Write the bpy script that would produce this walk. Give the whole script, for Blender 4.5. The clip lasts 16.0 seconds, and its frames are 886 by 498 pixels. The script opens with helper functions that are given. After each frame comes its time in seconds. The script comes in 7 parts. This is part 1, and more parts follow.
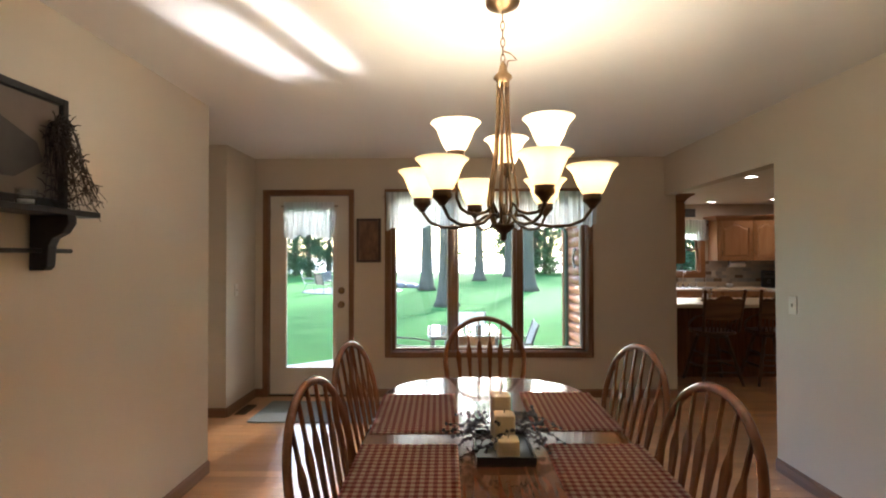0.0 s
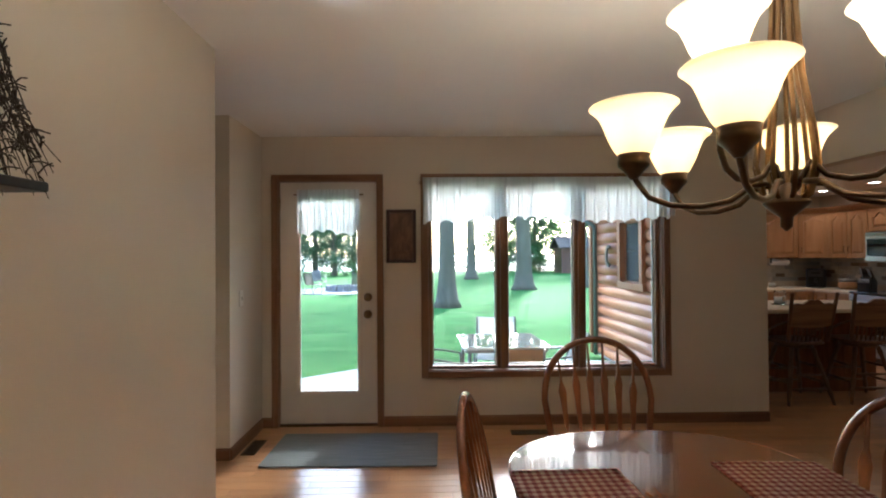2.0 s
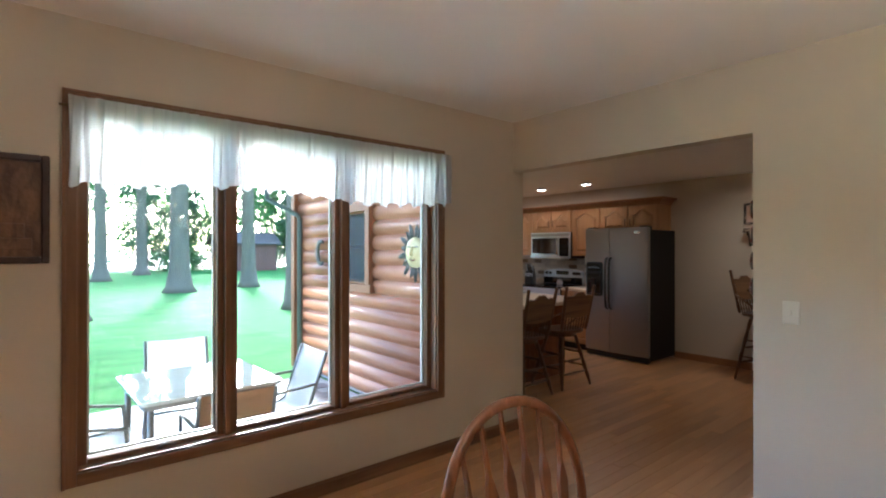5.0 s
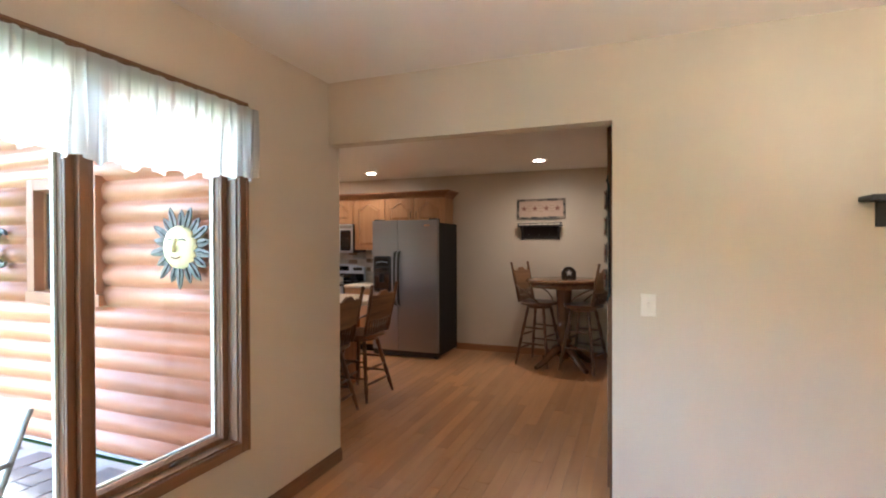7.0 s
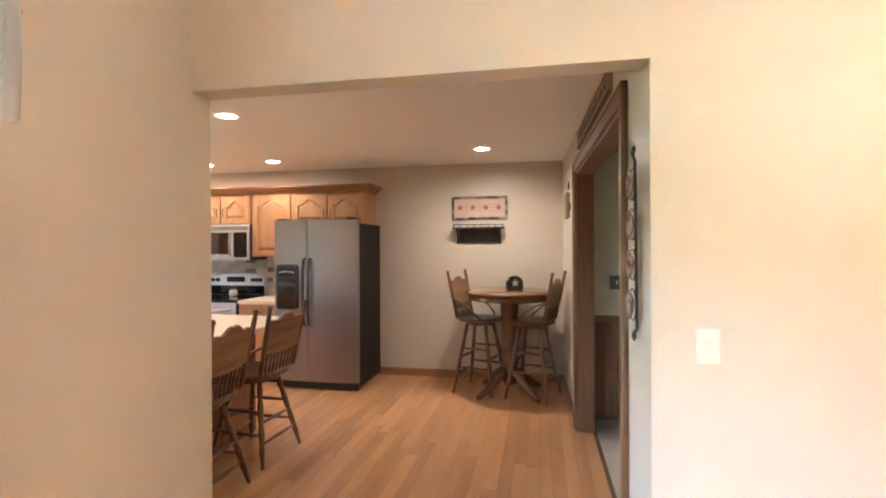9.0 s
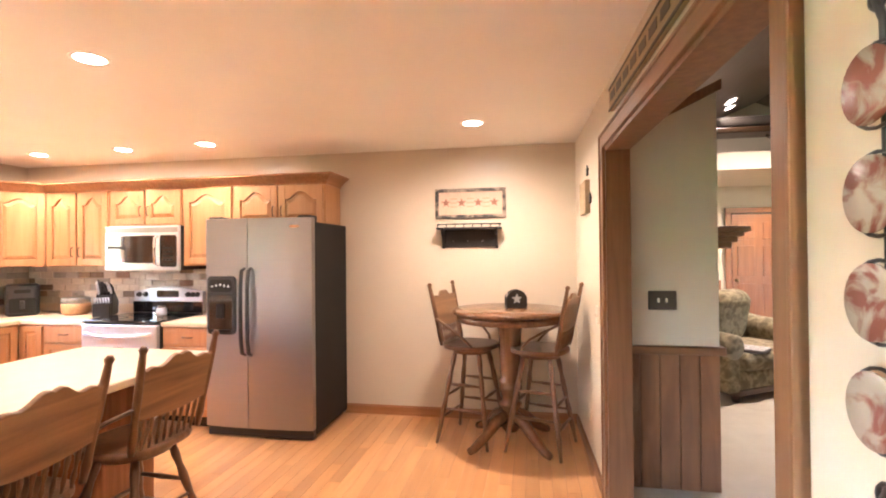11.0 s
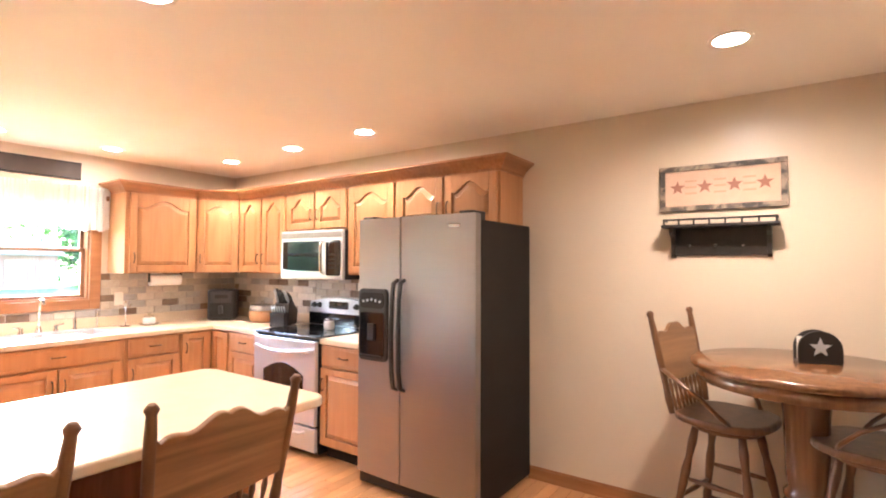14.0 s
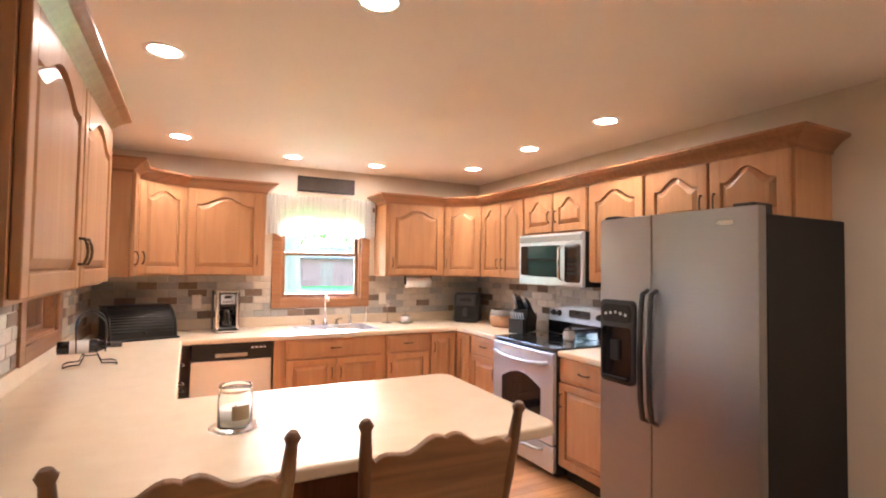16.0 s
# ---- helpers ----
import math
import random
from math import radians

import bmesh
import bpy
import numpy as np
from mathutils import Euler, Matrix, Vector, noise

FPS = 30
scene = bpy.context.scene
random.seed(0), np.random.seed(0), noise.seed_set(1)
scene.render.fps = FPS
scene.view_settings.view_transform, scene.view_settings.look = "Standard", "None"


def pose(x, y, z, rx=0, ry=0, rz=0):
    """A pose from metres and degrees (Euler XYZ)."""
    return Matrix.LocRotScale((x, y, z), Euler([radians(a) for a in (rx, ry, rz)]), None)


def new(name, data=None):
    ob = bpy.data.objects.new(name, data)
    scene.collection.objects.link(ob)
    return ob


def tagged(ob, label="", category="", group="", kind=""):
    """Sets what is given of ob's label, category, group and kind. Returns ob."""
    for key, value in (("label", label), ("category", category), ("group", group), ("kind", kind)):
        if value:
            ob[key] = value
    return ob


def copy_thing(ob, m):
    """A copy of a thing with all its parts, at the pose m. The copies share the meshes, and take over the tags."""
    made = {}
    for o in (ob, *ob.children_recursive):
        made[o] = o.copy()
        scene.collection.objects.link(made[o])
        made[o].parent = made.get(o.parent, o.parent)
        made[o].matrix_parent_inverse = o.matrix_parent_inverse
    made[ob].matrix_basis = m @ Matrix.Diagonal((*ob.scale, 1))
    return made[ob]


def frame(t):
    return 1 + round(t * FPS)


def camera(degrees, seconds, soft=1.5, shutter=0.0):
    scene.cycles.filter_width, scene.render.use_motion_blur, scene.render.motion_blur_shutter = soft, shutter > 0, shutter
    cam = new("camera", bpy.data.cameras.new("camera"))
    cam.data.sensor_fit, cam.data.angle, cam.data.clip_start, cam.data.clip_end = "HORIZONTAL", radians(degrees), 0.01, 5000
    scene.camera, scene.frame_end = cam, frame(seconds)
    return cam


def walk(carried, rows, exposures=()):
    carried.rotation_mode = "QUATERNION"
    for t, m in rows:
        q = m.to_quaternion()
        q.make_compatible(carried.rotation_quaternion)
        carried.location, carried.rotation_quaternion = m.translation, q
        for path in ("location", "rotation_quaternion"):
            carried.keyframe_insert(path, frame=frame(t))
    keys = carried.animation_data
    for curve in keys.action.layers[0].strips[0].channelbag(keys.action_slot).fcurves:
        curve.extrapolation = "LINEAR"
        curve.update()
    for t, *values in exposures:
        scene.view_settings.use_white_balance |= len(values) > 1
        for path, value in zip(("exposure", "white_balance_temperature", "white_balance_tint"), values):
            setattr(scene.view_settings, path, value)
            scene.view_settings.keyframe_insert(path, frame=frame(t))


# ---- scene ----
cam = camera(83.81, 16.0, soft=2.0)
# seconds, x, y, z, yaw, pitch, roll
ROWS = [
    (0.0, 0.095, 0.017, 1.437, 0.92, 0.90, 0.17),
    (0.5, -0.015, 0.237, 1.443, 1.95, 1.10, -0.08),
    (1.0, -0.203, 0.445, 1.452, 2.19, 1.04, -0.07),
    (1.5, -0.360, 0.661, 1.450, 1.50, 0.81, 0.22),
    (2.0, -0.472, 0.892, 1.449, -1.03, 0.65, 0.41),
    (2.5, -0.591, 1.136, 1.452, -5.07, 0.56, 0.26),
    (3.0, -0.634, 1.390, 1.449, -10.96, 0.44, 0.36),
    (3.5, -0.665, 1.683, 1.456, -18.03, 0.04, 0.41),
    (4.0, -0.678, 1.921, 1.444, -24.83, 0.16, 0.15),
    (6.5, -0.570, 3.098, 1.432, -62.27, -0.47, 0.17),
    (7.0, -0.405, 3.279, 1.430, -68.88, -0.55, 0.19),
    (7.5, -0.215, 3.452, 1.439, -73.98, -0.61, 0.07),
    (8.0, -0.001, 3.613, 1.448, -77.11, -0.47, 0.23),
    (8.5, 0.261, 3.690, 1.447, -78.44, -0.29, 0.46),
    (9.0, 0.549, 3.742, 1.441, -78.93, -0.11, 0.27),
    (11.5, 1.930, 3.873, 1.451, -80.00, 0.55, 0.45),
    (12.0, 2.174, 3.879, 1.426, -79.74, 1.04, 0.09),
    (12.5, 2.401, 3.943, 1.430, -77.26, 1.06, -0.08),
    (13.0, 2.566, 4.023, 1.425, -71.98, 1.47, 0.11),
    (13.5, 2.732, 4.060, 1.431, -63.81, 1.68, -0.05),
    (14.0, 2.843, 4.098, 1.436, -55.27, 1.84, -0.24),
    (14.5, 2.944, 4.181, 1.443, -47.15, 2.10, -0.52),
    (15.0, 3.013, 4.229, 1.458, -39.31, 2.11, -0.52),
    (15.5, 3.065, 4.260, 1.454, -32.46, 2.00, -0.68),
    (16.0, 3.077, 4.279, 1.451, -27.29, 2.02, -0.80),
]
SKY, SUN, BULB, CAN, LIVING = 0.15, 2.2, 0.41, 0.82, 1.5     # strengths of sky, sun and lamps
CHAIRS = [(-0.10, 2.29, -99), (-0.08, 1.61, -96), (0.665, 2.22, 99), (0.625, 1.54, 94)]
GLINT = 0.17                          # watts of the lamp standing in for sunlight off the patio table
# seconds, stops, kelvin, tint
EXPOSURES = [(0.0, 3.4, 5700, 13), (1.5, 3.3, 5450, 12), (2.5, 3.38, 5300, 11), (4.2, 3.7, 5150, 10), (6.5, 4.42, 5250, 12), (7.5, 5.18, 5400, 13), (9.0, 5.75, 5350, 13),
             (11.5, 6.87, 6050, 24), (12.5, 6.97, 6000, 23), (14.0, 6.45, 5850, 21), (15.0, 6.05, 5700, 19), (16.0, 5.7, 5700, 20)]
walk(cam, [(t, pose(x, y, z, 90 + pitch, roll, yaw)) for t, x, y, z, yaw, pitch, roll in ROWS], EXPOSURES)

# ---- world, sun and lamps ----
world = bpy.data.worlds.new("sky")
scene.world = world
world.use_nodes = True
wn = world.node_tree
sky = wn.nodes.new("ShaderNodeTexSky")
sky.sky_type, sky.sun_disc = "NISHITA", False
SUN_WAY = Vector((-1.08, -3.89, -1.95)).normalized()
sky.sun_elevation = math.asin(-SUN_WAY.z)
sky.sun_rotation = math.atan2(-SUN_WAY.x, -SUN_WAY.y)
sky.air_density, sky.dust_density = 1.0, 2.0
wn.links.new(sky.outputs[0], wn.nodes["Background"].inputs[0])
wn.nodes["Background"].inputs[1].default_value = SKY

sun = new("sun", bpy.data.lights.new("sun", "SUN"))
sun.data.energy, sun.data.angle, sun.data.color = SUN, radians(8), (1.0, 0.93, 0.82)
sun.rotation_euler = SUN_WAY.to_track_quat("-Z", "Y").to_euler()

# added area lamp mimics sun mirrored through the window by the glass patio tabletop
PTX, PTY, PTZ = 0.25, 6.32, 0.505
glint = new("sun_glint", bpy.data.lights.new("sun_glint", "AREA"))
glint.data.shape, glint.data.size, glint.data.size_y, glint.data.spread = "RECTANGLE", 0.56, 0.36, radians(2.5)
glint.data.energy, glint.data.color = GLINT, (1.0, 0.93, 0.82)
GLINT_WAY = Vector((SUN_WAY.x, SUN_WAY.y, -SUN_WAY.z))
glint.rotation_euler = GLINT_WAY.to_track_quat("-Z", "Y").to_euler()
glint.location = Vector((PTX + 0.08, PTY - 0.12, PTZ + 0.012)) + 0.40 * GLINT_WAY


# ---- materials ----
def mat(name, base, rough=0.6, metal=0.0, second=None, scale=(6, 6, 6), amount=0.5, bump=0.0, bump_scale=80.0,
        detail=5.0, spec=0.5, vary=0.0, coords="Object", fine=0.0, emit=None, transmission=0.0, coat=0.0, island=False):
    """Noise between two colours at one scale, fine noise at another, bump, and brightness that varies from object to object."""
    m = bpy.data.materials.new(name)
    m.use_nodes = True
    t = m.node_tree
    b = t.nodes["Principled BSDF"]
    L = t.links.new
    b.inputs["Roughness"].default_value, b.inputs["Metallic"].default_value = rough, metal
    b.inputs["Specular IOR Level"].default_value = spec
    b.inputs["Transmission Weight"].default_value, b.inputs["Coat Weight"].default_value = transmission, coat
    tc = t.nodes.new("ShaderNodeTexCoord")
    out = None
    c0 = (*base, 1)
    if second:
        mp = t.nodes.new("ShaderNodeMapping")
        mp.inputs["Scale"].default_value = scale
        L(tc.outputs[coords], mp.inputs[0])
        if vary:
            oi0 = t.nodes.new("ShaderNodeObjectInfo")
            sh = t.nodes.new("ShaderNodeVectorMath")
            sh.operation = "MULTIPLY"
            sh.inputs[1].default_value = (31.0, 17.0, 23.0)
            L(oi0.outputs["Random"], sh.inputs[0])
            L(sh.outputs[0], mp.inputs["Location"])
        n = t.nodes.new("ShaderNodeTexNoise")
        n.inputs["Scale"].default_value, n.inputs["Detail"].default_value, n.inputs["Distortion"].default_value = 1.0, detail, 0.6
        L(mp.outputs[0], n.inputs[0])
        r = t.nodes.new("ShaderNodeValToRGB")
        r.color_ramp.elements[0].position, r.color_ramp.elements[1].position = 0.5 - amount / 2, 0.5 + amount / 2
        r.color_ramp.elements[0].color, r.color_ramp.elements[1].color = c0, (*second, 1)
        L(n.outputs["Fac"], r.inputs[0])
        out = r.outputs[0]
    if fine:
        n2 = t.nodes.new("ShaderNodeTexNoise")
        n2.inputs["Scale"].default_value, n2.inputs["Detail"].default_value = 1.3, 4
        L(tc.outputs[coords], n2.inputs[0])
        mx = t.nodes.new("ShaderNodeMix")
        mx.data_type, mx.blend_type = "RGBA", "MULTIPLY"
        mx.inputs[0].default_value = fine
        if out:
            L(out, mx.inputs[6])
        else:
            mx.inputs[6].default_value = c0
        L(n2.outputs["Fac"], mx.inputs[7])
        out = mx.outputs[2]
    if vary:
        oi = t.nodes.new("ShaderNodeNewGeometry" if island else "ShaderNodeObjectInfo")
        ma = t.nodes.new("ShaderNodeMapRange")
        ma.inputs[3].default_value, ma.inputs[4].default_value = 1 - vary, 1 + vary
        L(oi.outputs["Random Per Island" if island else "Random"], ma.inputs[0])
        hs = t.nodes.new("ShaderNodeHueSaturation")
        L(ma.outputs[0], hs.inputs["Value"])
        if out:
            L(out, hs.inputs["Color"])
        else:
            hs.inputs["Color"].default_value = c0
        out = hs.outputs[0]
    if out:
        L(out, b.inputs["Base Color"])
    else:
        b.inputs["Base Color"].default_value = c0
    if bump:
        bn = t.nodes.new("ShaderNodeTexNoise")
        bn.inputs["Scale"].default_value, bn.inputs["Detail"].default_value = bump_scale, 3
        L(tc.outputs[coords], bn.inputs[0])
        bp = t.nodes.new("ShaderNodeBump")
        bp.inputs["Strength"].default_value, bp.inputs["Distance"].default_value = bump, 0.004
        L(bn.outputs["Fac"], bp.inputs["Height"])
        L(bp.outputs[0], b.inputs["Normal"])
    if emit:
        b.inputs["Emission Color"].default_value, b.inputs["Emission Strength"].default_value = (*emit[0], 1), emit[1]
    return m


def wood(name, a, b, axis="z", rough=0.35, vary=0.0, bump=0.08, stretch=14, coat=0.0, island=False):
    s = {"x": (1.6, stretch * 2.2, stretch * 2.2), "y": (stretch * 2.2, 1.6, stretch * 2.2), "z": (stretch * 2.2, stretch * 2.2, 1.6)}[axis]
    return mat(name, a, rough, second=b, scale=s, amount=0.45, bump=bump, bump_scale=90, detail=7, vary=vary, coat=coat, island=island)


WALL = mat("beige_wall_paint", (0.60, 0.52, 0.41), 0.35, second=(0.63, 0.55, 0.435), scale=(1.5, 1.5, 1.5), bump=0.12, bump_scale=140, coords="Object")
CEIL = mat("white_ceiling_paint", (0.85, 0.82, 0.77), 0.75, second=(0.88, 0.85, 0.80), scale=(2, 2, 2), bump=0.25, bump_scale=90)
TRIM = wood("brown_oak_trim", (0.16, 0.074, 0.033), (0.26, 0.127, 0.058), "z", 0.4)
TRIMX = wood("brown_oak_trim_along", (0.16, 0.074, 0.033), (0.26, 0.127, 0.058), "x", 0.4)
TRIMY = wood("brown_oak_trim_across", (0.16, 0.074, 0.033), (0.26, 0.127, 0.058), "y", 0.4)
FLOOR = wood("oak_strip_floor", (0.47, 0.230, 0.092), (0.57, 0.302, 0.132), "x", 0.28, vary=0.17, bump=0.05, stretch=6, coat=0.15)
FLOORJ = wood("oak_strip_floor_rest", (0.47, 0.230, 0.092), (0.57, 0.302, 0.132), "x", 0.28, vary=0.17, bump=0.05, stretch=6, coat=0.15, island=True)
GAP = mat("dark_floor_joint", (0.12, 0.06, 0.03), 0.8)
OAK = wood("honey_oak", (0.39, 0.186, 0.076), (0.48, 0.256, 0.114), "z", 0.42, vary=0.06, stretch=8, coat=0.03)
OAKX = wood("honey_oak_along", (0.27, 0.115, 0.045), (0.38, 0.185, 0.08), "x", 0.35, coat=0.1)
OAKY = wood("honey_oak_across", (0.27, 0.115, 0.045), (0.38, 0.185, 0.08), "y", 0.35, coat=0.1)
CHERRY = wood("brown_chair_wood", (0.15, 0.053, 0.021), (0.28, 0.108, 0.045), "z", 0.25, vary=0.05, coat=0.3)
TABLEW = wood("dark_table_wood", (0.14, 0.05, 0.022), (0.22, 0.088, 0.038), "y", 0.11, coat=0.9)
STOOLW = wood("carved_oak_stool", (0.09, 0.039, 0.017), (0.18, 0.086, 0.037), "z", 0.35, vary=0.08)
STOOLX = wood("carved_oak_stool_back", (0.11, 0.05, 0.021), (0.29, 0.15, 0.064), "x", 0.33, vary=0.08, stretch=9, bump=0.3)
PUBW = wood("brown_pub_table_wood", (0.105, 0.045, 0.019), (0.18, 0.083, 0.034), "z", 0.22, coat=0.3)
COUNTER = mat("cream_laminate", (0.66, 0.53, 0.37), 0.33, second=(0.72, 0.60, 0.44), scale=(9, 9, 9), bump=0.02, detail=9)
STEEL = mat("brushed_stainless", (0.32, 0.31, 0.305), 0.40, 1.0, second=(0.35, 0.34, 0.335), scale=(3, 3, 260), amount=0.8)
STEELX = mat("brushed_stainless_bright", (0.56, 0.60, 0.65), 0.28, 0.6, second=(0.64, 0.68, 0.73), scale=(160, 160, 3), amount=0.8)
CHROME = mat("chrome", (0.75, 0.75, 0.74), 0.12, 1.0)
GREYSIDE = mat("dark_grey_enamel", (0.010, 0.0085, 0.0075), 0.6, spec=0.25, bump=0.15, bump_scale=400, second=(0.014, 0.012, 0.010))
BLACK = mat("black_plastic", (0.012, 0.012, 0.013), 0.35, second=(0.018, 0.018, 0.018))
BLACKGLASS = mat("black_glass", (0.008, 0.008, 0.009), 0.05, spec=0.7)
BLACKWOOD = mat("black_painted_wood", (0.010, 0.008, 0.007), 0.45, second=(0.016, 0.013, 0.011), scale=(20, 20, 4), bump=0.1)
BRONZE = mat("oil_rubbed_bronze", (0.075, 0.050, 0.032), 0.36, 0.8, second=(0.15, 0.095, 0.053), scale=(18, 18, 18))
BRASS = mat("aged_brass", (0.30, 0.20, 0.10), 0.32, 0.9, second=(0.20, 0.12, 0.06), scale=(14, 14, 14))
WHITE = mat("white_door_paint", (0.66, 0.59, 0.50), 0.4, second=(0.70, 0.63, 0.54), scale=(3, 3, 3), bump=0.04)
PLASTIC = mat("cream_plastic", (0.74, 0.69, 0.60), 0.35)
FROST = mat("lit_frosted_glass", (0.9, 0.85, 0.75), 0.35, emit=((1.0, 0.78, 0.44), 0.045))
tn = FROST.node_tree
thin, both = tn.nodes.new("ShaderNodeBsdfTranslucent"), tn.nodes.new("ShaderNodeMixShader")
thin.inputs[0].default_value, both.inputs[0].default_value = (0.95, 0.80, 0.55, 1), 0.35
tn.links.new(tn.nodes["Principled BSDF"].outputs[0], both.inputs[1])
tn.links.new(thin.outputs[0], both.inputs[2])
tn.links.new(both.outputs[0], tn.nodes["Material Output"].inputs[0])
CANLENS = mat("lit_can_lens", (0.9, 0.88, 0.84), 0.5, emit=((1.0, 0.88, 0.70), 2.2))
CANTRIM = mat("white_can_trim", (0.78, 0.74, 0.68), 0.4)
MATRUG = mat("grey_green_woven_rug", (0.17, 0.19, 0.18), 0.95, second=(0.30, 0.32, 0.305), scale=(4, 120, 4), bump=0.6, bump_scale=220)
CANDLE = mat("cream_wax", (0.72, 0.55, 0.33), 0.45, second=(0.78, 0.62, 0.40), scale=(10, 10, 10))
TWIG = mat("dark_twigs", (0.03, 0.022, 0.017), 0.8, second=(0.06, 0.04, 0.03), scale=(30, 30, 30))
BERRY = mat("dark_berries", (0.028, 0.024, 0.034), 0.5, second=(0.06, 0.05, 0.055), scale=(40, 40, 40))
PICT = mat("brown_carved_picture", (0.10, 0.05, 0.03), 0.5, second=(0.21, 0.11, 0.06), scale=(22, 22, 9), amount=0.25, bump=0.7, bump_scale=60)
PICFRAME = mat("dark_red_frame", (0.035, 0.016, 0.014), 0.4, second=(0.06, 0.028, 0.02), scale=(20, 20, 20))
LOG = wood("stained_log_siding", (0.36, 0.125, 0.058), (0.47, 0.195, 0.098), "y", 0.46, vary=0.10, stretch=5, bump=0.15)
LOGV = wood("stained_log_trim", (0.26, 0.095, 0.04), (0.38, 0.15, 0.065), "z", 0.5)
GRASS = mat("lawn_grass", (0.040, 0.150, 0.032), 0.95, spec=0.05, second=(0.105, 0.270, 0.070), scale=(0.8, 2.6, 1), amount=0.42, bump=1.0, bump_scale=30, fine=0.4, detail=9)
CONCRETE = mat("pale_concrete", (0.345, 0.338, 0.323), 0.9, second=(0.56, 0.55, 0.52), scale=(3, 3, 3), bump=0.5, bump_scale=60)
SLATE = mat("dark_patio_paving", (0.14, 0.13, 0.135), 0.55, second=(0.24, 0.22, 0.22), scale=(5, 5, 5), bump=0.4, bump_scale=30)
BARK = mat("grey_bark", (0.10, 0.085, 0.065), 0.95, spec=0.1, second=(0.18, 0.15, 0.115), scale=(9, 9, 1.5), bump=1.0, bump_scale=14)
LEAF = mat("broad_leaves", (0.04, 0.12, 0.02), 0.6, second=(0.09, 0.22, 0.045), scale=(0.8, 0.8, 0.8), vary=0.3, island=True)
NEEDLE = mat("dark_needles", (0.022, 0.06, 0.02), 0.7, second=(0.05, 0.11, 0.035), scale=(0.6, 0.6, 0.6), vary=0.3, island=True)
WATER = mat("lake_water", (0.30, 0.36, 0.40), 0.25, second=(0.42, 0.47, 0.50), scale=(0.05, 0.3, 1), bump=0.3, bump_scale=2)
SLING = mat("white_sling_mesh", (0.78, 0.80, 0.78), 0.7, second=(0.84, 0.86, 0.84), scale=(200, 200, 200), bump=0.3, bump_scale=300)
TANSLING = mat("tan_sling_mesh", (0.45, 0.27, 0.15), 0.7, second=(0.52, 0.33, 0.19), scale=(200, 200, 200))
PATIOMET = mat("grey_patio_frame", (0.22, 0.22, 0.21), 0.4, 0.5)
PGLASS = mat("pale_tabletop_glass", (0.55, 0.58, 0.55), 0.03, spec=1.0, coat=1.0)
TILEA = mat("stone_tile", (0.50, 0.44, 0.36), 0.5, second=(0.60, 0.54, 0.45), scale=(30, 30, 30), vary=0.18, island=True, bump=0.3)
TILEB = mat("brown_stone_tile", (0.17, 0.115, 0.075), 0.5, second=(0.24, 0.17, 0.12), scale=(30, 30, 30), vary=0.25, island=True, bump=0.3)
TILEC = mat("grey_stone_tile", (0.34, 0.325, 0.30), 0.5, second=(0.44, 0.42, 0.39), scale=(30, 30, 30), vary=0.15, island=True, bump=0.3)
GROUT = mat("sand_grout", (0.52, 0.47, 0.40), 0.9)
PINE = wood("knotty_pine_wainscot", (0.13, 0.055, 0.026), (0.25, 0.115, 0.052), "z", 0.45, vary=0.2, stretch=5)
CARPET = mat("beige_carpet", (0.46, 0.40, 0.31), 0.98, second=(0.52, 0.46, 0.37), scale=(5, 5, 5), bump=0.9, bump_scale=260)
DARKWOOD = wood("dark_stained_wood", (0.05, 0.024, 0.012), (0.10, 0.05, 0.025), "x", 0.35)
REDDOOR = wood("red_brown_door_wood", (0.17, 0.062, 0.025), (0.26, 0.105, 0.042), "z", 0.35)
FLORAL = mat("floral_upholstery", (0.14, 0.105, 0.055), 0.9, second=(0.28, 0.22, 0.125), scale=(13, 13, 13), amount=0.18, bump=0.3, bump_scale=150)
SIGNW = mat("weathered_sign_wood", (0.30, 0.22, 0.13), 0.7, second=(0.38, 0.29, 0.18), scale=(5, 40, 40), bump=0.2)
PARCH = mat("parchment_print", (0.52, 0.36, 0.26), 0.7, second=(0.60, 0.43, 0.32), scale=(10, 10, 10))
RUST = mat("rust_red_star", (0.27, 0.12, 0.08), 0.6)
DARKSLATE = mat("dark_sign_board", (0.055, 0.042, 0.034), 0.55, second=(0.075, 0.058, 0.046), scale=(8, 8, 8))
PAPER = mat("paper_towel", (0.78, 0.76, 0.72), 0.9, bump=0.3, bump_scale=120)
WICKER = mat("wicker", (0.40, 0.20, 0.09), 0.6, second=(0.55, 0.32, 0.16), scale=(60, 60, 90), bump=0.8, bump_scale=120)
STRIPE = mat("blue_grey_band", (0.25, 0.25, 0.24), 0.6, second=(0.36, 0.35, 0.33), scale=(50, 50, 10))
SUNGOLD = mat("yellow_painted_clay", (0.66, 0.50, 0.22), 0.5, second=(0.78, 0.65, 0.36), scale=(12, 12, 12))
SUNGREY = mat("patinated_metal_rays", (0.035, 0.03, 0.03), 0.35, 0.5, second=(0.20, 0.18, 0.17), scale=(24, 24, 24))


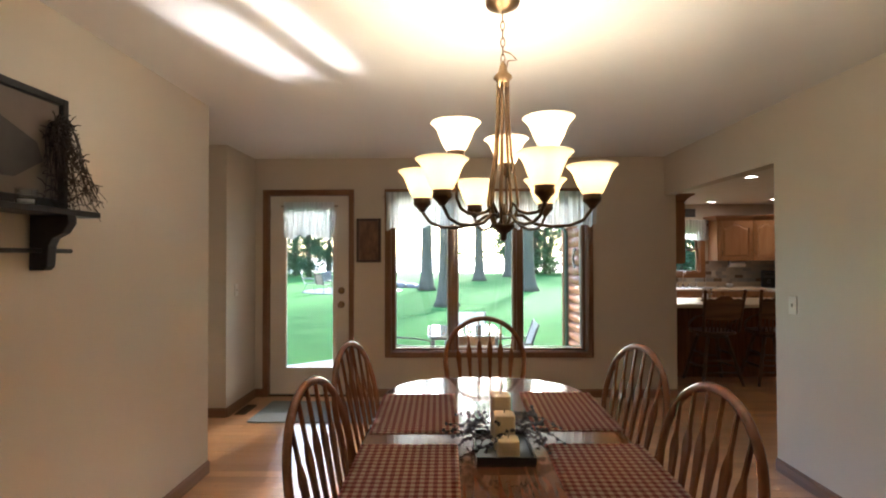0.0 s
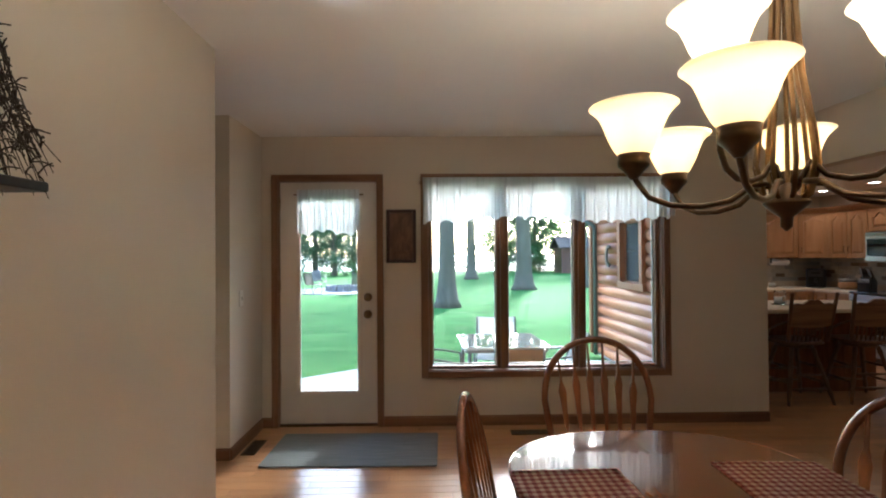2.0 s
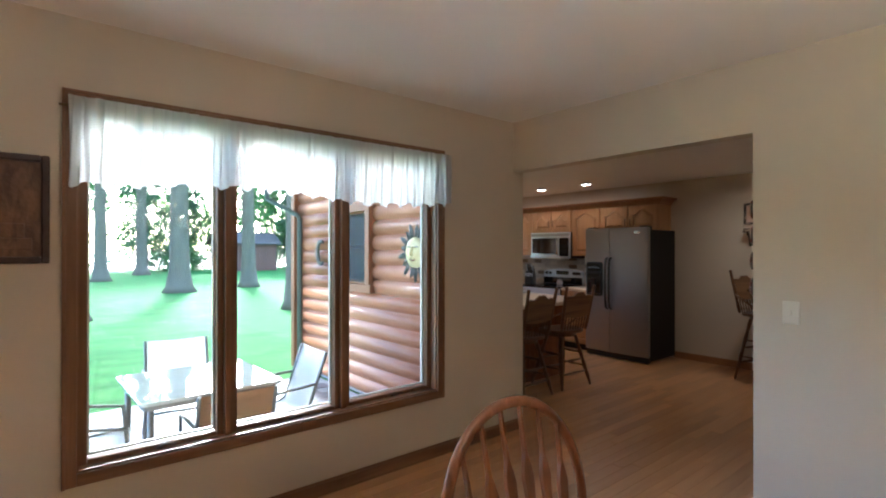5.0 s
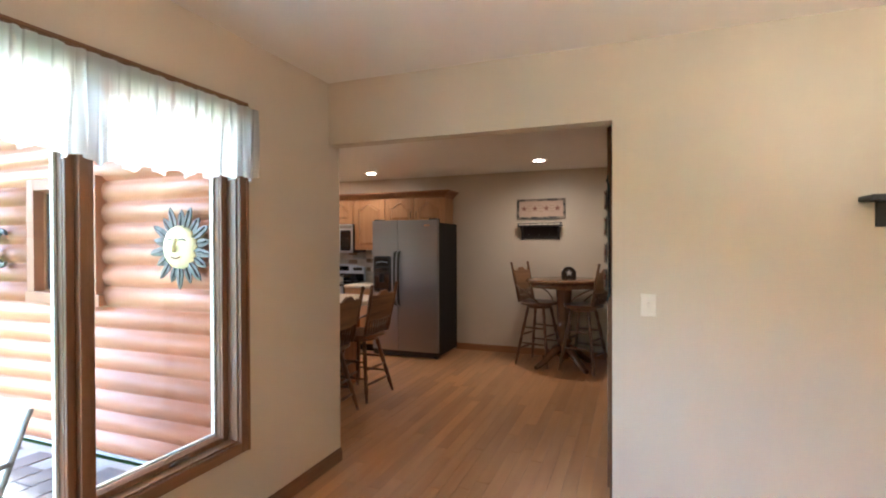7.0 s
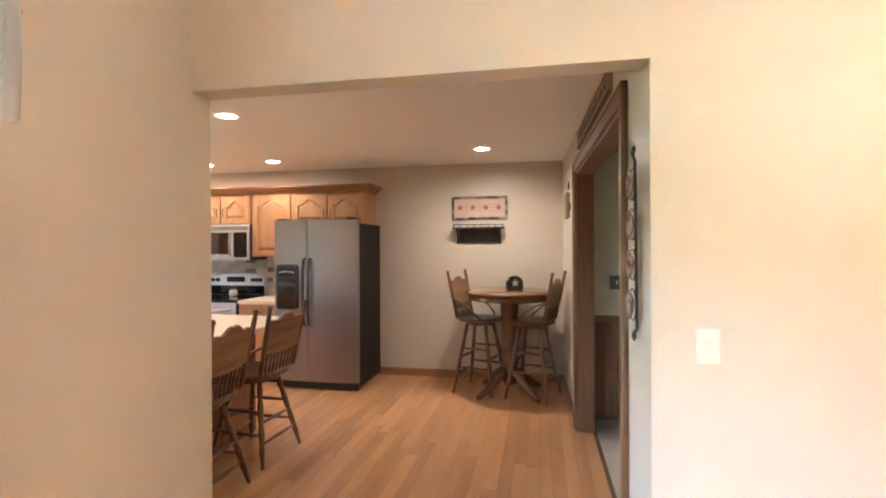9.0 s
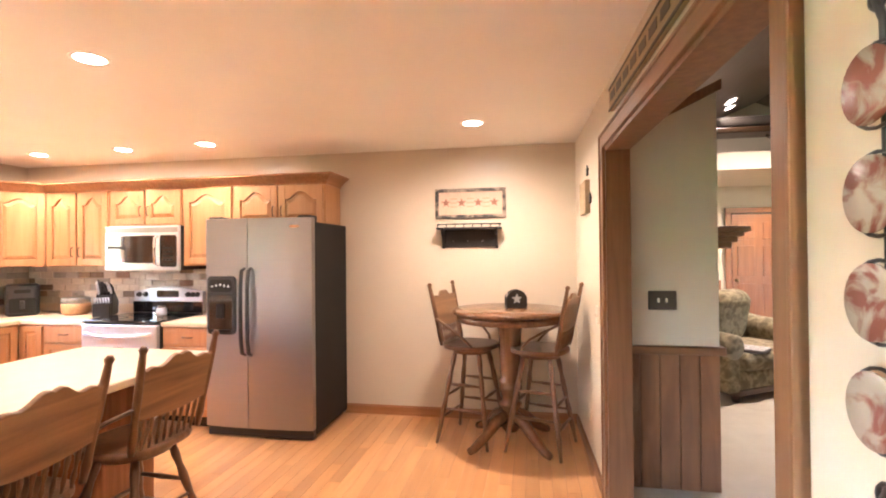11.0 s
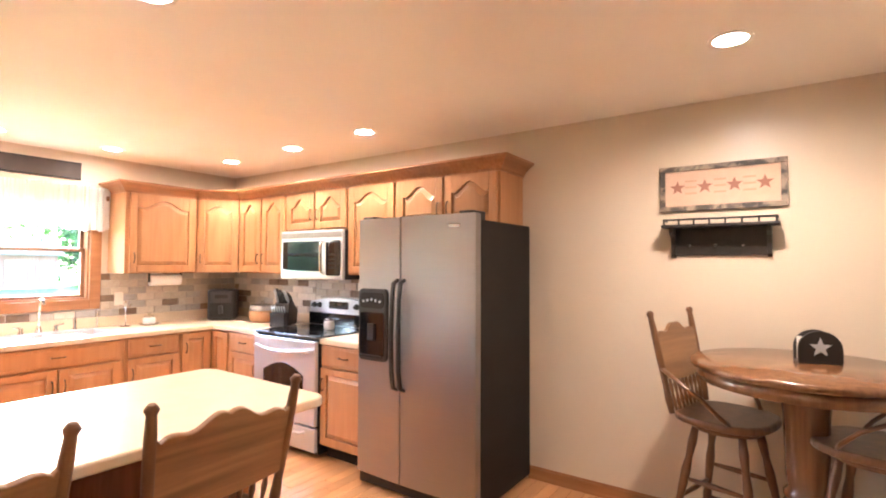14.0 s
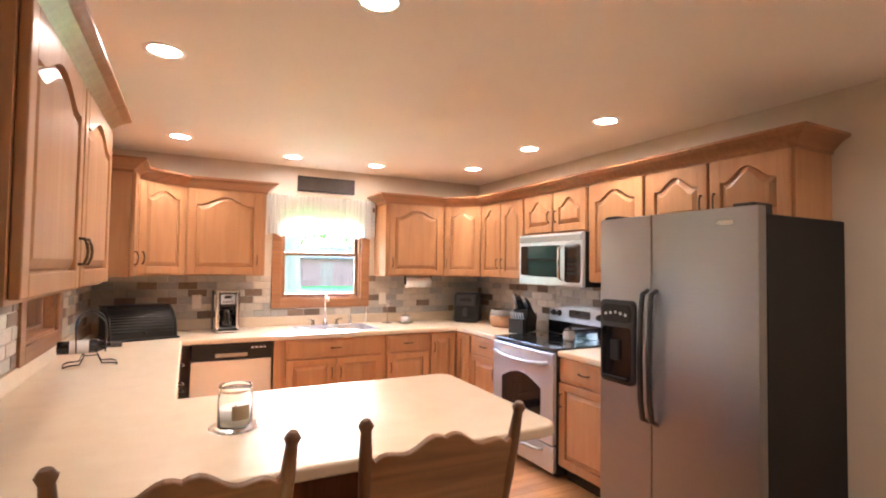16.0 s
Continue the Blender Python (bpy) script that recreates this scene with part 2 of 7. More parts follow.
def glass(name, rough=0.0, tint=(1, 1, 1), gain=0.35, base=0.035):
    m = bpy.data.materials.new(name)
    m.use_nodes = True
    t = m.node_tree
    t.nodes.remove(t.nodes["Principled BSDF"])
    tr, gl, mx, fr, pw = (t.nodes.new("ShaderNode" + k) for k in ("BsdfTransparent", "BsdfGlossy", "MixShader", "LayerWeight", "Math"))
    tr.inputs[0].default_value = (*tint, 1)
    gl.inputs["Roughness"].default_value = rough
    pw.operation, pw.inputs[1].default_value, pw.inputs[2].default_value = "MULTIPLY_ADD", gain, base
    sq = t.nodes.new("ShaderNodeMath")
    sq.operation, sq.inputs[1].default_value = "POWER", 4.0
    t.links.new(fr.outputs["Facing"], sq.inputs[0])
    t.links.new(sq.outputs[0], pw.inputs[0])
    t.links.new(pw.outputs[0], mx.inputs[0])
    t.links.new(tr.outputs[0], mx.inputs[1])
    t.links.new(gl.outputs[0], mx.inputs[2])
    t.links.new(mx.outputs[0], t.nodes["Material Output"].inputs[0])
    return m


PANE = glass("window_glass", tint=(0.95, 0.98, 0.97))
JARGLASS = glass("jar_glass", 0.03, (0.93, 0.94, 0.93), 0.8, 0.07)


def sheer(name):
    m = bpy.data.materials.new(name)
    m.use_nodes = True
    t = m.node_tree
    t.nodes.remove(t.nodes["Principled BSDF"])
    df, tl, tr, a, b = (t.nodes.new("ShaderNode" + k) for k in ("BsdfDiffuse", "BsdfTranslucent", "BsdfTransparent", "MixShader", "MixShader"))
    df.inputs[0].default_value, tl.inputs[0].default_value = (0.80, 0.79, 0.76, 1), (0.74, 0.75, 0.74, 1)
    a.inputs[0].default_value, b.inputs[0].default_value = 0.75, 0.02
    for s, d in ((df.outputs[0], a.inputs[1]), (tl.outputs[0], a.inputs[2]), (a.outputs[0], b.inputs[1]), (tr.outputs[0], b.inputs[2]),
                 (b.outputs[0], t.nodes["Material Output"].inputs[0])):
        t.links.new(s, d)
    return m


SHEER = sheer("white_sheer_cotton")


def gingham(name, a, b, mid, pitch):
    """Woven checks: two square waves across each other."""
    m = bpy.data.materials.new(name)
    m.use_nodes = True
    t = m.node_tree
    bs = t.nodes["Principled BSDF"]
    bs.inputs["Roughness"].default_value = 0.9
    tc, sep, add = (t.nodes.new("ShaderNode" + k) for k in ("TexCoord", "SeparateXYZ", "Math"))
    t.links.new(tc.outputs["Object"], sep.inputs[0])
    add.operation = "ADD"
    for i in (0, 1):
        mul, fl = t.nodes.new("ShaderNodeMath"), t.nodes.new("ShaderNodeMath")
        mul.operation, fl.operation = "MULTIPLY", "FRACT"
        mul.inputs[1].default_value = 1 / pitch
        gt = t.nodes.new("ShaderNodeMath")
        gt.operation = "GREATER_THAN"
        gt.inputs[1].default_value = 0.5
        t.links.new(sep.outputs[i], mul.inputs[0])
        t.links.new(mul.outputs[0], fl.inputs[0])
        t.links.new(fl.outputs[0], gt.inputs[0])
        t.links.new(gt.outputs[0], add.inputs[i])
    half = t.nodes.new("ShaderNodeMath")
    half.operation = "MULTIPLY"
    half.inputs[1].default_value = 0.5
    t.links.new(add.outputs[0], half.inputs[0])
    r = t.nodes.new("ShaderNodeValToRGB")
    r.color_ramp.interpolation = "CONSTANT"
    e = r.color_ramp.elements
    e[0].color, e[1].color, e[1].position = (*a, 1), (*b, 1), 0.8
    k = e.new(0.3)
    k.color = (*mid, 1)
    t.links.new(half.outputs[0], r.inputs[0])
    t.links.new(r.outputs[0], bs.inputs["Base Color"])
    n, bp = t.nodes.new("ShaderNodeTexNoise"), t.nodes.new("ShaderNodeBump")
    n.inputs["Scale"].default_value = 400
    bp.inputs["Strength"].default_value, bp.inputs["Distance"].default_value = 0.5, 0.002
    t.links.new(tc.outputs["Object"], n.inputs[0])
    t.links.new(n.outputs["Fac"], bp.inputs["Height"])
    t.links.new(bp.outputs[0], bs.inputs["Normal"])
    return m


GINGHAM = gingham("red_and_cream_gingham", (0.62, 0.44, 0.30), (0.21, 0.032, 0.026), (0.40, 0.155, 0.11), 0.027)


# ---- mesh helpers ----
def box(bm, x0, x1, y0, y1, z0, z1, bevel=0.0, m=None):
    r = bmesh.ops.create_cube(bm, size=1, matrix=(m or Matrix()) @ Matrix.Translation(((x0 + x1) / 2, (y0 + y1) / 2, (z0 + z1) / 2)) @ Matrix.Diagonal((x1 - x0, y1 - y0, z1 - z0, 1)))
    if bevel:
        es = list({e for v in r["verts"] for e in v.link_edges})
        bmesh.ops.bevel(bm, geom=es, offset=bevel, segments=2, affect="EDGES", profile=0.5)
    return bm


def one_box(*a, **k):
    return box(bmesh.new(), *a, **k)


def lathe(profile, seg=24, m=None, bm=None, close=True):
    """A turned body: profile of (radius, height) about z."""
    bm = bm or bmesh.new()
    m = m or Matrix()
    rings = []
    for r, z in profile:
        rings.append([bm.verts.new(m @ Vector((r * math.cos(a * math.tau / seg), r * math.sin(a * math.tau / seg), z))) for a in range(seg)])
    for p, q in zip(rings, rings[1:]):
        for i in range(seg):
            f = bm.faces.new((p[i], p[(i + 1) % seg], q[(i + 1) % seg], q[i]))
            f.smooth = True
    if close:
        bm.faces.new(rings[0][::-1])
        bm.faces.new(rings[-1])
    return bm


def tube(points, radius, seg=8, bm=None, flat=1.0, taper=None):
    """A round (or, with flat under 1, flattened) bar along points; taper: a radius for each point."""
    bm = bm or bmesh.new()
    pts = [Vector(p) for p in points]
    rings, up = [], None
    for i, p in enumerate(pts):
        d = (pts[min(i + 1, len(pts) - 1)] - pts[max(i - 1, 0)]).normalized()
        if up is None:
            up = Vector((0, 0, 1)) if abs(d.z) < 0.9 else Vector((0, 1, 0))
        a = d.cross(up).normalized()
        b = a.cross(d).normalized()
        up = b
        r = taper[i] if taper else radius
        rings.append([bm.verts.new(p + a * r * math.cos(k * math.tau / seg) + b * r * flat * math.sin(k * math.tau / seg)) for k in range(seg)])
    for p, q in zip(rings, rings[1:]):
        for i in range(seg):
            f = bm.faces.new((p[i], q[i], q[(i + 1) % seg], p[(i + 1) % seg]))
            f.smooth = True
    bm.faces.new(rings[0])
    bm.faces.new(rings[-1][::-1])
    return bm


def slab(outline, z0, z1, bevel=0.0, m=None, bm=None, seg=2):
    """An outline in x, y drawn up from z0 to z1."""
    fresh = bmesh.new()
    lo = [fresh.verts.new((x, y, z0)) for x, y in outline]
    hi = [fresh.verts.new((x, y, z1)) for x, y in outline]
    n = len(outline)
    fresh.faces.new(lo[::-1])
    top = fresh.faces.new(hi)
    for i in range(n):
        fresh.faces.new((lo[i], lo[(i + 1) % n], hi[(i + 1) % n], hi[i]))
    bmesh.ops.recalc_face_normals(fresh, faces=fresh.faces)
    if bevel:
        es = [e for e in fresh.edges if len({v.co.z for v in e.verts}) == 1]
        bmesh.ops.bevel(fresh, geom=es, offset=bevel, segments=seg, affect="EDGES", profile=0.5)
    if m:
        fresh.transform(m)
    if bm is None:
        return fresh
    me = bpy.data.meshes.new("tmp")
    fresh.to_mesh(me)
    fresh.free()
    bm.from_mesh(me)
    bpy.data.meshes.remove(me)
    return bm


def rounded(x0, x1, y0, y1, r, n=6):
    out = []
    for cx, cy, a0 in ((x1 - r, y1 - r, 0), (x0 + r, y1 - r, 90), (x0 + r, y0 + r, 180), (x1 - r, y0 + r, 270)):
        out += [(cx + r * math.cos(radians(a0 + 90 * i / n)), cy + r * math.sin(radians(a0 + 90 * i / n))) for i in range(n + 1)]
    return out


def mesh_of(bm, name, material):
    me = bpy.data.meshes.new(name)
    bm.to_mesh(me)
    bm.free()
    me.materials.append(material)
    return me


def part(name, bm, material, parent=None, label="", m=None):
    ob = new(name, mesh_of(bm, name, material))
    if parent:
        ob.parent = parent
    if m:
        ob.matrix_basis = m
    if label:
        ob["label"] = label
    return ob


def thing(name, label, category, m=None, group="", kind=""):
    ob = new(name)
    ob.empty_display_size = 0.1
    if m:
        ob.matrix_basis = m
    return tagged(ob, label, category, group, kind)


def solid(name, bm, material, label, category, m=None, group="", kind=""):
    ob = new(name, mesh_of(bm, name, material))
    if m:
        ob.matrix_basis = m
    return tagged(ob, label, category, group, kind)


XZ = Matrix(((1, 0, 0, 0), (0, 0, -1, 0), (0, 1, 0, 0), (0, 0, 0, 1)))  # an x, y outline stood up: x, z with depth towards -y


def at(x, y, z, turn=0):
    return pose(x, y, z, 0, 0, turn)


# ---- the rooms ----
NY, EX, EK = 5.095, 2.28, 2.395      # dining north face, dining east face, kitchen west face
WX, SY = -1.535, -1.7                # dining west face, south face
CD, CK = 2.457, 2.37                 # ceilings
KE, KN = 5.97, 9.02                  # kitchen east and north faces
OPEN_S, OPEN_TOP = 3.382, 2.065      # opening to the kitchen
GZ = -0.22                           # patio level


def wall(name, boxes, label):
    bm = bmesh.new()
    for b in boxes:
        box(bm, *b)
    return solid(name, bm, WALL, label, "wall", kind="structure")


# door and window openings in the north wall
DX0, DX1, DTOP = -1.79, -0.955, 2.08
WX0, WX1, WZ0, WZ1 = -0.53, 1.49, 0.46, 2.08
N2 = NY + 0.16
wall("wall_north", [(-1.93, DX0, NY, N2, 0, CD), (DX0, DX1, NY, N2, DTOP, CD), (DX1, WX0, NY, N2, 0, CD),
                    (WX0, WX1, NY, N2, 0, WZ0), (WX0, WX1, NY, N2, WZ1, CD), (WX1, EK, NY, N2, 0, CD)], "matte beige painted wall round the patio door and window")
wall("wall_east", [(EX, EK, SY, OPEN_S, 0, CD), (EX, EK, OPEN_S, NY, OPEN_TOP, CD)], "matte beige painted wall with a wide opening to the kitchen")
wall("wall_west", [(WX - 0.12, WX, SY, 3.31, 0, CD)], "matte beige painted wall beside the dining table")
for nm, bx in (("wall_corner", (-2.06, -1.93, 4.44, N2, 0, CD)), ("wall_passage_north", (-3.4, -2.06, 4.44, 4.56, 0, CD)), ("wall_passage_end", (-3.52, -3.4, 3.19, 4.56, 0, CD)), ("wall_passage_south", (-3.4, WX - 0.12, 3.19, 3.31, 0, CD))):
    wall(nm, [bx], "beige painted wall of a short side passage")
wall("wall_south", [(WX - 0.12, EK, SY - 0.12, SY, 0, CD)], "matte beige painted end wall of the dining room")
solid("ceiling", one_box(-3.52, EX + 0.06, SY - 0.12, N2, CD, CD + 0.1), CEIL, "white textured dining room ceiling", "ceiling", kind="structure")
KW0, KW1, KWZ0, KWZ1 = 7.22, 7.88, 1.05, 1.88     # kitchen west window
NW0, NW1, NWZ0, NWZ1 = 3.84, 4.60, 1.13, 1.95     # kitchen north window
wall("wall_kitchen_west", [(EX - 0.02, EK, N2, KW0, GZ, CK), (EX - 0.02, EK, KW1, KN + 0.15, GZ, CK), (EX - 0.02, EK, KW0, KW1, GZ, KWZ0), (EX - 0.02, EK, KW0, KW1, KWZ1, CK)], "beige painted kitchen wall behind the long worktop")
wall("wall_kitchen_north", [(EK, NW0, KN, KN + 0.15, 0, CK), (NW1, KE + 0.12, KN, KN + 0.15, 0, CK), (NW0, NW1, KN, KN + 0.15, 0, NWZ0), (NW0, NW1, KN, KN + 0.15, NWZ1, CK)], "beige painted kitchen wall over the sink")
wall("wall_kitchen_east", [(KE, KE + 0.12, 3.3, KN, 0, CK)], "beige painted kitchen wall behind the refrigerator and pub table")
solid("ceiling_kitchen", one_box(EX + 0.061, KE + 0.12, 3.3, KN + 0.15, CK, CK + 0.18), CEIL, "warm white kitchen ceiling with recessed lamps", "ceiling", kind="structure")
# kitchen south wall, a little off square
SW = Matrix.Translation((EX, OPEN_S, 0)) @ pose(0, 0, 0, 0, 0, 1.75)
OX0, OX1, OTOP = 0.43, 2.27, 2.03
bm = bmesh.new()
for b in ((0.004, OX0, -0.12, 0, 0, CK), (OX1, 3.70, -0.12, 0, 0, CK), (OX0, OX1, -0.12, 0, OTOP, CK)):
    box(bm, *b)
solid("wall_kitchen_south", bm, WALL, "beige painted kitchen wall with a cased opening to the living room", "wall", m=SW, kind="structure")


def casing(name, x0, x1, z0, z1, w, m, label, sill=False, depth=0.022, mats=(TRIM, TRIMX), head_w=None):
    """Flat stained casing round an opening, its face towards -y, with a small backband."""
    c = thing(name, label, "trim", m, kind="structure")
    for n, a in (("side_casing", (x0 - w, x0, z0 - (w if sill else 0), z1 + w)), ("side_casing", (x1, x1 + w, z0 - (w if sill else 0), z1 + w))):
        b = one_box(a[0], a[1], -depth, 0, a[2], a[3], 0.004)
        e = a[0] if a[0] < x0 else a[1] - 0.014
        box(b, e, e + 0.014, -depth - 0.008, 0, a[2], a[3], 0.003)
        part(n, b, mats[0], c)
    b = one_box(x0, x1, -depth, 0, z1, z1 + w, 0.004)
    box(b, x0 - w, x1 + w, -depth - 0.008, -depth + 0.004, z1 + w - 0.014, z1 + w, 0.003)
    part("head_casing", b, mats[1], c)
    if sill:
        part("bottom_casing", one_box(x0, x1, -depth, 0, z0 - w, z0, 0.004), mats[1], c)
    return c


casing("trim_door", DX0, DX1, 0, DTOP, 0.052, at(0, NY, 0), "brown oak casing round the white patio door")
casing("trim_window", WX0, WX1, WZ0, WZ1, 0.054, at(0, NY, 0), "brown oak casing round the dining window", sill=True)
SWF = SW @ pose(0, 0, 0, 0, 0, 180)
casing("trim_living_opening", -OX1, -OX0, 0, OTOP, 0.08, SWF, "brown oak casing round the opening to the living room")
b = one_box(OX0 - 0.001, OX0 + 0.02, -0.125, 0.006, 0, OTOP)
box(b, OX1 - 0.02, OX1 + 0.001, -0.125, 0.006, 0, OTOP)
box(b, OX0, OX1, -0.125, 0.006, OTOP - 0.02, OTOP + 0.001)
solid("trim_living_jamb", b, TRIM, "brown oak jamb lining of the living room opening", "trim", m=SW, kind="structure")


def baseboard(a, b, h=0.085, d=0.014, material=None):
    a, b = Vector((*a, 0)), Vector((*b, 0))
    v = b - a
    ang = math.degrees(math.atan2(v.y, v.x))
    bm = one_box(0, v.length, 0, d, 0, h - 0.012, 0.0)
    box(bm, 0, v.length, 0, d * 0.6, h - 0.012, h, 0.002)
    return solid("baseboard", bm, material or TRIMX, "brown oak baseboard along the beige wall", "baseboard", m=at(a.x, a.y, 0, ang), kind="structure")


baseboard((EK, NY), (DX1 + 0.052, NY)), baseboard((DX0 - 0.052, NY), (-1.93, NY)), baseboard((-1.93, NY), (-1.93, 4.44)), baseboard((-1.93, 4.44), (-3.4, 4.44))
baseboard((WX, 3.31), (WX, SY)), baseboard((EX, SY), (EX, OPEN_S)), baseboard((EX, OPEN_S), (EX + 0.41, OPEN_S + 0.012)), baseboard((KE, 3.5), (KE, 5.55), material=OAKX)
p0, p1 = SW @ Vector((OX1 + 0.08, 0, 0)), SW @ Vector((3.68, 0, 0))
baseboard((p0.x, p0.y), (p1.x, p1.y))
baseboard((WX - 0.12, 3.31), (WX, 3.31))

# sub-floor; the oak strips come last in the file
solid("floor", box(box(one_box(WX - 0.1, EX + 0.1, SY - 0.12, N2 - 0.01, -0.12, -0.006), -3.52, WX - 0.1, 3.19, N2 - 0.01, -0.12, -0.006), EX + 0.1, 6.08, 3.25, 9.1, -0.12, -0.006), GAP, "warm honey oak strip floor with a satin finish", "floor", kind="structure")
FLOOR_OB = bpy.data.objects["floor"]

# ---- patio door ----
door = thing("door_1", "closed white glazed patio door with brass knobs", "door", at(0, NY + 0.03, 0), kind="structure")
GX0, GX1, GZ0, GZ1 = -1.62, -1.12, 0.29, 1.945
bm = bmesh.new()
DA, DB, DC = DX0 + 0.007, DX1 - 0.007, DTOP - 0.007
for b in ((DA, GX0, 0, 0.045, 0.021, DC), (GX1, DB, 0, 0.045, 0.021, DC), (GX0, GX1, 0, 0.045, 0.021, GZ0), (GX0, GX1, 0, 0.045, GZ1, DC)):
    box(bm, *b)
part("leaf", bm, WHITE, door)
bm = bmesh.new()
for b in ((GX0 - 0.028, GX0 + 0.008, GZ0 - 0.028, GZ1 + 0.028), (GX1 - 0.008, GX1 + 0.028, GZ0 - 0.028, GZ1 + 0.028), (GX0 + 0.008, GX1 - 0.008, GZ0 - 0.028, GZ0 + 0.008), (GX0 + 0.008, GX1 - 0.008, GZ1 - 0.008, GZ1 + 0.028)):
    box(bm, b[0], b[1], -0.012, 0.0, b[2], b[3], 0.004)
part("glazing_frame", bm, WHITE, door)
g = part("pane", one_box(GX0, GX1, 0.02, 0.026, GZ0, GZ1), PANE, door)
g.visible_shadow = False
for z, r in ((1.09, 0.026), (0.945, 0.030)):
    k = part("knob", lathe([(0.036, 0), (0.036, 0.008), (0.014, 0.012), (0.012, 0.03), (r, 0.036), (r * 1.06, 0.05), (r * 0.6, 0.062)], 20, pose(-1.04, 0, z, 90, 0, 0)), BRASS, door, "aged brass knob")
for z in (0.35, 1.15, 1.85):
    part("hinge", tube([(DX0 + 0.006, -0.008, z), (DX0 + 0.006, -0.008, z + 0.09)], 0.007), BRASS, door)
part("threshold", one_box(DX0, DX1, -0.02, 0.13, 0.0, 0.02), BRONZE, door)
part("jamb", box(box(one_box(DX0 - 0.03, DX0 + 0.005, -0.032, 0.13, 0, DTOP + 0.03), DX1 - 0.005, DX1 + 0.03, -0.032, 0.13, 0, DTOP + 0.03), DX0, DX1, -0.032, 0.13, DTOP - 0.005, DTOP + 0.03), TRIM, door)


def curtain(name, x0, x1, z0, z1, y, pleats, label, seed, lace=0.03, amp=0.016, ruffle=0.03):
    """A gathered valance on a thin rod, its hem scalloped."""
    rnd = random.Random(seed)
    c = thing(name, label, "curtain", at(0, y, 0))
    bm = bmesh.new()
    nx, nz = int((x1 - x0) * 240), 14
    ph = [rnd.uniform(0, 6.28) for _ in range(6)]
    grid = []
    for i in range(nx + 1):
        u = i / nx
        x = x0 + (x1 - x0) * u
        s = u * pleats * math.tau
        w = math.sin(s + 1.3 * math.sin(s * 0.31 + ph[0])) + 0.45 * math.sin(s * 2.3 + ph[1]) + 0.35 * math.sin(s * 0.53 + ph[2])
        hem = z0 + lace * (abs(math.sin(u * (x1 - x0) * 26 + ph[3])) - 0.5) + 0.018 * math.sin(u * 9 + ph[4])
        col = []
        for j in range(nz + 1):
            v = j / nz
            flare = 0.45 + 0.75 * v
            col.append(bm.verts.new((x + 0.006 * math.sin(s * 1.7 + 3 * v), -0.014 + amp * w * flare * (0.6 + 0.5 * math.sin(s * 0.17 + ph[5]) ** 2), z1 + ruffle * (1 - min(1, v * 8)) + (hem - z1) * v)))
        grid.append(col)
    for a, b in zip(grid, grid[1:]):
        for j in range(nz):
            f = bm.faces.new((a[j], b[j], b[j + 1], a[j + 1]))
            f.smooth = True
    part("cloth", bm, SHEER, c)
    part("rod", tube([(x0 - 0.03, 0.014, z1 - 0.01), (x1 + 0.03, 0.014, z1 - 0.01)], 0.006), BRASS, c)
    return c


curtain("valance_curtain", -1.63, -1.10, 1.64, 1.975, NY - 0.012, 17, "short gathered white sheer valance on the patio door", 3, amp=0.024)

# ---- dining window ----
win = thing("window_1", "three-part wooden casement window looking onto the lawn", "window", at(0, NY, 0), kind="structure")
bm = bmesh.new()
for b in ((WX0 - 0.02, WX0 + 0.008, WZ0 - 0.02, WZ1 + 0.02), (WX1 - 0.008, WX1 + 0.02, WZ0 - 0.02, WZ1 + 0.02), (WX0, WX1, WZ0 - 0.02, WZ0 + 0.008), (WX0, WX1, WZ1 - 0.008, WZ1 + 0.02)):
    box(bm, b[0], b[1], -0.002, 0.17, b[2], b[3])
part("jamb_lining", bm, TRIM, win)
cuts = [WX0 + 0.008, 0.115, 0.79, WX1 - 0.008]
for i, (a, b) in enumerate(zip(cuts, cuts[1:])):
    a2, b2 = a + (0.018 if i else 0.0), b - (0.018 if i < 2 else 0.0)
    if i:
        part("mullion", one_box(a - 0.018, a + 0.018, 0.03, 0.15, WZ0, WZ1, 0.004), TRIM, win)
    s = part("sash", bmesh.new(), TRIM, win)
    bm = bmesh.new()
    w = 0.034
    for q in ((a2, a2 + w, WZ0, WZ1), (b2 - w, b2, WZ0, WZ1), (a2 + w, b2 - w, WZ0, WZ0 + w), (a2 + w, b2 - w, WZ1 - w, WZ1)):
        box(bm, q[0] + 0.001, q[1] - 0.001, 0.07, 0.12, q[2] + 0.009, q[3] - 0.009, 0.006)
        box(bm, q[0] + 0.001, q[1] - 0.001, 0.055, 0.07, q[2] + 0.004, q[3] - 0.004, 0.004)
    bm.to_mesh(s.data)
    s.data.materials.clear()
    s.data.materials.append(TRIM)
    p = part("pane", one_box(a2 + w, b2 - w, 0.092, 0.097, WZ0 + w, WZ1 - w), PANE, s)
    p.visible_shadow = False
    rim = bmesh.new()
    for q in ((a2 + w, a2 + w + 0.010, WZ0 + w, WZ1 - w), (b2 - w - 0.010, b2 - w, WZ0 + w, WZ1 - w), (a2 + w, b2 - w, WZ0 + w, WZ0 + w + 0.01)):
        box(rim, q[0], q[1], 0.100, 0.118, q[2], q[3])
    part("outer_bead", rim, PLASTIC, s)
    part("crank_handle", tube([((a2 + b2) / 2, 0.05, WZ0 + 0.012), ((a2 + b2) / 2 + 0.03, 0.03, WZ0 + 0.03), ((a2 + b2) / 2 + 0.08, 0.028, WZ0 + 0.026)], 0.006), BRONZE, s)
curtain("valance_curtain", -0.565, 1.565, 1.735, 2.068, NY - 0.052, 33, "long gathered white sheer valance with a lace hem", 5)

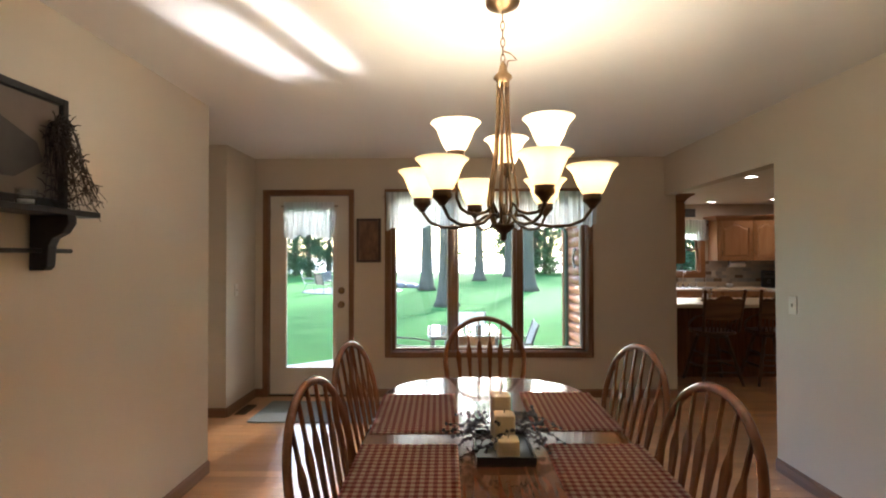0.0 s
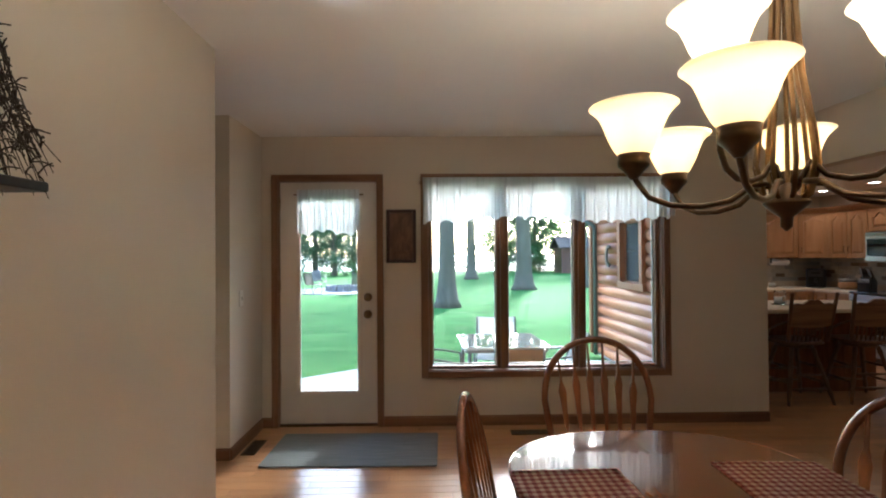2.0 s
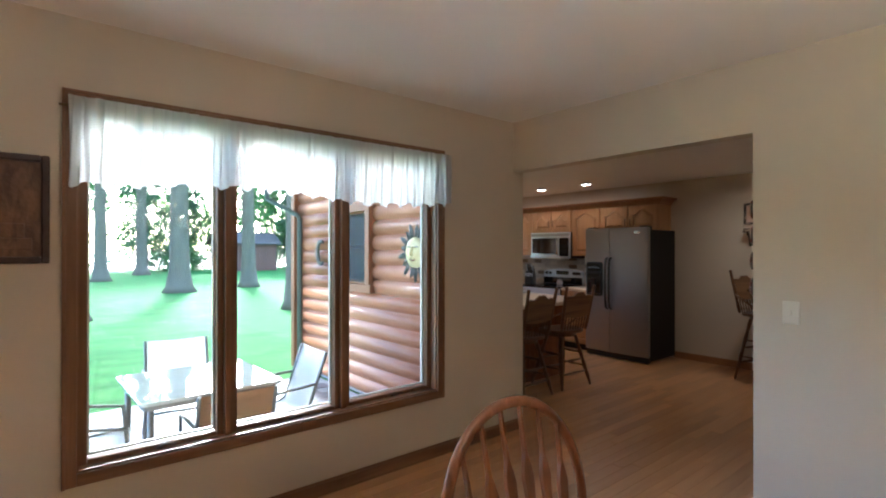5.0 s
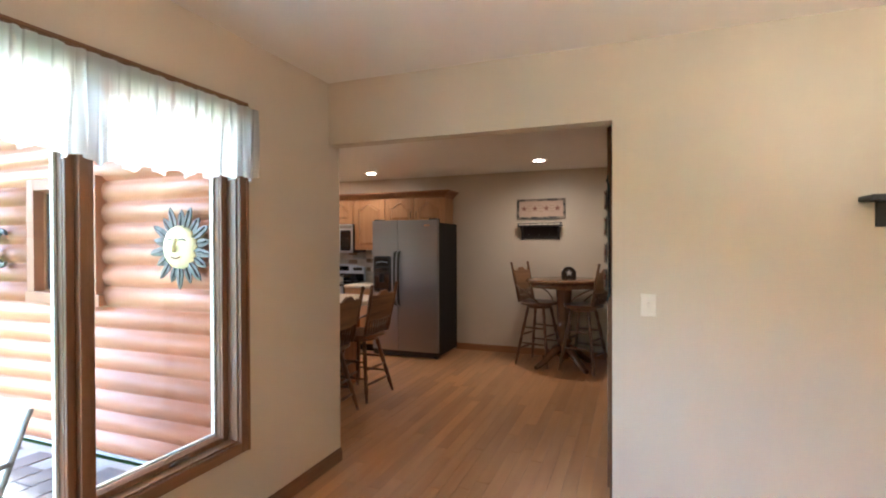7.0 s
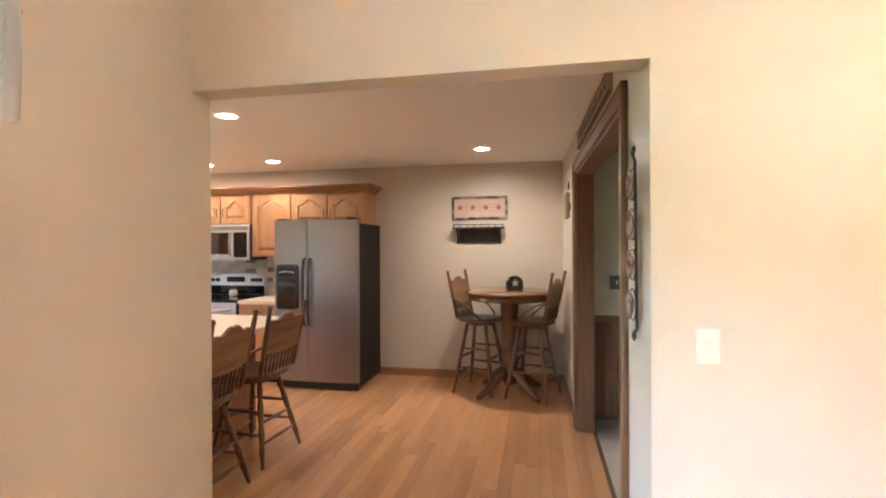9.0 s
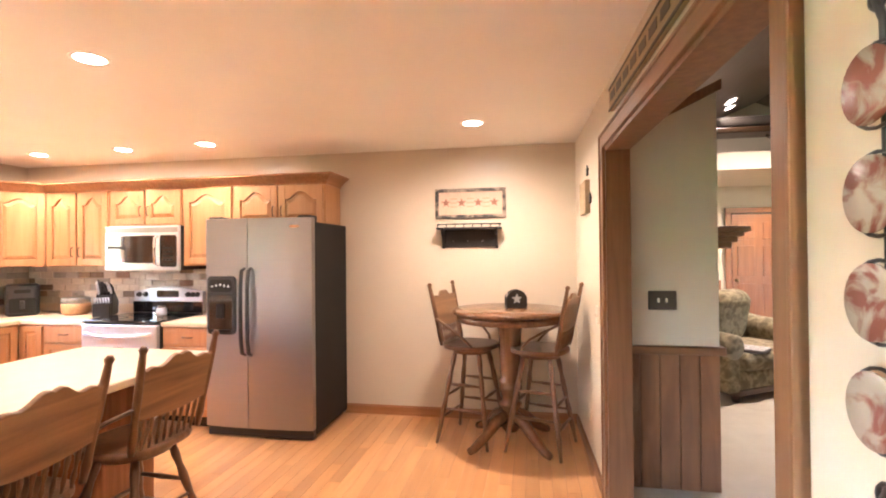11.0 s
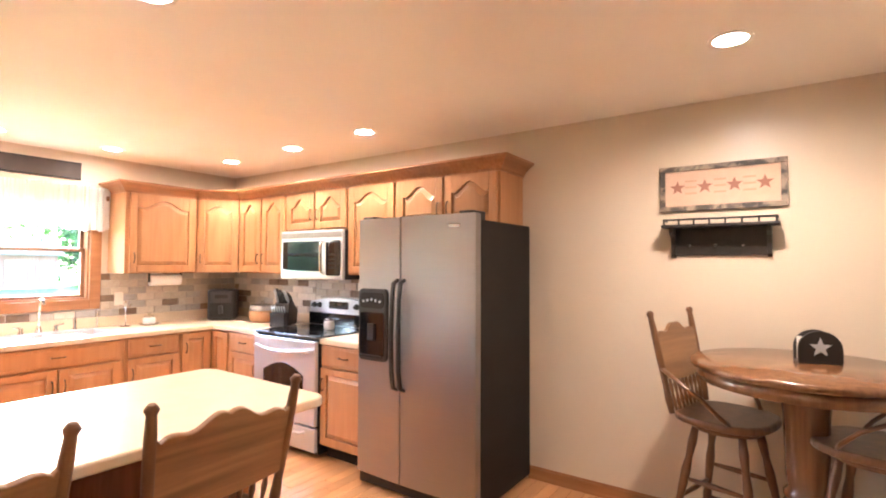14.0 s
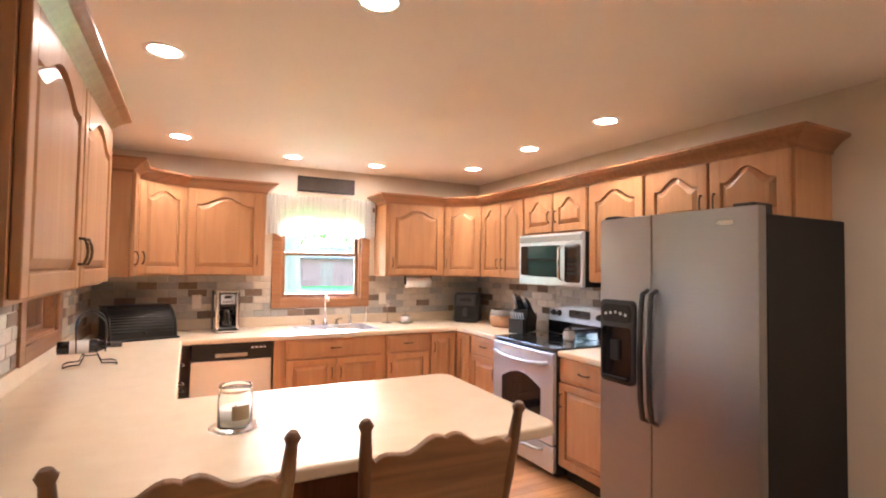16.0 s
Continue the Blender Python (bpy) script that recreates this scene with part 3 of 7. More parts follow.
# ---- wall pieces of the dining room ----
pic = thing("framed_picture", "carved brown picture in a dark red frame", "picture", at(-0.75, NY, 1.607))
bm = bmesh.new()
for q in ((-0.126, -0.098, -0.226, 0.226), (0.098, 0.126, -0.226, 0.226), (-0.098, 0.098, -0.226, -0.198), (-0.098, 0.098, 0.198, 0.226)):
    box(bm, q[0], q[1], -0.028, 0, q[2], q[3], 0.006)
part("frame", bm, PICFRAME, pic)
part("panel", one_box(-0.098, 0.098, -0.012, 0, -0.198, 0.198), PICT, pic)
part("plinth_relief", box(one_box(-0.07, 0.07, -0.020, -0.010, -0.17, -0.12, 0.004), -0.045, 0.045, -0.018, -0.01, -0.12, -0.06, 0.004), PICT, pic)


def switch(name, label, m, gangs=1, material=PLASTIC, paddle=True):
    s = thing(name, label, "light switch", m)
    w = 0.035 * gangs + (0.002 if gangs == 1 else 0.012)
    part("plate", one_box(-w, w, -0.007, 0, -0.058, 0.058, 0.004), material, s)
    for i in range(gangs):
        x = (i - (gangs - 1) / 2) * 0.046
        part("toggle", one_box(x - 0.006, x + 0.006, -0.018, -0.006, -0.013, 0.013, 0.002), PLASTIC, s)
    return s


switch("light_switch", "cream light switch plate on the beige wall", at(EX, 3.21, 1.121, -90))
switch("light_switch", "cream light switch plate by the passage corner", at(-1.93, 4.64, 1.13, 90))
switch("light_switch", "cream light switch plate on the kitchen wall", SW @ pose(2.62, 0, 1.05, 0, 0, 180))


def vent(label, m, w=0.30, d=0.10):
    v = thing("floor_vent", label, "vent", m)
    part("frame", box(box(box(one_box(-w / 2, w / 2, -d / 2, -d / 2 + 0.012, 0, 0.006), -w / 2, w / 2, d / 2 - 0.012, d / 2, 0, 0.006), -w / 2, -w / 2 + 0.012, -d / 2, d / 2, 0, 0.006), w / 2 - 0.012, w / 2, -d / 2, d / 2, 0, 0.006), BRONZE, v)
    # flat black sheet gives the shaded duct between the slats as colour
    part("well", one_box(-w / 2 + 0.01, w / 2 - 0.01, -d / 2 + 0.01, d / 2 - 0.01, 0.0005, 0.0015), BLACK, v)
    for i in range(9):
        x = -w / 2 + 0.03 + i * (w - 0.06) / 8
        part("slat", one_box(x - 0.004, x + 0.004, -d / 2 + 0.012, d / 2 - 0.012, 0.0, 0.005), BRONZE, v)


vent("dark bronze floor vent under the window", at(0.29, 4.9, 0.001))
vent("dark bronze floor vent beside the door", at(-1.84, 4.66, 0.001, 90), 0.28)

rug = solid("door_mat", slab(rounded(-0.615, 0.615, -0.31, 0.31, 0.02, 3), 0.001, 0.012, 0.004), MATRUG, "grey green woven mat in front of the patio door", "rug", m=at(-1.07, 4.60, 0.0, -1))

# framed mirror, shelf and twigs on the west wall
WF = Matrix.Translation((WX, 0, 0)) @ pose(0, 0, 0, 0, 0, 90)     # local x runs north, face towards +x
mir = thing("framed_picture", "large dark framed picture hung over the black shelf", "picture", WF @ pose(1.615, 0, 1.87))
bm = bmesh.new()
for q in ((-0.44, -0.41, -0.235, 0.225), (0.41, 0.44, -0.235, 0.225), (-0.41, 0.41, -0.235, -0.195), (-0.41, 0.41, 0.195, 0.225)):
    box(bm, q[0], q[1], -0.03, 0, q[2], q[3], 0.005)
part("frame", bm, BLACKWOOD, mir)
part("mount", one_box(-0.41, 0.41, -0.010, 0, -0.195, 0.195), mat("brown_picture_mount", (0.17, 0.125, 0.095), 0.35, second=(0.21, 0.16, 0.12)), mir)
part("print", slab([(-0.41, -0.15), (0.2, -0.13), (0.33, -0.05), (0.30, 0.02), (0.15, 0.08), (0.05, 0.12), (-0.41, 0.15)], 0.0105, 0.013, m=XZ), mat("dark_print", (0.05, 0.042, 0.038), 0.4, second=(0.085, 0.07, 0.06), scale=(9, 9, 9)), mir)
sh = thing("wall_shelf", "black wooden wall shelf with scrolled brackets and a peg rail", "shelf", WF @ pose(1.63, 0, 1.615))
part("board", one_box(-0.45, 0.45, -0.15, 0, -0.012, 0.012, 0.004), BLACKWOOD, sh)
br = [(0, 0), (-0.15, 0), (-0.155, -0.03), (-0.13, -0.07), (-0.09, -0.09), (-0.075, -0.12), (-0.07, -0.20), (-0.055, -0.215), (0, -0.215)]
for x in (-0.30, 0.29):
    part("bracket", slab([(p[0], p[1]) for p in br], -0.022, 0.022, 0.004, m=pose(x, 0, -0.012) @ Matrix(((0, 0, 1, 0), (1, 0, 0, 0), (0, 1, 0, 0), (0, 0, 0, 1)))), BLACKWOOD, sh)
part("peg_rail", tube([(-0.42, -0.045, -0.15), (0.42, -0.045, -0.15)], 0.009), BLACKWOOD, sh)


def twigs(bm, origin, n, spread, drop, seed, start=0.25):
    rnd = random.Random(seed)
    for _ in range(n):
        p = Vector(origin) + Vector((rnd.uniform(-0.03, 0.03), rnd.uniform(-0.02, 0.02), rnd.uniform(-0.03, 0.02)))
        d = Vector((rnd.uniform(-1, 1) * spread, rnd.uniform(-0.6, 0.1) * spread, rnd.uniform(0.05, start) * 0.6))
        pts = [p.copy()]
        for k in range(9):
            p = p + d * 0.16
            d.z = max(d.z - drop, -0.34)
            d += Vector((rnd.uniform(-0.05, 0.05), rnd.uniform(-0.04, 0.03), rnd.uniform(-0.04, 0.04)))
            pts.append(p.copy())
        tube(pts, 0.003, 4, bm, taper=[0.003 - 0.00022 * i for i in range(len(pts))])
        for k in range(2, 9):
            for _k in range(2):
                e = pts[k] + Vector((rnd.uniform(-0.035, 0.035), rnd.uniform(-0.03, 0.02), rnd.uniform(-0.03, 0.03)))
                tube([pts[k], (pts[k] + e) / 2 + Vector((0, 0, 0.006)), e], 0.0022, 3, bm)
    return bm


solid("twig_garland", twigs(bmesh.new(), (0.37, -0.04, 0.115), 40, 0.058, 0.12, 4), TWIG, "dark dried twig garland draped over the picture frame", "decoration", m=WF @ pose(1.61, 0, 1.845))
vot = thing("candle_holder", "small clear glass candle holder on the black shelf", "candle holder", WF @ pose(1.78, -0.09, 1.6275))
part("glass_cup", lathe([(0.0, 0), (0.032, 0), (0.034, 0.06), (0.031, 0.06), (0.029, 0.006), (0, 0.006)], 18, close=False), JARGLASS, vot)
part("candle", lathe([(0.024, 0.008), (0.024, 0.022), (0.0, 0.023)], 16), PAPER, vot)
# small shelf on the east wall
EFm = Matrix.Translation((EX, 0, 0)) @ pose(0, 0, 0, 0, 0, -90)
es = thing("wall_shelf", "small black wooden shelf on the beige wall", "shelf", EFm @ pose(-2.10, 0, 1.62))
part("board", one_box(-0.26, 0.26, -0.14, 0, -0.012, 0.012, 0.004), BLACKWOOD, es)
part("apron", one_box(-0.20, 0.20, -0.02, 0, -0.12, -0.012, 0.003), BLACKWOOD, es)
solid("twig_garland", twigs(bmesh.new(), (-0.1, -0.03, 0.0), 3, 0.06, 0.02, 9, 0.03), TWIG, "small dark twig sprig lying on the shelf", "decoration", m=EFm @ pose(-2.10, -0.04, 1.645))

# ---- dining table and chairs ----
TX, TY, TW, TL = 0.262, 1.86, 1.0, 1.94


def table_outline(w, l, n=14):
    pts = []
    for k in range(n * 4):
        a = math.tau * k / (n * 4)
        c, s = math.cos(a), math.sin(a)
        y = (l / 2 - 0.38) * (1 if s > 1e-6 else -1 if s < -1e-6 else 0) + 0.38 * math.copysign(abs(s) ** 0.9, s) if abs(s) > 1e-6 else 0
        pts.append((w / 2 * math.copysign(abs(c) ** 0.8, c), y))
    return pts


tab = thing("dining_table", "dark glossy wooden dining table with rounded ends", "table", at(TX, TY, 0))
part("tabletop", slab(table_outline(TW, TL), 0.728, 0.755, 0.008), TABLEW, tab)
part("apron", slab(table_outline(TW - 0.16, TL - 0.16), 0.66, 0.728), CHERRY, tab)
for y in (-0.45, 0.45):
    part("pedestal", lathe([(0.05, 0.1), (0.075, 0.13), (0.08, 0.2), (0.055, 0.27), (0.05, 0.33), (0.075, 0.42), (0.08, 0.5), (0.05, 0.57), (0.06, 0.6), (0.09, 0.62), (0.09, 0.66)], 20, at(0, y, 0)), CHERRY, tab)
    for s in (-1, 1):
        part("foot", tube([(0, y, 0.19), (s * 0.14, y, 0.16), (s * 0.28, y, 0.08), (s * 0.36, y, 0.03)], 0.035, 8, taper=[0.045, 0.04, 0.034, 0.03]), CHERRY, tab)

mats_at = [(-0.055, 2.20, 1.5), (-0.055, 1.54, 0.5), (0.60, 2.235, -1.5), (0.60, 1.55, -1)]
for i, (x, y, a) in enumerate(mats_at):
    rnd = random.Random(i + 20)
    c = thing("placemat", "red and cream gingham cotton placemat with frayed ends", "placemat", at(x, y, 0.7555, a), "placemats on the table")
    bm = bmesh.new()
    nx, ny = 12, 18
    gr = [[bm.verts.new((-0.17 + 0.34 * u / nx, -0.268 + 0.536 * v / ny, 0.003 + 0.0012 * noise.noise((u * 0.4 + i * 9, v * 0.4, 0)))) for v in range(ny + 1)] for u in range(nx + 1)]
    for u in range(nx):
        for v in range(ny):
            bm.faces.new((gr[u][v], gr[u + 1][v], gr[u + 1][v + 1], gr[u][v + 1])).smooth = True
    bmesh.ops.solidify(bm, geom=bm.faces[:], thickness=0.002)
    part("cloth", bm, GINGHAM, c)
    bm = bmesh.new()
    for v in range(70):
        for s in (-1, 1):
            y0 = -0.265 + 0.53 * v / 69
            box(bm, s * 0.17 - 0.005, s * 0.17 + 0.005, y0 - 0.002, y0 + 0.002, 0.0015, 0.003)
    for v in range(46):
        for s in (-1, 1):
            x0 = -0.168 + 0.336 * v / 45
            box(bm, x0 - 0.002, x0 + 0.002, s * 0.268 - 0.006, s * 0.268 + 0.006 + rnd.uniform(0, 0.004), 0.0015, 0.003)
    part("fringe", bm, GINGHAM, c)

# centrepiece
tray = thing("candle_tray", "black metal tray with cream pillar candles", "tray", at(0.275, 1.80, 0.755))
part("tray_base", slab(rounded(-0.095, 0.095, -0.16, 0.10, 0.012, 3), 0.0, 0.012, 0.003), BLACK, tray)
part("tray_rim", box(box(box(one_box(-0.098, -0.09, -0.163, 0.103, 0, 0.028), 0.09, 0.098, -0.163, 0.103, 0, 0.028), -0.09, 0.09, -0.163, -0.155, 0, 0.028), -0.09, 0.09, 0.095, 0.103, 0, 0.028), BLACK, tray)
for x, y, h in ((0.0, 0.045, 0.165), (0.005, -0.035, 0.12), (0.01, -0.11, 0.06)):
    c = thing("pillar_candle", "cream wax pillar candle with a burnt wick", "candle", at(0.275 + x, 1.80 + y, 0.767), "candles on the tray")
    part("wax", slab(rounded(-0.036, 0.036, -0.036, 0.036, 0.014, 4), 0, h, 0.005), CANDLE, c)
    part("wick", tube([(0, 0, h), (0.002, 0, h + 0.012)], 0.0012, 5), BLACK, c)
wreath = thing("berry_wreath", "dark berry and twig ring round the candles", "decoration", at(0.275, 1.78, 0.766))
tb, bb_ = bmesh.new(), bmesh.new()
rnd = random.Random(12)
for k in range(80):
    a = rnd.uniform(0, math.tau)
    r = rnd.uniform(0.05, 0.12)
    p = Vector((r * 1.25 * math.cos(a), r * 1.1 * math.sin(a), rnd.uniform(0.02, 0.10)))
    q = p + Vector((rnd.uniform(-0.06, 0.06) + 0.04 * math.cos(a), rnd.uniform(-0.05, 0.05), rnd.uniform(-0.05, 0.03)))
    q.z = max(q.z, 0.012)
    tube([p, (p + q) / 2 + Vector((0, 0, 0.01)), q], 0.0018, 4, tb)
    for s in (0.3, 0.7, 1.0):
        bmesh.ops.create_icosphere(bb_, subdivisions=1, radius=rnd.uniform(0.005, 0.008), matrix=Matrix.Translation(p.lerp(q, s) + Vector((rnd.uniform(-0.008, 0.008), 0, 0.004))))
tagged(part("twig_bundle", tb, TWIG, wreath), kind="stuff")
tagged(part("berry_cluster", bb_, BERRY, wreath), kind="stuff")


def windsor():
    """A bow-back chair with arrow spindles; its front towards +y, the seat's middle at the origin."""
    c = thing("dining_chair", "brown wooden bow back chair with arrow spindles", "chair", group="chairs round the table")
    out = []
    for k in range(28):
        a = math.tau * k / 28
        out.append((0.225 * math.copysign(abs(math.cos(a)) ** 0.7, math.cos(a)) * (1.0 - 0.06 * (math.sin(a) < 0)), 0.215 * math.copysign(abs(math.sin(a)) ** 0.7, math.sin(a))))
    part("seat", slab(out, 0.425, 0.462, 0.012), CHERRY, c)

    def back_y(z):
        return -0.185 - 0.19 * (z - 0.45)

    pts = [(-0.215, back_y(0.45), 0.45)]
    for k in range(25):
        a = math.pi * (1 - k / 24)
        z = 0.74 + 0.285 * math.sin(a) ** 0.9
        pts.append((0.258 * math.cos(a), back_y(z), z))
    pts.append((0.215, back_y(0.45), 0.45))
    part("bow", tube(pts, 0.016, 8, flat=0.8), CHERRY, c)
    for i in range(6):
        x0, x1 = (i - 2.5) * 0.058, (i - 2.5) * 0.074
        top = 0.74 + 0.285 * math.sqrt(max(0, 1 - (x1 / 0.258) ** 2)) ** 0.9
        prof = [(0.0, 0.006), (0.12, 0.008), (0.30, 0.012), (0.55, 0.022), (0.66, 0.030), (0.72, 0.020), (0.76, 0.009), (1.0, 0.006)]
        bm = bmesh.new()
        rings = []
        for f, w in prof:
            z = 0.455 + (top - 0.455) * f
            x = x0 + (x1 - x0) * f
            d = 0.006
            y = back_y(z) + 0.004
            rings.append([bm.verts.new((x + sx * w * 0.62, y + sy * d, z)) for sx, sy in ((-1, -1), (1, -1), (1, 1), (-1, 1))])
        for p, q in zip(rings, rings[1:]):
            for k in range(4):
                bm.faces.new((p[k], p[(k + 1) % 4], q[(k + 1) % 4], q[k]))
        part("spindle", bm, CHERRY, c)
    legs = []
    for sx in (-1, 1):
        for sy in (-1, 1):
            a, b = Vector((sx * 0.15, sy * 0.14, 0.43)), Vector((sx * 0.205, sy * 0.205, 0.0))
            rs = [0.014, 0.019, 0.021, 0.016, 0.022, 0.015, 0.019, 0.014, 0.012]
            part("leg", tube([a.lerp(b, i / 8) for i in range(9)], 0.018, 10, taper=rs), CHERRY, c)
            legs.append(a.lerp(b, 0.6))
    part("stretcher", tube([legs[0], legs[0].lerp(legs[1], 0.5), legs[1]], 0.01, 8, taper=[0.008, 0.014, 0.008]), CHERRY, c)
    part("stretcher", tube([legs[2], legs[2].lerp(legs[3], 0.5), legs[3]], 0.01, 8, taper=[0.008, 0.014, 0.008]), CHERRY, c)
    part("stretcher", tube([legs[0].lerp(legs[1], 0.5), legs[2].lerp(legs[3], 0.5)], 0.011, 8), CHERRY, c)
    return c


chair = windsor()
chair.matrix_basis = at(0.315, 3.03, 0, 180)
for x, y, a in CHAIRS:
    copy_thing(chair, at(x, y, 0, a))

# ---- chandelier ----
HX, HY = 0.303, 1.962
ch = thing("chandelier", "bronze nine-arm chandelier with lit frosted bell shades", "chandelier", at(HX, HY, 0))
part("canopy", lathe([(0.012, CD - 0.05), (0.03, CD - 0.045), (0.065, CD - 0.025), (0.07, CD - 0.004), (0.07, CD)], 24), BRASS, ch)
z = CD - 0.055
k = 0
while z > 2.215:
    pts = [(0.008 * math.cos(a) * (k % 2), 0.008 * math.cos(a) * (1 - k % 2), z - 0.018 + 0.020 * math.sin(a)) for a in [math.tau * i / 10 for i in range(11)]]
    part("chain_link", tube(pts, 0.0025, 5), BRASS, ch)
    z -= 0.033
    k += 1
part("cord", tube([(0.0, 0.0, 2.25), (0.03, 0, 2.24), (0.055, 0, 2.215), (0.02, 0, 2.21), (0.012, 0, 2.17)], 0.003, 5), BRASS, ch)
part("top_cap", lathe([(0.006, 2.21), (0.014, 2.19), (0.02, 2.165), (0.036, 2.15), (0.038, 2.14), (0.026, 2.13), (0.024, 2.10)], 20), BRASS, ch)
part("finial", lathe([(0.002, 1.495), (0.012, 1.505), (0.012, 1.525), (0.03, 1.54), (0.045, 1.555), (0.045, 1.56), (0.02, 1.575), (0.012, 1.60)], 18), BRONZE, ch)
for i in range(9):
    a = math.tau * i / 9 + 0.2
    u = Vector((math.cos(a), math.sin(a), 0))
    pts = [u * r + Vector((0, 0, zz)) for r, zz in ((0.021, 2.12), (0.023, 1.98), (0.033, 1.84), (0.052, 1.72), (0.06, 1.64), (0.045, 1.575), (0.02, 1.555))]
    part("stem_rod", tube(pts, 0.0055, 6), BRASS, ch)


def arm(angle, r, z_cup, z_low):
    u = Vector((math.cos(angle), math.sin(angle), 0))
    pts = [u * q * r + Vector((0, 0, zz)) for q, zz in ((0.12, 1.60), (0.22, z_low + 0.045), (0.36, z_low + 0.012), (0.55, z_low), (0.75, z_low + 0.003), (0.90, z_low + 0.022), (0.985, z_low + 0.06), (1.0, z_cup - 0.02))]
    fine = []
    for p, q in zip(pts, pts[1:]):
        fine += [p, p.lerp(q, 0.5)]
    fine.append(pts[-1])
    ar = part("arm", tube(fine, 0.0065, 8), BRONZE, ch)
    m = Matrix.Translation(u * r)
    part("cup", lathe([(0.008, z_cup - 0.03), (0.014, z_cup - 0.022), (0.022, z_cup - 0.012), (0.034, z_cup + 0.0), (0.035, z_cup + 0.012), (0.032, z_cup + 0.018), (0.036, z_cup + 0.026)], 18, m), BRONZE, ar)
    prof = [(0.034, 0.022), (0.047, 0.04), (0.062, 0.07), (0.073, 0.10), (0.083, 0.122), (0.098, 0.138), (0.107, 0.146), (0.104, 0.149), (0.094, 0.141), (0.078, 0.122), (0.066, 0.095), (0.056, 0.07), (0.04, 0.042), (0.028, 0.026)]
    part("shade", lathe([(q * 0.90, z_cup + h * 0.92) for q, h in prof], 28, m, close=False), FROST, ar, "lit frosted glass bell shade")
    lamp = new("chandelier_bulb", bpy.data.lights.new("chandelier_bulb", "POINT"))
    lamp.data.energy, lamp.data.color, lamp.data.shadow_soft_size = BULB, (1.0, 0.84, 0.60), 0.03
    lamp.location = Vector((HX, HY, z_cup + 0.13)) + u * r


for a, r in ((51, 0.34), (108, 0.32), (174, 0.325), (222, 0.32), (288, 0.33), (347, 0.335)):
    arm(radians(a), r, 1.645, 1.552)
for i in range(3):
    arm(radians(200 + 120 * i), 0.20, 1.812, 1.60)


# ---- kitchen cabinets ----
def pull(m, parent, w=0.085):
    pts = [(-w / 2, 0, 0), (-w / 2, -0.02, 0), (-w / 4, -0.028, 0.0), (0, -0.030, 0.002), (w / 4, -0.028, 0.0), (w / 2, -0.02, 0), (w / 2, 0, 0)]
    return part("handle", tube(pts, 0.0048, 6), BRONZE, parent, "dark bronze pull", m)


def arch_line(w, h, rail, arch, n=18):
    """The lower edge of a cathedral top rail, from left to right."""
    out = []
    for k in range(n + 1):
        u = k / n
        s = abs(2 * u - 1)
        z = 0.0 if s > 0.80 else (0.5 + 0.5 * math.cos(math.pi * s / 0.80)) ** 0.75
        out.append((u, z))
    st = 0.058
    return [(st + (w - 2 * st) * u, h - rail - arch + arch * z) for u, z in out]


def cab_door(w, h, arch):
    """The frame of a raised-panel oak door, face towards -y, its lower left corner at the origin, and its panel."""
    bm, pn = bmesh.new(), bmesh.new()
    rail = 0.05
    line = arch_line(w, h, rail, arch)
    box(bm, 0.058, w - 0.058, -0.004, 0, 0.055, h - 0.03)
    box(bm, 0, 0.058, -0.024, 0, 0, h, 0.004)
    box(bm, w - 0.058, w, -0.024, 0, 0, h, 0.004)
    box(bm, 0.058, w - 0.058, -0.024, 0, 0, 0.058, 0.004)
    slab(line + [(w - 0.058, h), (0.058, h)], 0, 0.024, 0.0, m=XZ, bm=bm)
    # raised panel: a sloping border up to a flat field
    x0, x1 = 0.0625, w - 0.0625
    if x1 - x0 > 0.06:
        rings = []
        for d, t in ((0.0, 0.004), (0.004, 0.0095), (0.030, 0.0215)):
            a0, a1 = x0 + d, x1 - d
            pl = [(a0 + (x - 0.058) / (w - 0.116) * (a1 - a0), z - 0.0045 - d) for x, z in line]
            rings.append([pn.verts.new((x, -t, z)) for x, z in [(a0, 0.0625 + d), (a1, 0.0625 + d)] + pl[::-1]])
        for p, q in zip(rings, rings[1:]):
            for k in range(len(p)):
                pn.faces.new((p[k], p[(k + 1) % len(p)], q[(k + 1) % len(p)], q[k]))
        pn.faces.new(rings[-1])
        bmesh.ops.recalc_face_normals(pn, faces=pn.faces)
    return bm, pn


def hang_door(w, h, arch, parent, m):
    bm, pn = cab_door(w, h, arch)
    f = part("door", bm, OAK, parent, m=m)
    if pn.faces:
        part("panel", pn, OAK, f)
    return f


def drawer_front(w, h):
    bm = one_box(0, w, -0.016, 0, 0, h, 0.003)
    box(bm, 0.018, w - 0.018, -0.021, -0.014, 0.018, h - 0.018, 0.004)
    return bm


def cabinet(name, label, w, z0, h, d, m, fronts, category="cabinet", group=""):
    """A cabinet unit; local x along its face, the face towards -y. fronts: (kind, x, z, w, h, handle x or None)."""
    c = thing(name, label, category, m, group)
    part("body", one_box(0, w, 0.0, d, z0, z0 + h), OAK, c)
    for kind, x, z, fw, fh, hx in fronts:
        if kind == "drawer":
            f = part("drawer", drawer_front(fw, fh), OAK, c, m=pose(x, -0.001, z))
            pull(pose(fw / 2, -0.02, fh / 2), f)
        else:
            f = hang_door(fw, fh, 0.07 if kind == "arch" else 0.0, c, pose(x, -0.001, z))
            if hx is not None:
                pull(pose(hx, -0.02, 0.12 if z0 > 1 else fh - 0.12, 0, 90, 0), f)
    return c


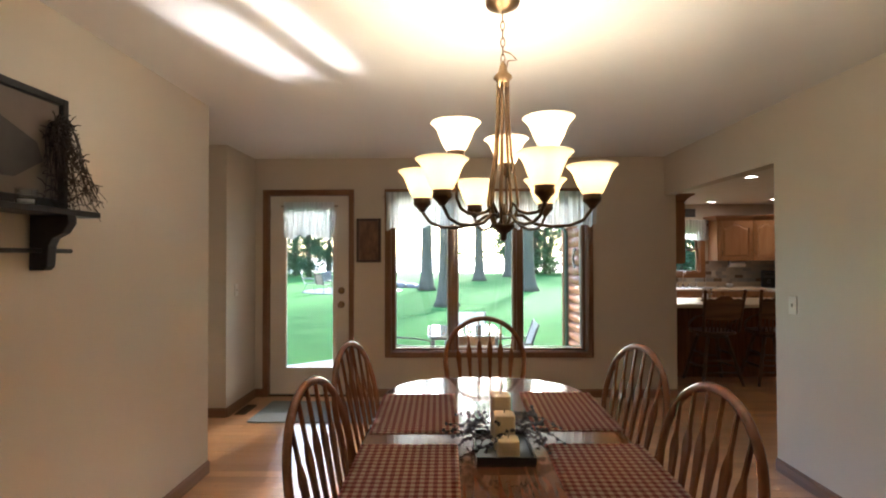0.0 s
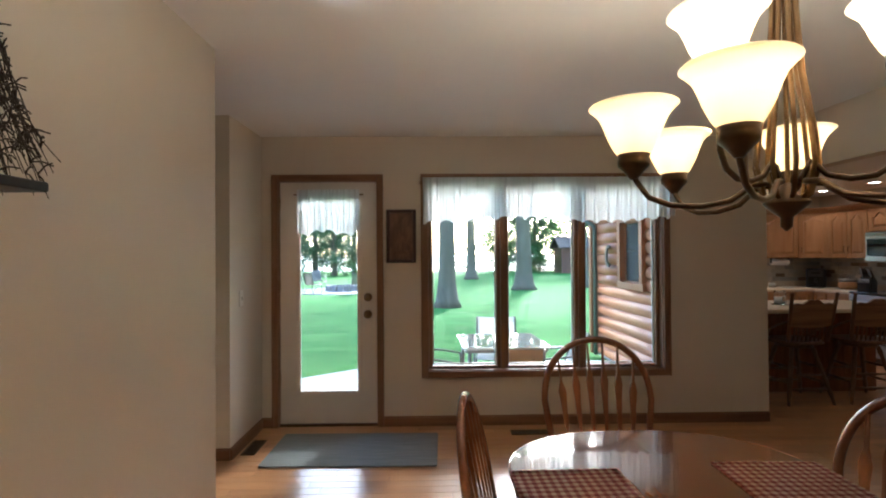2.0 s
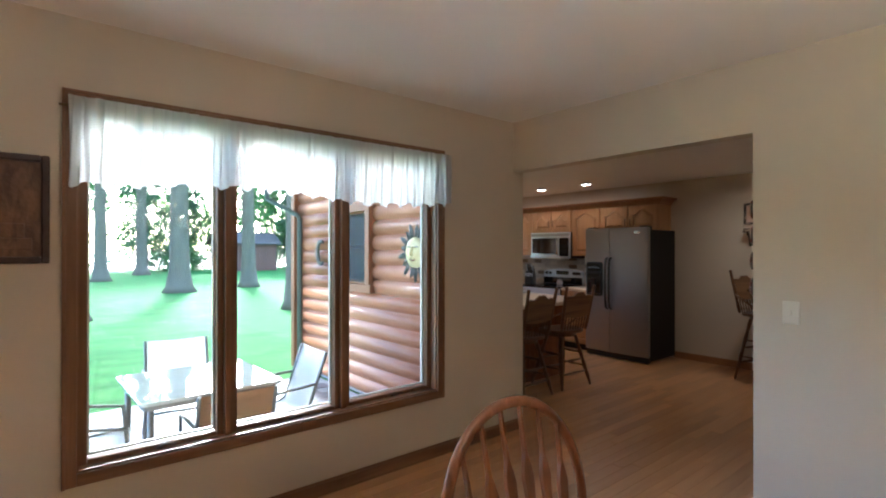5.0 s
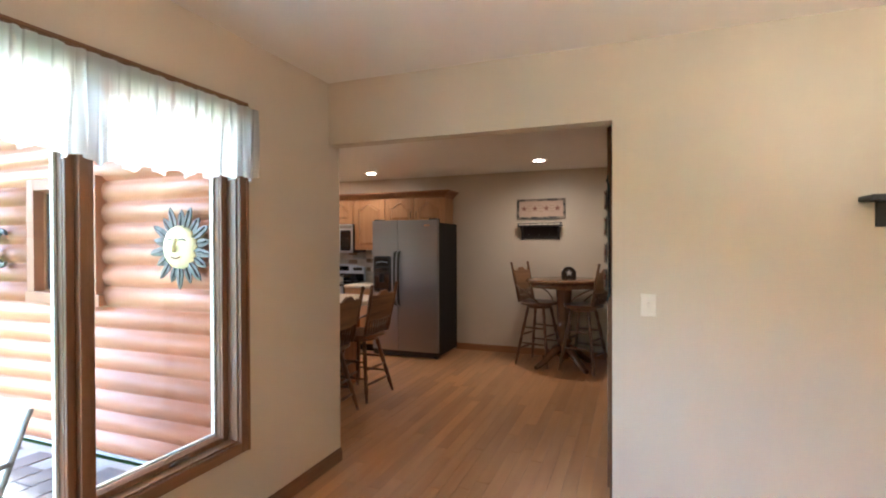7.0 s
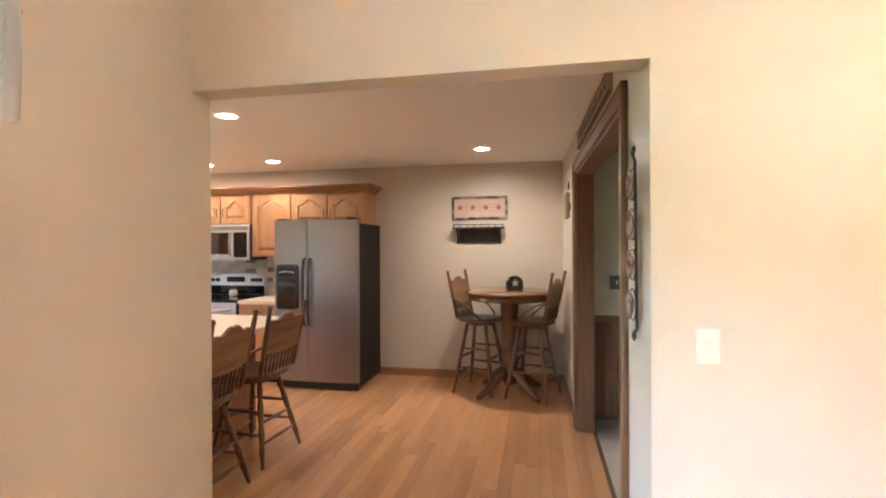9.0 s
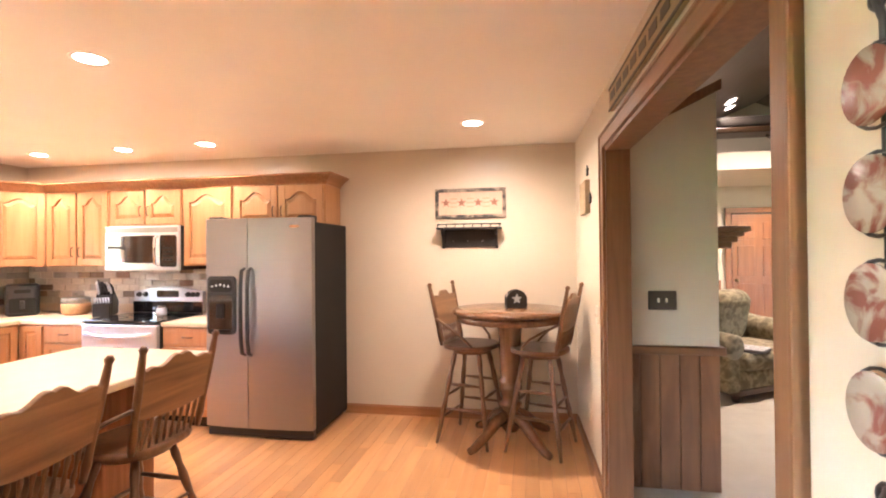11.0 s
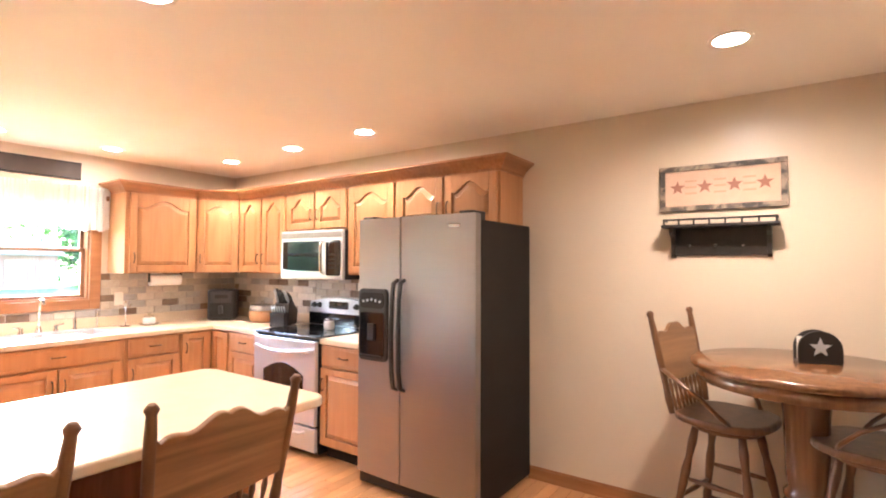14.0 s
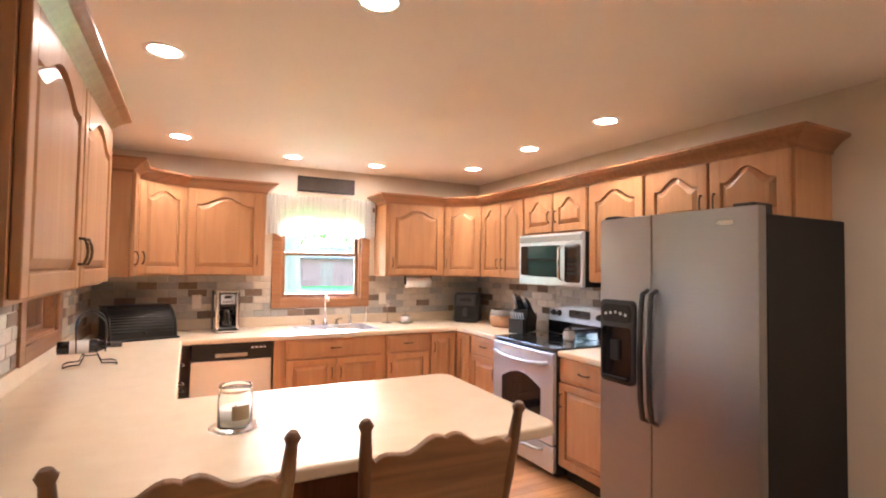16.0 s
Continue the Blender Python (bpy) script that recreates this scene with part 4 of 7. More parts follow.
UZ0, UZ1 = 1.352, 2.06
UH = UZ1 - UZ0
EF, NF, WFX = 5.64, 8.69, 2.73       # faces of the wall cabinets
ER = lambda y: at(EF, y, 0, -90)     # east run: local x runs south
UD = 0.325


def pair(w, h, z, kind="arch"):
    g = 0.018
    fw = w / 2 - 1.5 * g
    return [(kind, g, z, fw, h, fw - 0.03), (kind, w / 2 + g / 2, z, fw, h, 0.03)]


UG = "oak wall cabinets"
cabinet("wall_cabinet", "honey oak wall cabinet with two cathedral doors", 0.70, UZ0, UH, UD, ER(8.41), pair(0.70, UH - 0.030, UZ0 + 0.012), group=UG)
cabinet("wall_cabinet", "short honey oak cabinet above the microwave", 0.76, 1.72, UZ1 - 1.72, UD, ER(7.71), pair(0.76, UZ1 - 1.72 - 0.030, 1.732), group=UG)
cabinet("wall_cabinet", "honey oak wall cabinet with one cathedral door", 0.50, UZ0, UH, UD, ER(6.95), [("arch", 0.018, UZ0 + 0.012, 0.464, UH - 0.030, 0.434)], group=UG)
cabinet("wall_cabinet", "short honey oak cabinet above the refrigerator", 0.86, 1.69, UZ1 - 1.69, UD, ER(6.45), pair(0.86, UZ1 - 1.69 - 0.030, 1.702), group=UG)


def diagonal(name, label, pts, z0, h, a, b, kind="arch"):
    """A corner unit of five sides, with one door on its slanting face from a to b."""
    c = thing(name, label, "cabinet", group=UG)
    part("body", slab(pts, z0, z0 + h), OAK, c)
    a, b = Vector((*a, 0)), Vector((*b, 0))
    v = b - a
    m = at(a.x, a.y, 0, math.degrees(math.atan2(v.y, v.x)))
    w = v.length
    f = hang_door(w - 0.03, h - 0.030, 0.05, c, m @ pose(0.015, -0.001, z0 + 0.012))
    pull(pose(0.03, -0.02, 0.12, 0, 90, 0), f)


diagonal("wall_cabinet", "honey oak corner wall cabinet with a slanting door", [(5.36, KN - 0.004), (5.36, NF), (EF, 8.412), (KE - 0.004, 8.412), (KE - 0.004, KN - 0.004)], UZ0, UH, (5.36, NF), (EF, 8.412))
cabinet("wall_cabinet", "honey oak wall cabinet beside the sink window", 0.62, UZ0, UH, UD, at(4.738, NF, 0), [("arch", 0.03, UZ0 + 0.012, 0.56, UH - 0.030, 0.03)], group=UG)
cabinet("wall_cabinet", "honey oak wall cabinet beside the sink window", 0.60, UZ0, UH, UD, at(3.05, NF, 0), [("arch", 0.015, UZ0 + 0.012, 0.55, UH - 0.030, 0.52)], group=UG)
diagonal("wall_cabinet", "honey oak corner wall cabinet with a slanting door", [(3.048, KN - 0.004), (EK + 0.004, KN - 0.004), (EK + 0.004, 8.41), (WFX, 8.41), (3.048, NF)], UZ0, UH, (WFX, 8.41), (3.048, NF))
WR = lambda y: at(WFX, y, 0, 90)     # west run: local x runs north
cabinet("wall_cabinet", "narrow honey oak wall cabinet in the corner", 0.30, UZ0, UH, UD, WR(8.108), [("arch", 0.006, UZ0 + 0.006, 0.288, UH - 0.012, 0.03)], group=UG)
cabinet("wall_cabinet", "wide honey oak wall cabinet with two cathedral doors", 1.34, UZ0, UH, UD, WR(5.64), pair(1.34, UH - 0.030, UZ0 + 0.012), group=UG)


def crown(line, label):
    """A crown moulding swept along the cabinet tops; line in x, y, its outer side to the right of the way walked."""
    prof = [(-0.004, -0.02), (0.012, -0.02), (0.014, 0.0), (0.022, 0.012), (0.036, 0.03), (0.058, 0.056), (0.080, 0.072), (0.088, 0.078), (0.088, 0.094), (-0.004, 0.094)]
    pts = [Vector((*p, 0)) for p in line]
    bm = bmesh.new()
    rings = []
    for i, p in enumerate(pts):
        d0 = (p - pts[i - 1]).normalized() if i else (pts[1] - p).normalized()
        d1 = (pts[i + 1] - p).normalized() if i + 1 < len(pts) else d0
        n0, n1 = Vector((d0.y, -d0.x, 0)), Vector((d1.y, -d1.x, 0))
        n = (n0 + n1).normalized()
        n = n / max(0.3, n.dot(n0))
        rings.append([bm.verts.new((p.x + n.x * o, p.y + n.y * o, UZ1 + 0.8 * z)) for o, z in prof])
    for a, b in zip(rings, rings[1:]):
        for k in range(len(prof)):
            bm.faces.new((a[k], a[(k + 1) % len(prof)], b[(k + 1) % len(prof)], b[k]))
    bm.faces.new(rings[0][::-1])
    bm.faces.new(rings[-1])
    bmesh.ops.recalc_face_normals(bm, faces=bm.faces)
    return solid("crown_moulding", bm, OAKX, label, "trim", kind="structure")


crown([(4.738, KN - 0.01), (4.738, NF), (5.36, NF), (EF, 8.412), (EF, 5.59), (KE - 0.01, 5.59)], "honey oak crown moulding above the wall cabinets")
crown([(EK + 0.01, 8.108), (WFX, 8.108), (WFX, 8.41), (3.048, NF), (3.65, NF), (3.65, KN - 0.01)], "honey oak crown moulding above the wall cabinets")
crown([(EK + 0.01, 5.64), (WFX, 5.64), (WFX, 6.98), (EK + 0.01, 6.98)], "honey oak crown moulding above the wall cabinets")

# base units
CZ = 0.885                            # worktop height
BH = CZ - 0.04 - 0.10
EFB, NFB, WFB = 5.375, 8.40, 3.02
BG = "oak base cabinets"


def base(label, w, m, fronts, d=0.585):
    c = cabinet("base_cabinet", label, w, 0.10, BH, d, m, fronts, group=BG)
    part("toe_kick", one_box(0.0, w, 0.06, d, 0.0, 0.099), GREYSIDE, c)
    return c


def std(w, x=0.0, left=True):
    g = 0.008
    return [("drawer", x + g, 0.10 + BH - 0.155, w - 2 * g, 0.145, None), ("panel", x + g, 0.115, w - 2 * g, BH - 0.185, 0.03 if left else w - 2 * g - 0.03)]


ERB = lambda y: at(EFB, y, 0, -90)
base("honey oak base cabinet between range and refrigerator", 0.50, ERB(6.945), std(0.50))
base("honey oak base cabinet beside the range", 0.44, ERB(8.13), std(0.44, left=False))
base("narrow honey oak corner base cabinet", 0.26, ERB(8.395), [("panel", 0.01, 0.115, 0.235, BH - 0.03, None)])
NR = lambda x: at(x, NFB, 0)
base("honey oak sink base cabinet with two doors", 0.94, NR(3.70), [("drawer", 0.09, 0.10 + BH - 0.155, 0.81, 0.145, None)] + [("panel", 0.09, 0.115, 0.40, BH - 0.185, 0.37), ("panel", 0.505, 0.115, 0.40, BH - 0.185, 0.03)])
base("honey oak base cabinet beside the sink", 0.42, NR(4.645), std(0.42))
base("narrow honey oak corner base cabinet", 0.29, NR(5.07), [("panel", 0.01, 0.115, 0.25, BH - 0.03, 0.03)])
WRB = lambda y: at(WFB, y, 0, 90)
base("honey oak drawer base under the long worktop", 0.62, WRB(7.74), [("drawer", 0.01, 0.10 + BH - 0.155 - k * 0.19, 0.56, 0.145 if k == 0 else 0.18, None) for k in range(3)])
base("honey oak base cabinet under the long worktop", 1.08, WRB(6.65), std(0.54) + std(0.54, 0.54, False))
pen = cabinet("base_cabinet", "dark panelled back of the kitchen peninsula", 1.72, 0.10, BH, 0.60, at(4.12, 6.58, 0, 180), [], group=BG)
# back panel takes the chairs' darker brown in place of the cabinets' oak
part("back_panel", one_box(-0.004, 1.73, 0.60, 0.612, 0.0, CZ - 0.041), CHERRY, pen, "dark brown back panel")
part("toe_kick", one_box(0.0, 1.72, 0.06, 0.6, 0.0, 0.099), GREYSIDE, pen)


def worktop(name, outline, label):
    return solid(name, slab(outline, CZ - 0.04, CZ, 0.010, seg=3), COUNTER, label, "worktop")


w_out = [(EK + 0.003, 5.69)] + [(4.30 - 0.07 + 0.07 * math.sin(radians(a)), 5.69 + 0.07 - 0.07 * math.cos(radians(a))) for a in range(0, 91, 15)]
w_out += [(4.32 - 0.07 + 0.07 * math.cos(radians(a)), 6.63 - 0.07 + 0.07 * math.sin(radians(a))) for a in range(0, 91, 15)]
w_out += [(3.05, 6.63), (3.05, 8.365), (3.87, 8.365)]
SX0, SX1, SYA, SYB = 3.90, 4.60, 8.47, 8.88
w_out += [(SX0, 8.365), (SX0, KN - 0.003), (EK + 0.003, KN - 0.003)]
worktop("worktop", w_out, "cream laminate worktop running into a rounded peninsula")
worktop("worktop", [(SX1, 8.365), (5.345, 8.365), (5.345, 7.695), (KE - 0.003, 7.695), (KE - 0.003, KN - 0.003), (SX1, KN - 0.003)], "cream laminate corner worktop beside the sink")
for q in ((8.365, SYA), (SYB, KN - 0.003)):
    solid("worktop", slab([(SX0, q[0]), (SX1, q[0]), (SX1, q[1]), (SX0, q[1])], CZ - 0.04, CZ, 0.004), COUNTER, "cream laminate worktop strip round the sink", "worktop")
worktop("worktop", [(5.345, 6.445), (KE - 0.003, 6.445), (KE - 0.003, 6.94), (5.345, 6.94)], "cream laminate worktop beside the range")
b = one_box(EK + 0.003, KE - 0.02, KN - 0.02, KN, CZ + 0.001, CZ + 0.085, 0.004)
box(b, EK, EK + 0.018, 5.7, KN - 0.021, CZ + 0.001, CZ + 0.085, 0.004)
box(b, KE - 0.018, KE, 7.70, KN - 0.021, CZ + 0.001, CZ + 0.085, 0.004)
solid("worktop_upstand", b, COUNTER, "low cream laminate upstand behind the worktop", "trim", kind="structure")

# sink
sk = thing("kitchen_sink", "stainless double bowl sink with chrome tap", "sink", at(0, 0, CZ))
b = bmesh.new()
for q in ((SX0 - 0.015, SX1 + 0.015, SYA - 0.015, SYA + 0.02), (SX0 - 0.015, SX1 + 0.015, SYB - 0.05, SYB + 0.015), (SX0 - 0.015, SX0 + 0.02, SYA + 0.02, SYB - 0.05), (SX1 - 0.02, SX1 + 0.015, SYA + 0.02, SYB - 0.05), (4.235, 4.265, SYA + 0.02, SYB - 0.05)):
    box(b, *q, 0.001, 0.007, 0.002)
part("rim", b, STEELX, sk)
for x0, x1 in ((SX0 + 0.02, 4.235), (4.265, SX1 - 0.02)):
    b = bmesh.new()
    box(b, x0, x1, SYA + 0.02, SYB - 0.05, -0.17, -0.165)
    box(b, x0, x0 + 0.004, SYA + 0.02, SYB - 0.05, -0.17, 0.001)
    box(b, x1 - 0.004, x1, SYA + 0.02, SYB - 0.05, -0.17, 0.001)
    box(b, x0, x1, SYA + 0.02, SYA + 0.024, -0.17, 0.001)
    box(b, x0, x1, SYB - 0.054, SYB - 0.05, -0.17, 0.001)
    part("bowl", b, STEELX, sk)
tapx = 4.22
part("spout", tube([(tapx, 8.87, 0.0), (tapx, 8.87, 0.18), (tapx, 8.862, 0.245), (tapx, 8.83, 0.275), (tapx, 8.79, 0.268), (tapx, 8.77, 0.235)], 0.010, 9), CHROME, sk)
part("spout_base", lathe([(0.026, 0), (0.024, 0.02), (0.014, 0.05), (0.012, 0.06)], 16, at(tapx, 8.87, 0)), CHROME, sk)
for x in (tapx - 0.11, tapx + 0.11):
    hd = part("tap_handle", lathe([(0.022, 0), (0.018, 0.02), (0.012, 0.035), (0.016, 0.05), (0.010, 0.06)], 14, at(x, 8.87, 0)), CHROME, sk)
    part("lever", tube([(x, 8.87, 0.055), (x + (0.05 if x > tapx else -0.05), 8.86, 0.066)], 0.006, 7), CHROME, hd)
part("side_spray", lathe([(0.02, 0), (0.016, 0.02), (0.01, 0.04), (0.013, 0.08), (0.008, 0.11)], 12, at(tapx + 0.24, 8.88, 0)), CHROME, sk)
part("filter_tap", tube([(tapx + 0.40, 8.88, 0), (tapx + 0.40, 8.88, 0.14), (tapx + 0.395, 8.86, 0.17), (tapx + 0.39, 8.84, 0.165)], 0.007, 8), CHROME, sk)

# ---- kitchen windows ----
def small_window(name, label, w, h, m, valance=False):
    v = thing(name, label, "window", m, kind="structure")
    b = bmesh.new()
    for q in ((-w / 2 - 0.085, -w / 2, -0.085, h + 0.085), (w / 2, w / 2 + 0.085, -0.085, h + 0.085), (-w / 2, w / 2, h, h + 0.085), (-w / 2, w / 2, -0.085, 0)):
        box(b, q[0], q[1], -0.022, 0, q[2], q[3], 0.004)
    part("casing", b, OAKX, v)
    part("jamb", box(box(box(one_box(-w / 2, -w / 2 + 0.015, 0, 0.15, 0, h), w / 2 - 0.015, w / 2, 0, 0.15, 0, h), -w / 2, w / 2, 0, 0.15, 0, 0.015), -w / 2, w / 2, 0, 0.15, h - 0.015, h), OAKX, v)
    for z0, z1, y in ((0.015, h * 0.53, 0.05), (h * 0.50, h - 0.015, 0.085)):
        b = bmesh.new()
        for q in ((-w / 2 + 0.015, -w / 2 + 0.045, z0, z1), (w / 2 - 0.045, w / 2 - 0.015, z0, z1), (-w / 2 + 0.045, w / 2 - 0.045, z0, z0 + 0.03), (-w / 2 + 0.045, w / 2 - 0.045, z1 - 0.03, z1)):
            box(b, q[0], q[1], y, y + 0.03, q[2], q[3], 0.004)
        s = part("sash", b, TRIM, v)
        p = part("pane", one_box(-w / 2 + 0.045, w / 2 - 0.045, y + 0.012, y + 0.017, z0 + 0.03, z1 - 0.03), PANE, s)
        p.visible_shadow = False
    return v


YZ0 = Matrix(((0, 0, 1, 0), (1, 0, 0, 0), (0, 1, 0, 0), (0, 0, 0, 1)))
small_window("window_2", "oak sash window above the kitchen sink", NW1 - NW0, NWZ1 - NWZ0, at((NW0 + NW1) / 2, KN, NWZ0))
small_window("window_3", "oak sash window in the log wall", KW1 - KW0, KWZ1 - KWZ0, at(EK, (KW0 + KW1) / 2, KWZ0, 90))
# half-clear grey sheet added outside the panes, which look greyer through it
sheet_mat = mat("half_clear_grey", (0.05, 0.055, 0.06), 0.6, second=(0.07, 0.075, 0.08), scale=(40, 40, 40))
tn = sheet_mat.node_tree
clear, half_mix = tn.nodes.new("ShaderNodeBsdfTransparent"), tn.nodes.new("ShaderNodeMixShader")
half_mix.inputs[0].default_value = 0.5
tn.links.new(clear.outputs[0], half_mix.inputs[1])
tn.links.new(tn.nodes["Principled BSDF"].outputs[0], half_mix.inputs[2])
tn.links.new(half_mix.outputs[0], tn.nodes["Material Output"].inputs[0])
part("insect_screen", one_box(-(KW1 - KW0) / 2 + 0.016, (KW1 - KW0) / 2 - 0.016, 0.132, 0.134, 0.016, KWZ1 - KWZ0 - 0.016), sheet_mat, bpy.data.objects["window_3"], "half-clear grey sheet over the panes")
curtain("valance_curtain", 3.69, 4.72, 1.73, 2.06, KN - 0.045, 26, "gathered white sheer valance above the sink", 11, lace=0.022)
for x in (3.672, 4.738 - 0.032):
    rb = thing("curtain_bracket", "brown wooden curtain rod bracket beside the sink valance", "bracket", at(x, KN, 2.0), "brackets of the sink valance")
    part("arm", one_box(-0.010, 0.010, -0.075, 0.0, -0.022, 0.022, 0.005), TRIM, rb)
    part("scroll", slab([(0.0, -0.022), (-0.055, -0.022), (-0.05, -0.05), (-0.028, -0.075), (-0.022, -0.11), (0.0, -0.125)], -0.009, 0.009, 0.002, m=YZ0), TRIM, rb)
sg = thing("wall_sign", "dark brown wooden sign board above the sink window", "sign", at(4.245, KN, 2.215))
part("board", one_box(-0.275, 0.275, -0.016, 0, -0.072, 0.072, 0.003), DARKSLATE, sg)
part("border", box(one_box(-0.275, 0.275, -0.020, -0.012, 0.06, 0.072, 0.002), -0.275, 0.275, -0.020, -0.012, -0.072, -0.06, 0.002), BLACKWOOD, sg)

# ---- refrigerator ----
fr = thing("refrigerator", "stainless side-by-side refrigerator with dark grey sides", "refrigerator", at(5.225, 5.985, 0, -90))
FW = 0.452
part("body", one_box(-FW, FW, 0.075, 0.73, 0.03, 1.70, 0.006), GREYSIDE, fr)
split = -0.078
for n, x0, x1 in (("freezer_door", -FW, split - 0.004), ("fridge_door", split + 0.004, FW)):
    b = bmesh.new()
    prof = []
    nseg = 10
    for k in range(nseg + 1):
        u = k / nseg
        prof.append((x0 + (x1 - x0) * u, 0.012 - 0.022 * (1 - (2 * ((x0 + (x1 - x0) * u) + FW) / (2 * FW) - 1) ** 2)))
    d = part(n, slab(prof + [(x1, 0.068), (x0, 0.068)], 0.085, 1.735, 0.006), STEEL, fr)
    hx = split - 0.028 if n == "freezer_door" else split + 0.028
    part("handle", tube([(hx, -0.005, 0.66), (hx, -0.045, 0.68), (hx, -0.06, 0.78), (hx, -0.066, 1.0), (hx, -0.06, 1.22), (hx, -0.045, 1.32), (hx, -0.005, 1.34)], 0.016, 10, flat=0.75), BLACK, d, "black curved door handle")
    if n == "freezer_door":
        dx0, dx1 = x0 + 0.035, x0 + 0.275
        dp = part("dispenser", bmesh.new(), BLACK, d)
        b = slab(rounded(dx0, dx1, 0.82, 1.28, 0.035, 5), 0.0, 0.028, 0.006, m=XZ)
        b.to_mesh(dp.data)
        dp.data.materials.clear()
        dp.data.materials.append(BLACK)
        part("dispenser_recess", slab(rounded(dx0 + 0.02, dx1 - 0.02, 0.85, 1.13, 0.02, 4), 0.028, 0.031, m=XZ), BLACKGLASS, dp)
        part("control_panel", slab(rounded(dx0 + 0.02, dx1 - 0.02, 1.155, 1.255, 0.03, 4), 0.028, 0.034, 0.002, m=XZ), GREYSIDE, dp)
        for k in range(5):
            part("button", lathe([(0.009, 0), (0.008, 0.004)], 10, pose(dx0 + 0.05 + k * 0.035, -0.034, 1.20 + 0.012 * (1 - abs(k - 2) / 2), 90)), STEELX, dp)
        part("lever", one_box(dx0 + 0.09, dx1 - 0.09, -0.045, -0.03, 0.95, 1.06, 0.004), GREYSIDE, dp)
        part("drip_tray", one_box(dx0 + 0.03, dx1 - 0.03, -0.05, -0.028, 0.845, 0.86, 0.003), GREYSIDE, dp)
    else:
        part("badge", slab(rounded(x1 - 0.17, x1 - 0.09, 1.655, 1.675, 0.009, 4), 0.012, 0.016, m=XZ), CHROME, d, "small oval chrome badge")
for x in (-FW + 0.07, FW - 0.07):
    part("hinge_cover", one_box(x - 0.05, x + 0.05, 0.02, 0.16, 1.70, 1.752, 0.008), BLACK, fr)
part("kick_grille", one_box(-FW + 0.004, FW - 0.004, 0.03, 0.09, 0.012, 0.08, 0.004), BLACK, fr)
for x in (-FW + 0.04, FW - 0.04):
    part("foot", lathe([(0.022, 0), (0.022, 0.03)], 12, at(x, 0.08, 0)), BLACK, fr)

# ---- range and microwave ----
rg = thing("kitchen_range", "stainless electric range with black glass hob", "stove", at(5.345, 7.32, 0, -90))
RW = 0.372
part("body", one_box(-RW, RW, 0.0, 0.60, 0.03, 0.875), BLACK, rg)
part("hob", one_box(-RW - 0.003, RW + 0.003, -0.025, 0.55, 0.876, 0.897, 0.004), BLACKGLASS, rg)
for x, y, r in ((-0.19, 0.13, 0.10), (0.19, 0.13, 0.08), (-0.19, 0.39, 0.075), (0.19, 0.39, 0.10)):
    part("burner_ring", lathe([(r, 0.8975), (r, 0.8983), (r - 0.006, 0.8983), (r - 0.006, 0.8975)], 32, at(x, y, 0), close=False), GREYSIDE, rg)
dr = part("oven_door", one_box(-RW + 0.003, RW - 0.003, -0.035, 0.0, 0.24, 0.86, 0.006), STEELX, rg)
wo = [(-0.24, 0.36), (0.24, 0.36), (0.24, 0.60)] + [(0.24 - 0.48 * k / 12, 0.60 + 0.075 * math.sin(math.pi * k / 12)) for k in range(1, 12)] + [(-0.24, 0.60)]
part("oven_window", slab(wo, 0.035, 0.038, m=XZ), BLACKGLASS, dr)
part("handle", tube([(-0.31, -0.03, 0.79), (-0.30, -0.075, 0.79), (-0.15, -0.088, 0.775), (0, -0.09, 0.77), (0.15, -0.088, 0.775), (0.30, -0.075, 0.79), (0.31, -0.03, 0.79)], 0.013, 10), STEELX, dr)
dw = part("drawer", one_box(-RW + 0.003, RW - 0.003, -0.03, 0.0, 0.05, 0.225, 0.006), STEELX, rg)
part("handle", tube([(-0.26, -0.028, 0.185), (-0.24, -0.055, 0.18), (0, -0.062, 0.165), (0.24, -0.055, 0.18), (0.26, -0.028, 0.185)], 0.011, 8), STEELX, dw)
bk = part("control_back", slab([(-RW, 0.90), (RW, 0.90), (RW, 1.10)] + [(RW - 2 * RW * k / 12, 1.10 + 0.045 * math.sin(math.pi * k / 12)) for k in range(1, 12)] + [(-RW, 1.10)], -0.595, -0.545, 0.006, m=XZ), STEELX, rg)
part("lower_splash", one_box(-RW, RW, 0.535, 0.545, 0.90, 1.005), BLACKGLASS, bk)
part("display", slab(rounded(-0.12, 0.12, 1.045, 1.110, 0.012, 4), -0.546, -0.540, m=XZ), BLACKGLASS, bk)
for x in (-0.31, -0.24, 0.22, 0.27, 0.32):
    part("knob", lathe([(0.026, 0), (0.026, 0.006), (0.020, 0.01), (0.017, 0.028)], 16, pose(x, 0.545, 1.072, 90)), BLACK, bk)
mw = thing("microwave", "stainless over-range microwave with dark window", "microwave", at(5.575, 7.33, 0, -90))
part("body", one_box(-0.377, 0.377, 0.03, 0.385, 1.315, 1.715), BLACK, mw)
fd = part("front", slab([(-0.377, 1.315), (0.377, 1.315), (0.377, 1.715), (-0.377, 1.715)], -0.03, 0.0, 0.004, m=XZ), STEELX, mw)
part("window", slab([(-0.352, 1.395), (-0.30, 1.388), (-0.1, 1.380), (0.138, 1.378), (0.138, 1.628), (-0.352, 1.628)], 0.0, 0.004, m=XZ), BLACKGLASS, fd)
part("control_panel", slab(rounded(0.19, 0.358, 1.345, 1.63, 0.02, 4), 0.0, 0.004, m=XZ), BLACKGLASS, fd)
part("handle", tube([(0.165, 0.0, 1.36), (0.165, -0.035, 1.38), (0.165, -0.042, 1.49), (0.165, -0.035, 1.60), (0.165, 0.0, 1.62)], 0.012, 9), CHROME, fd)
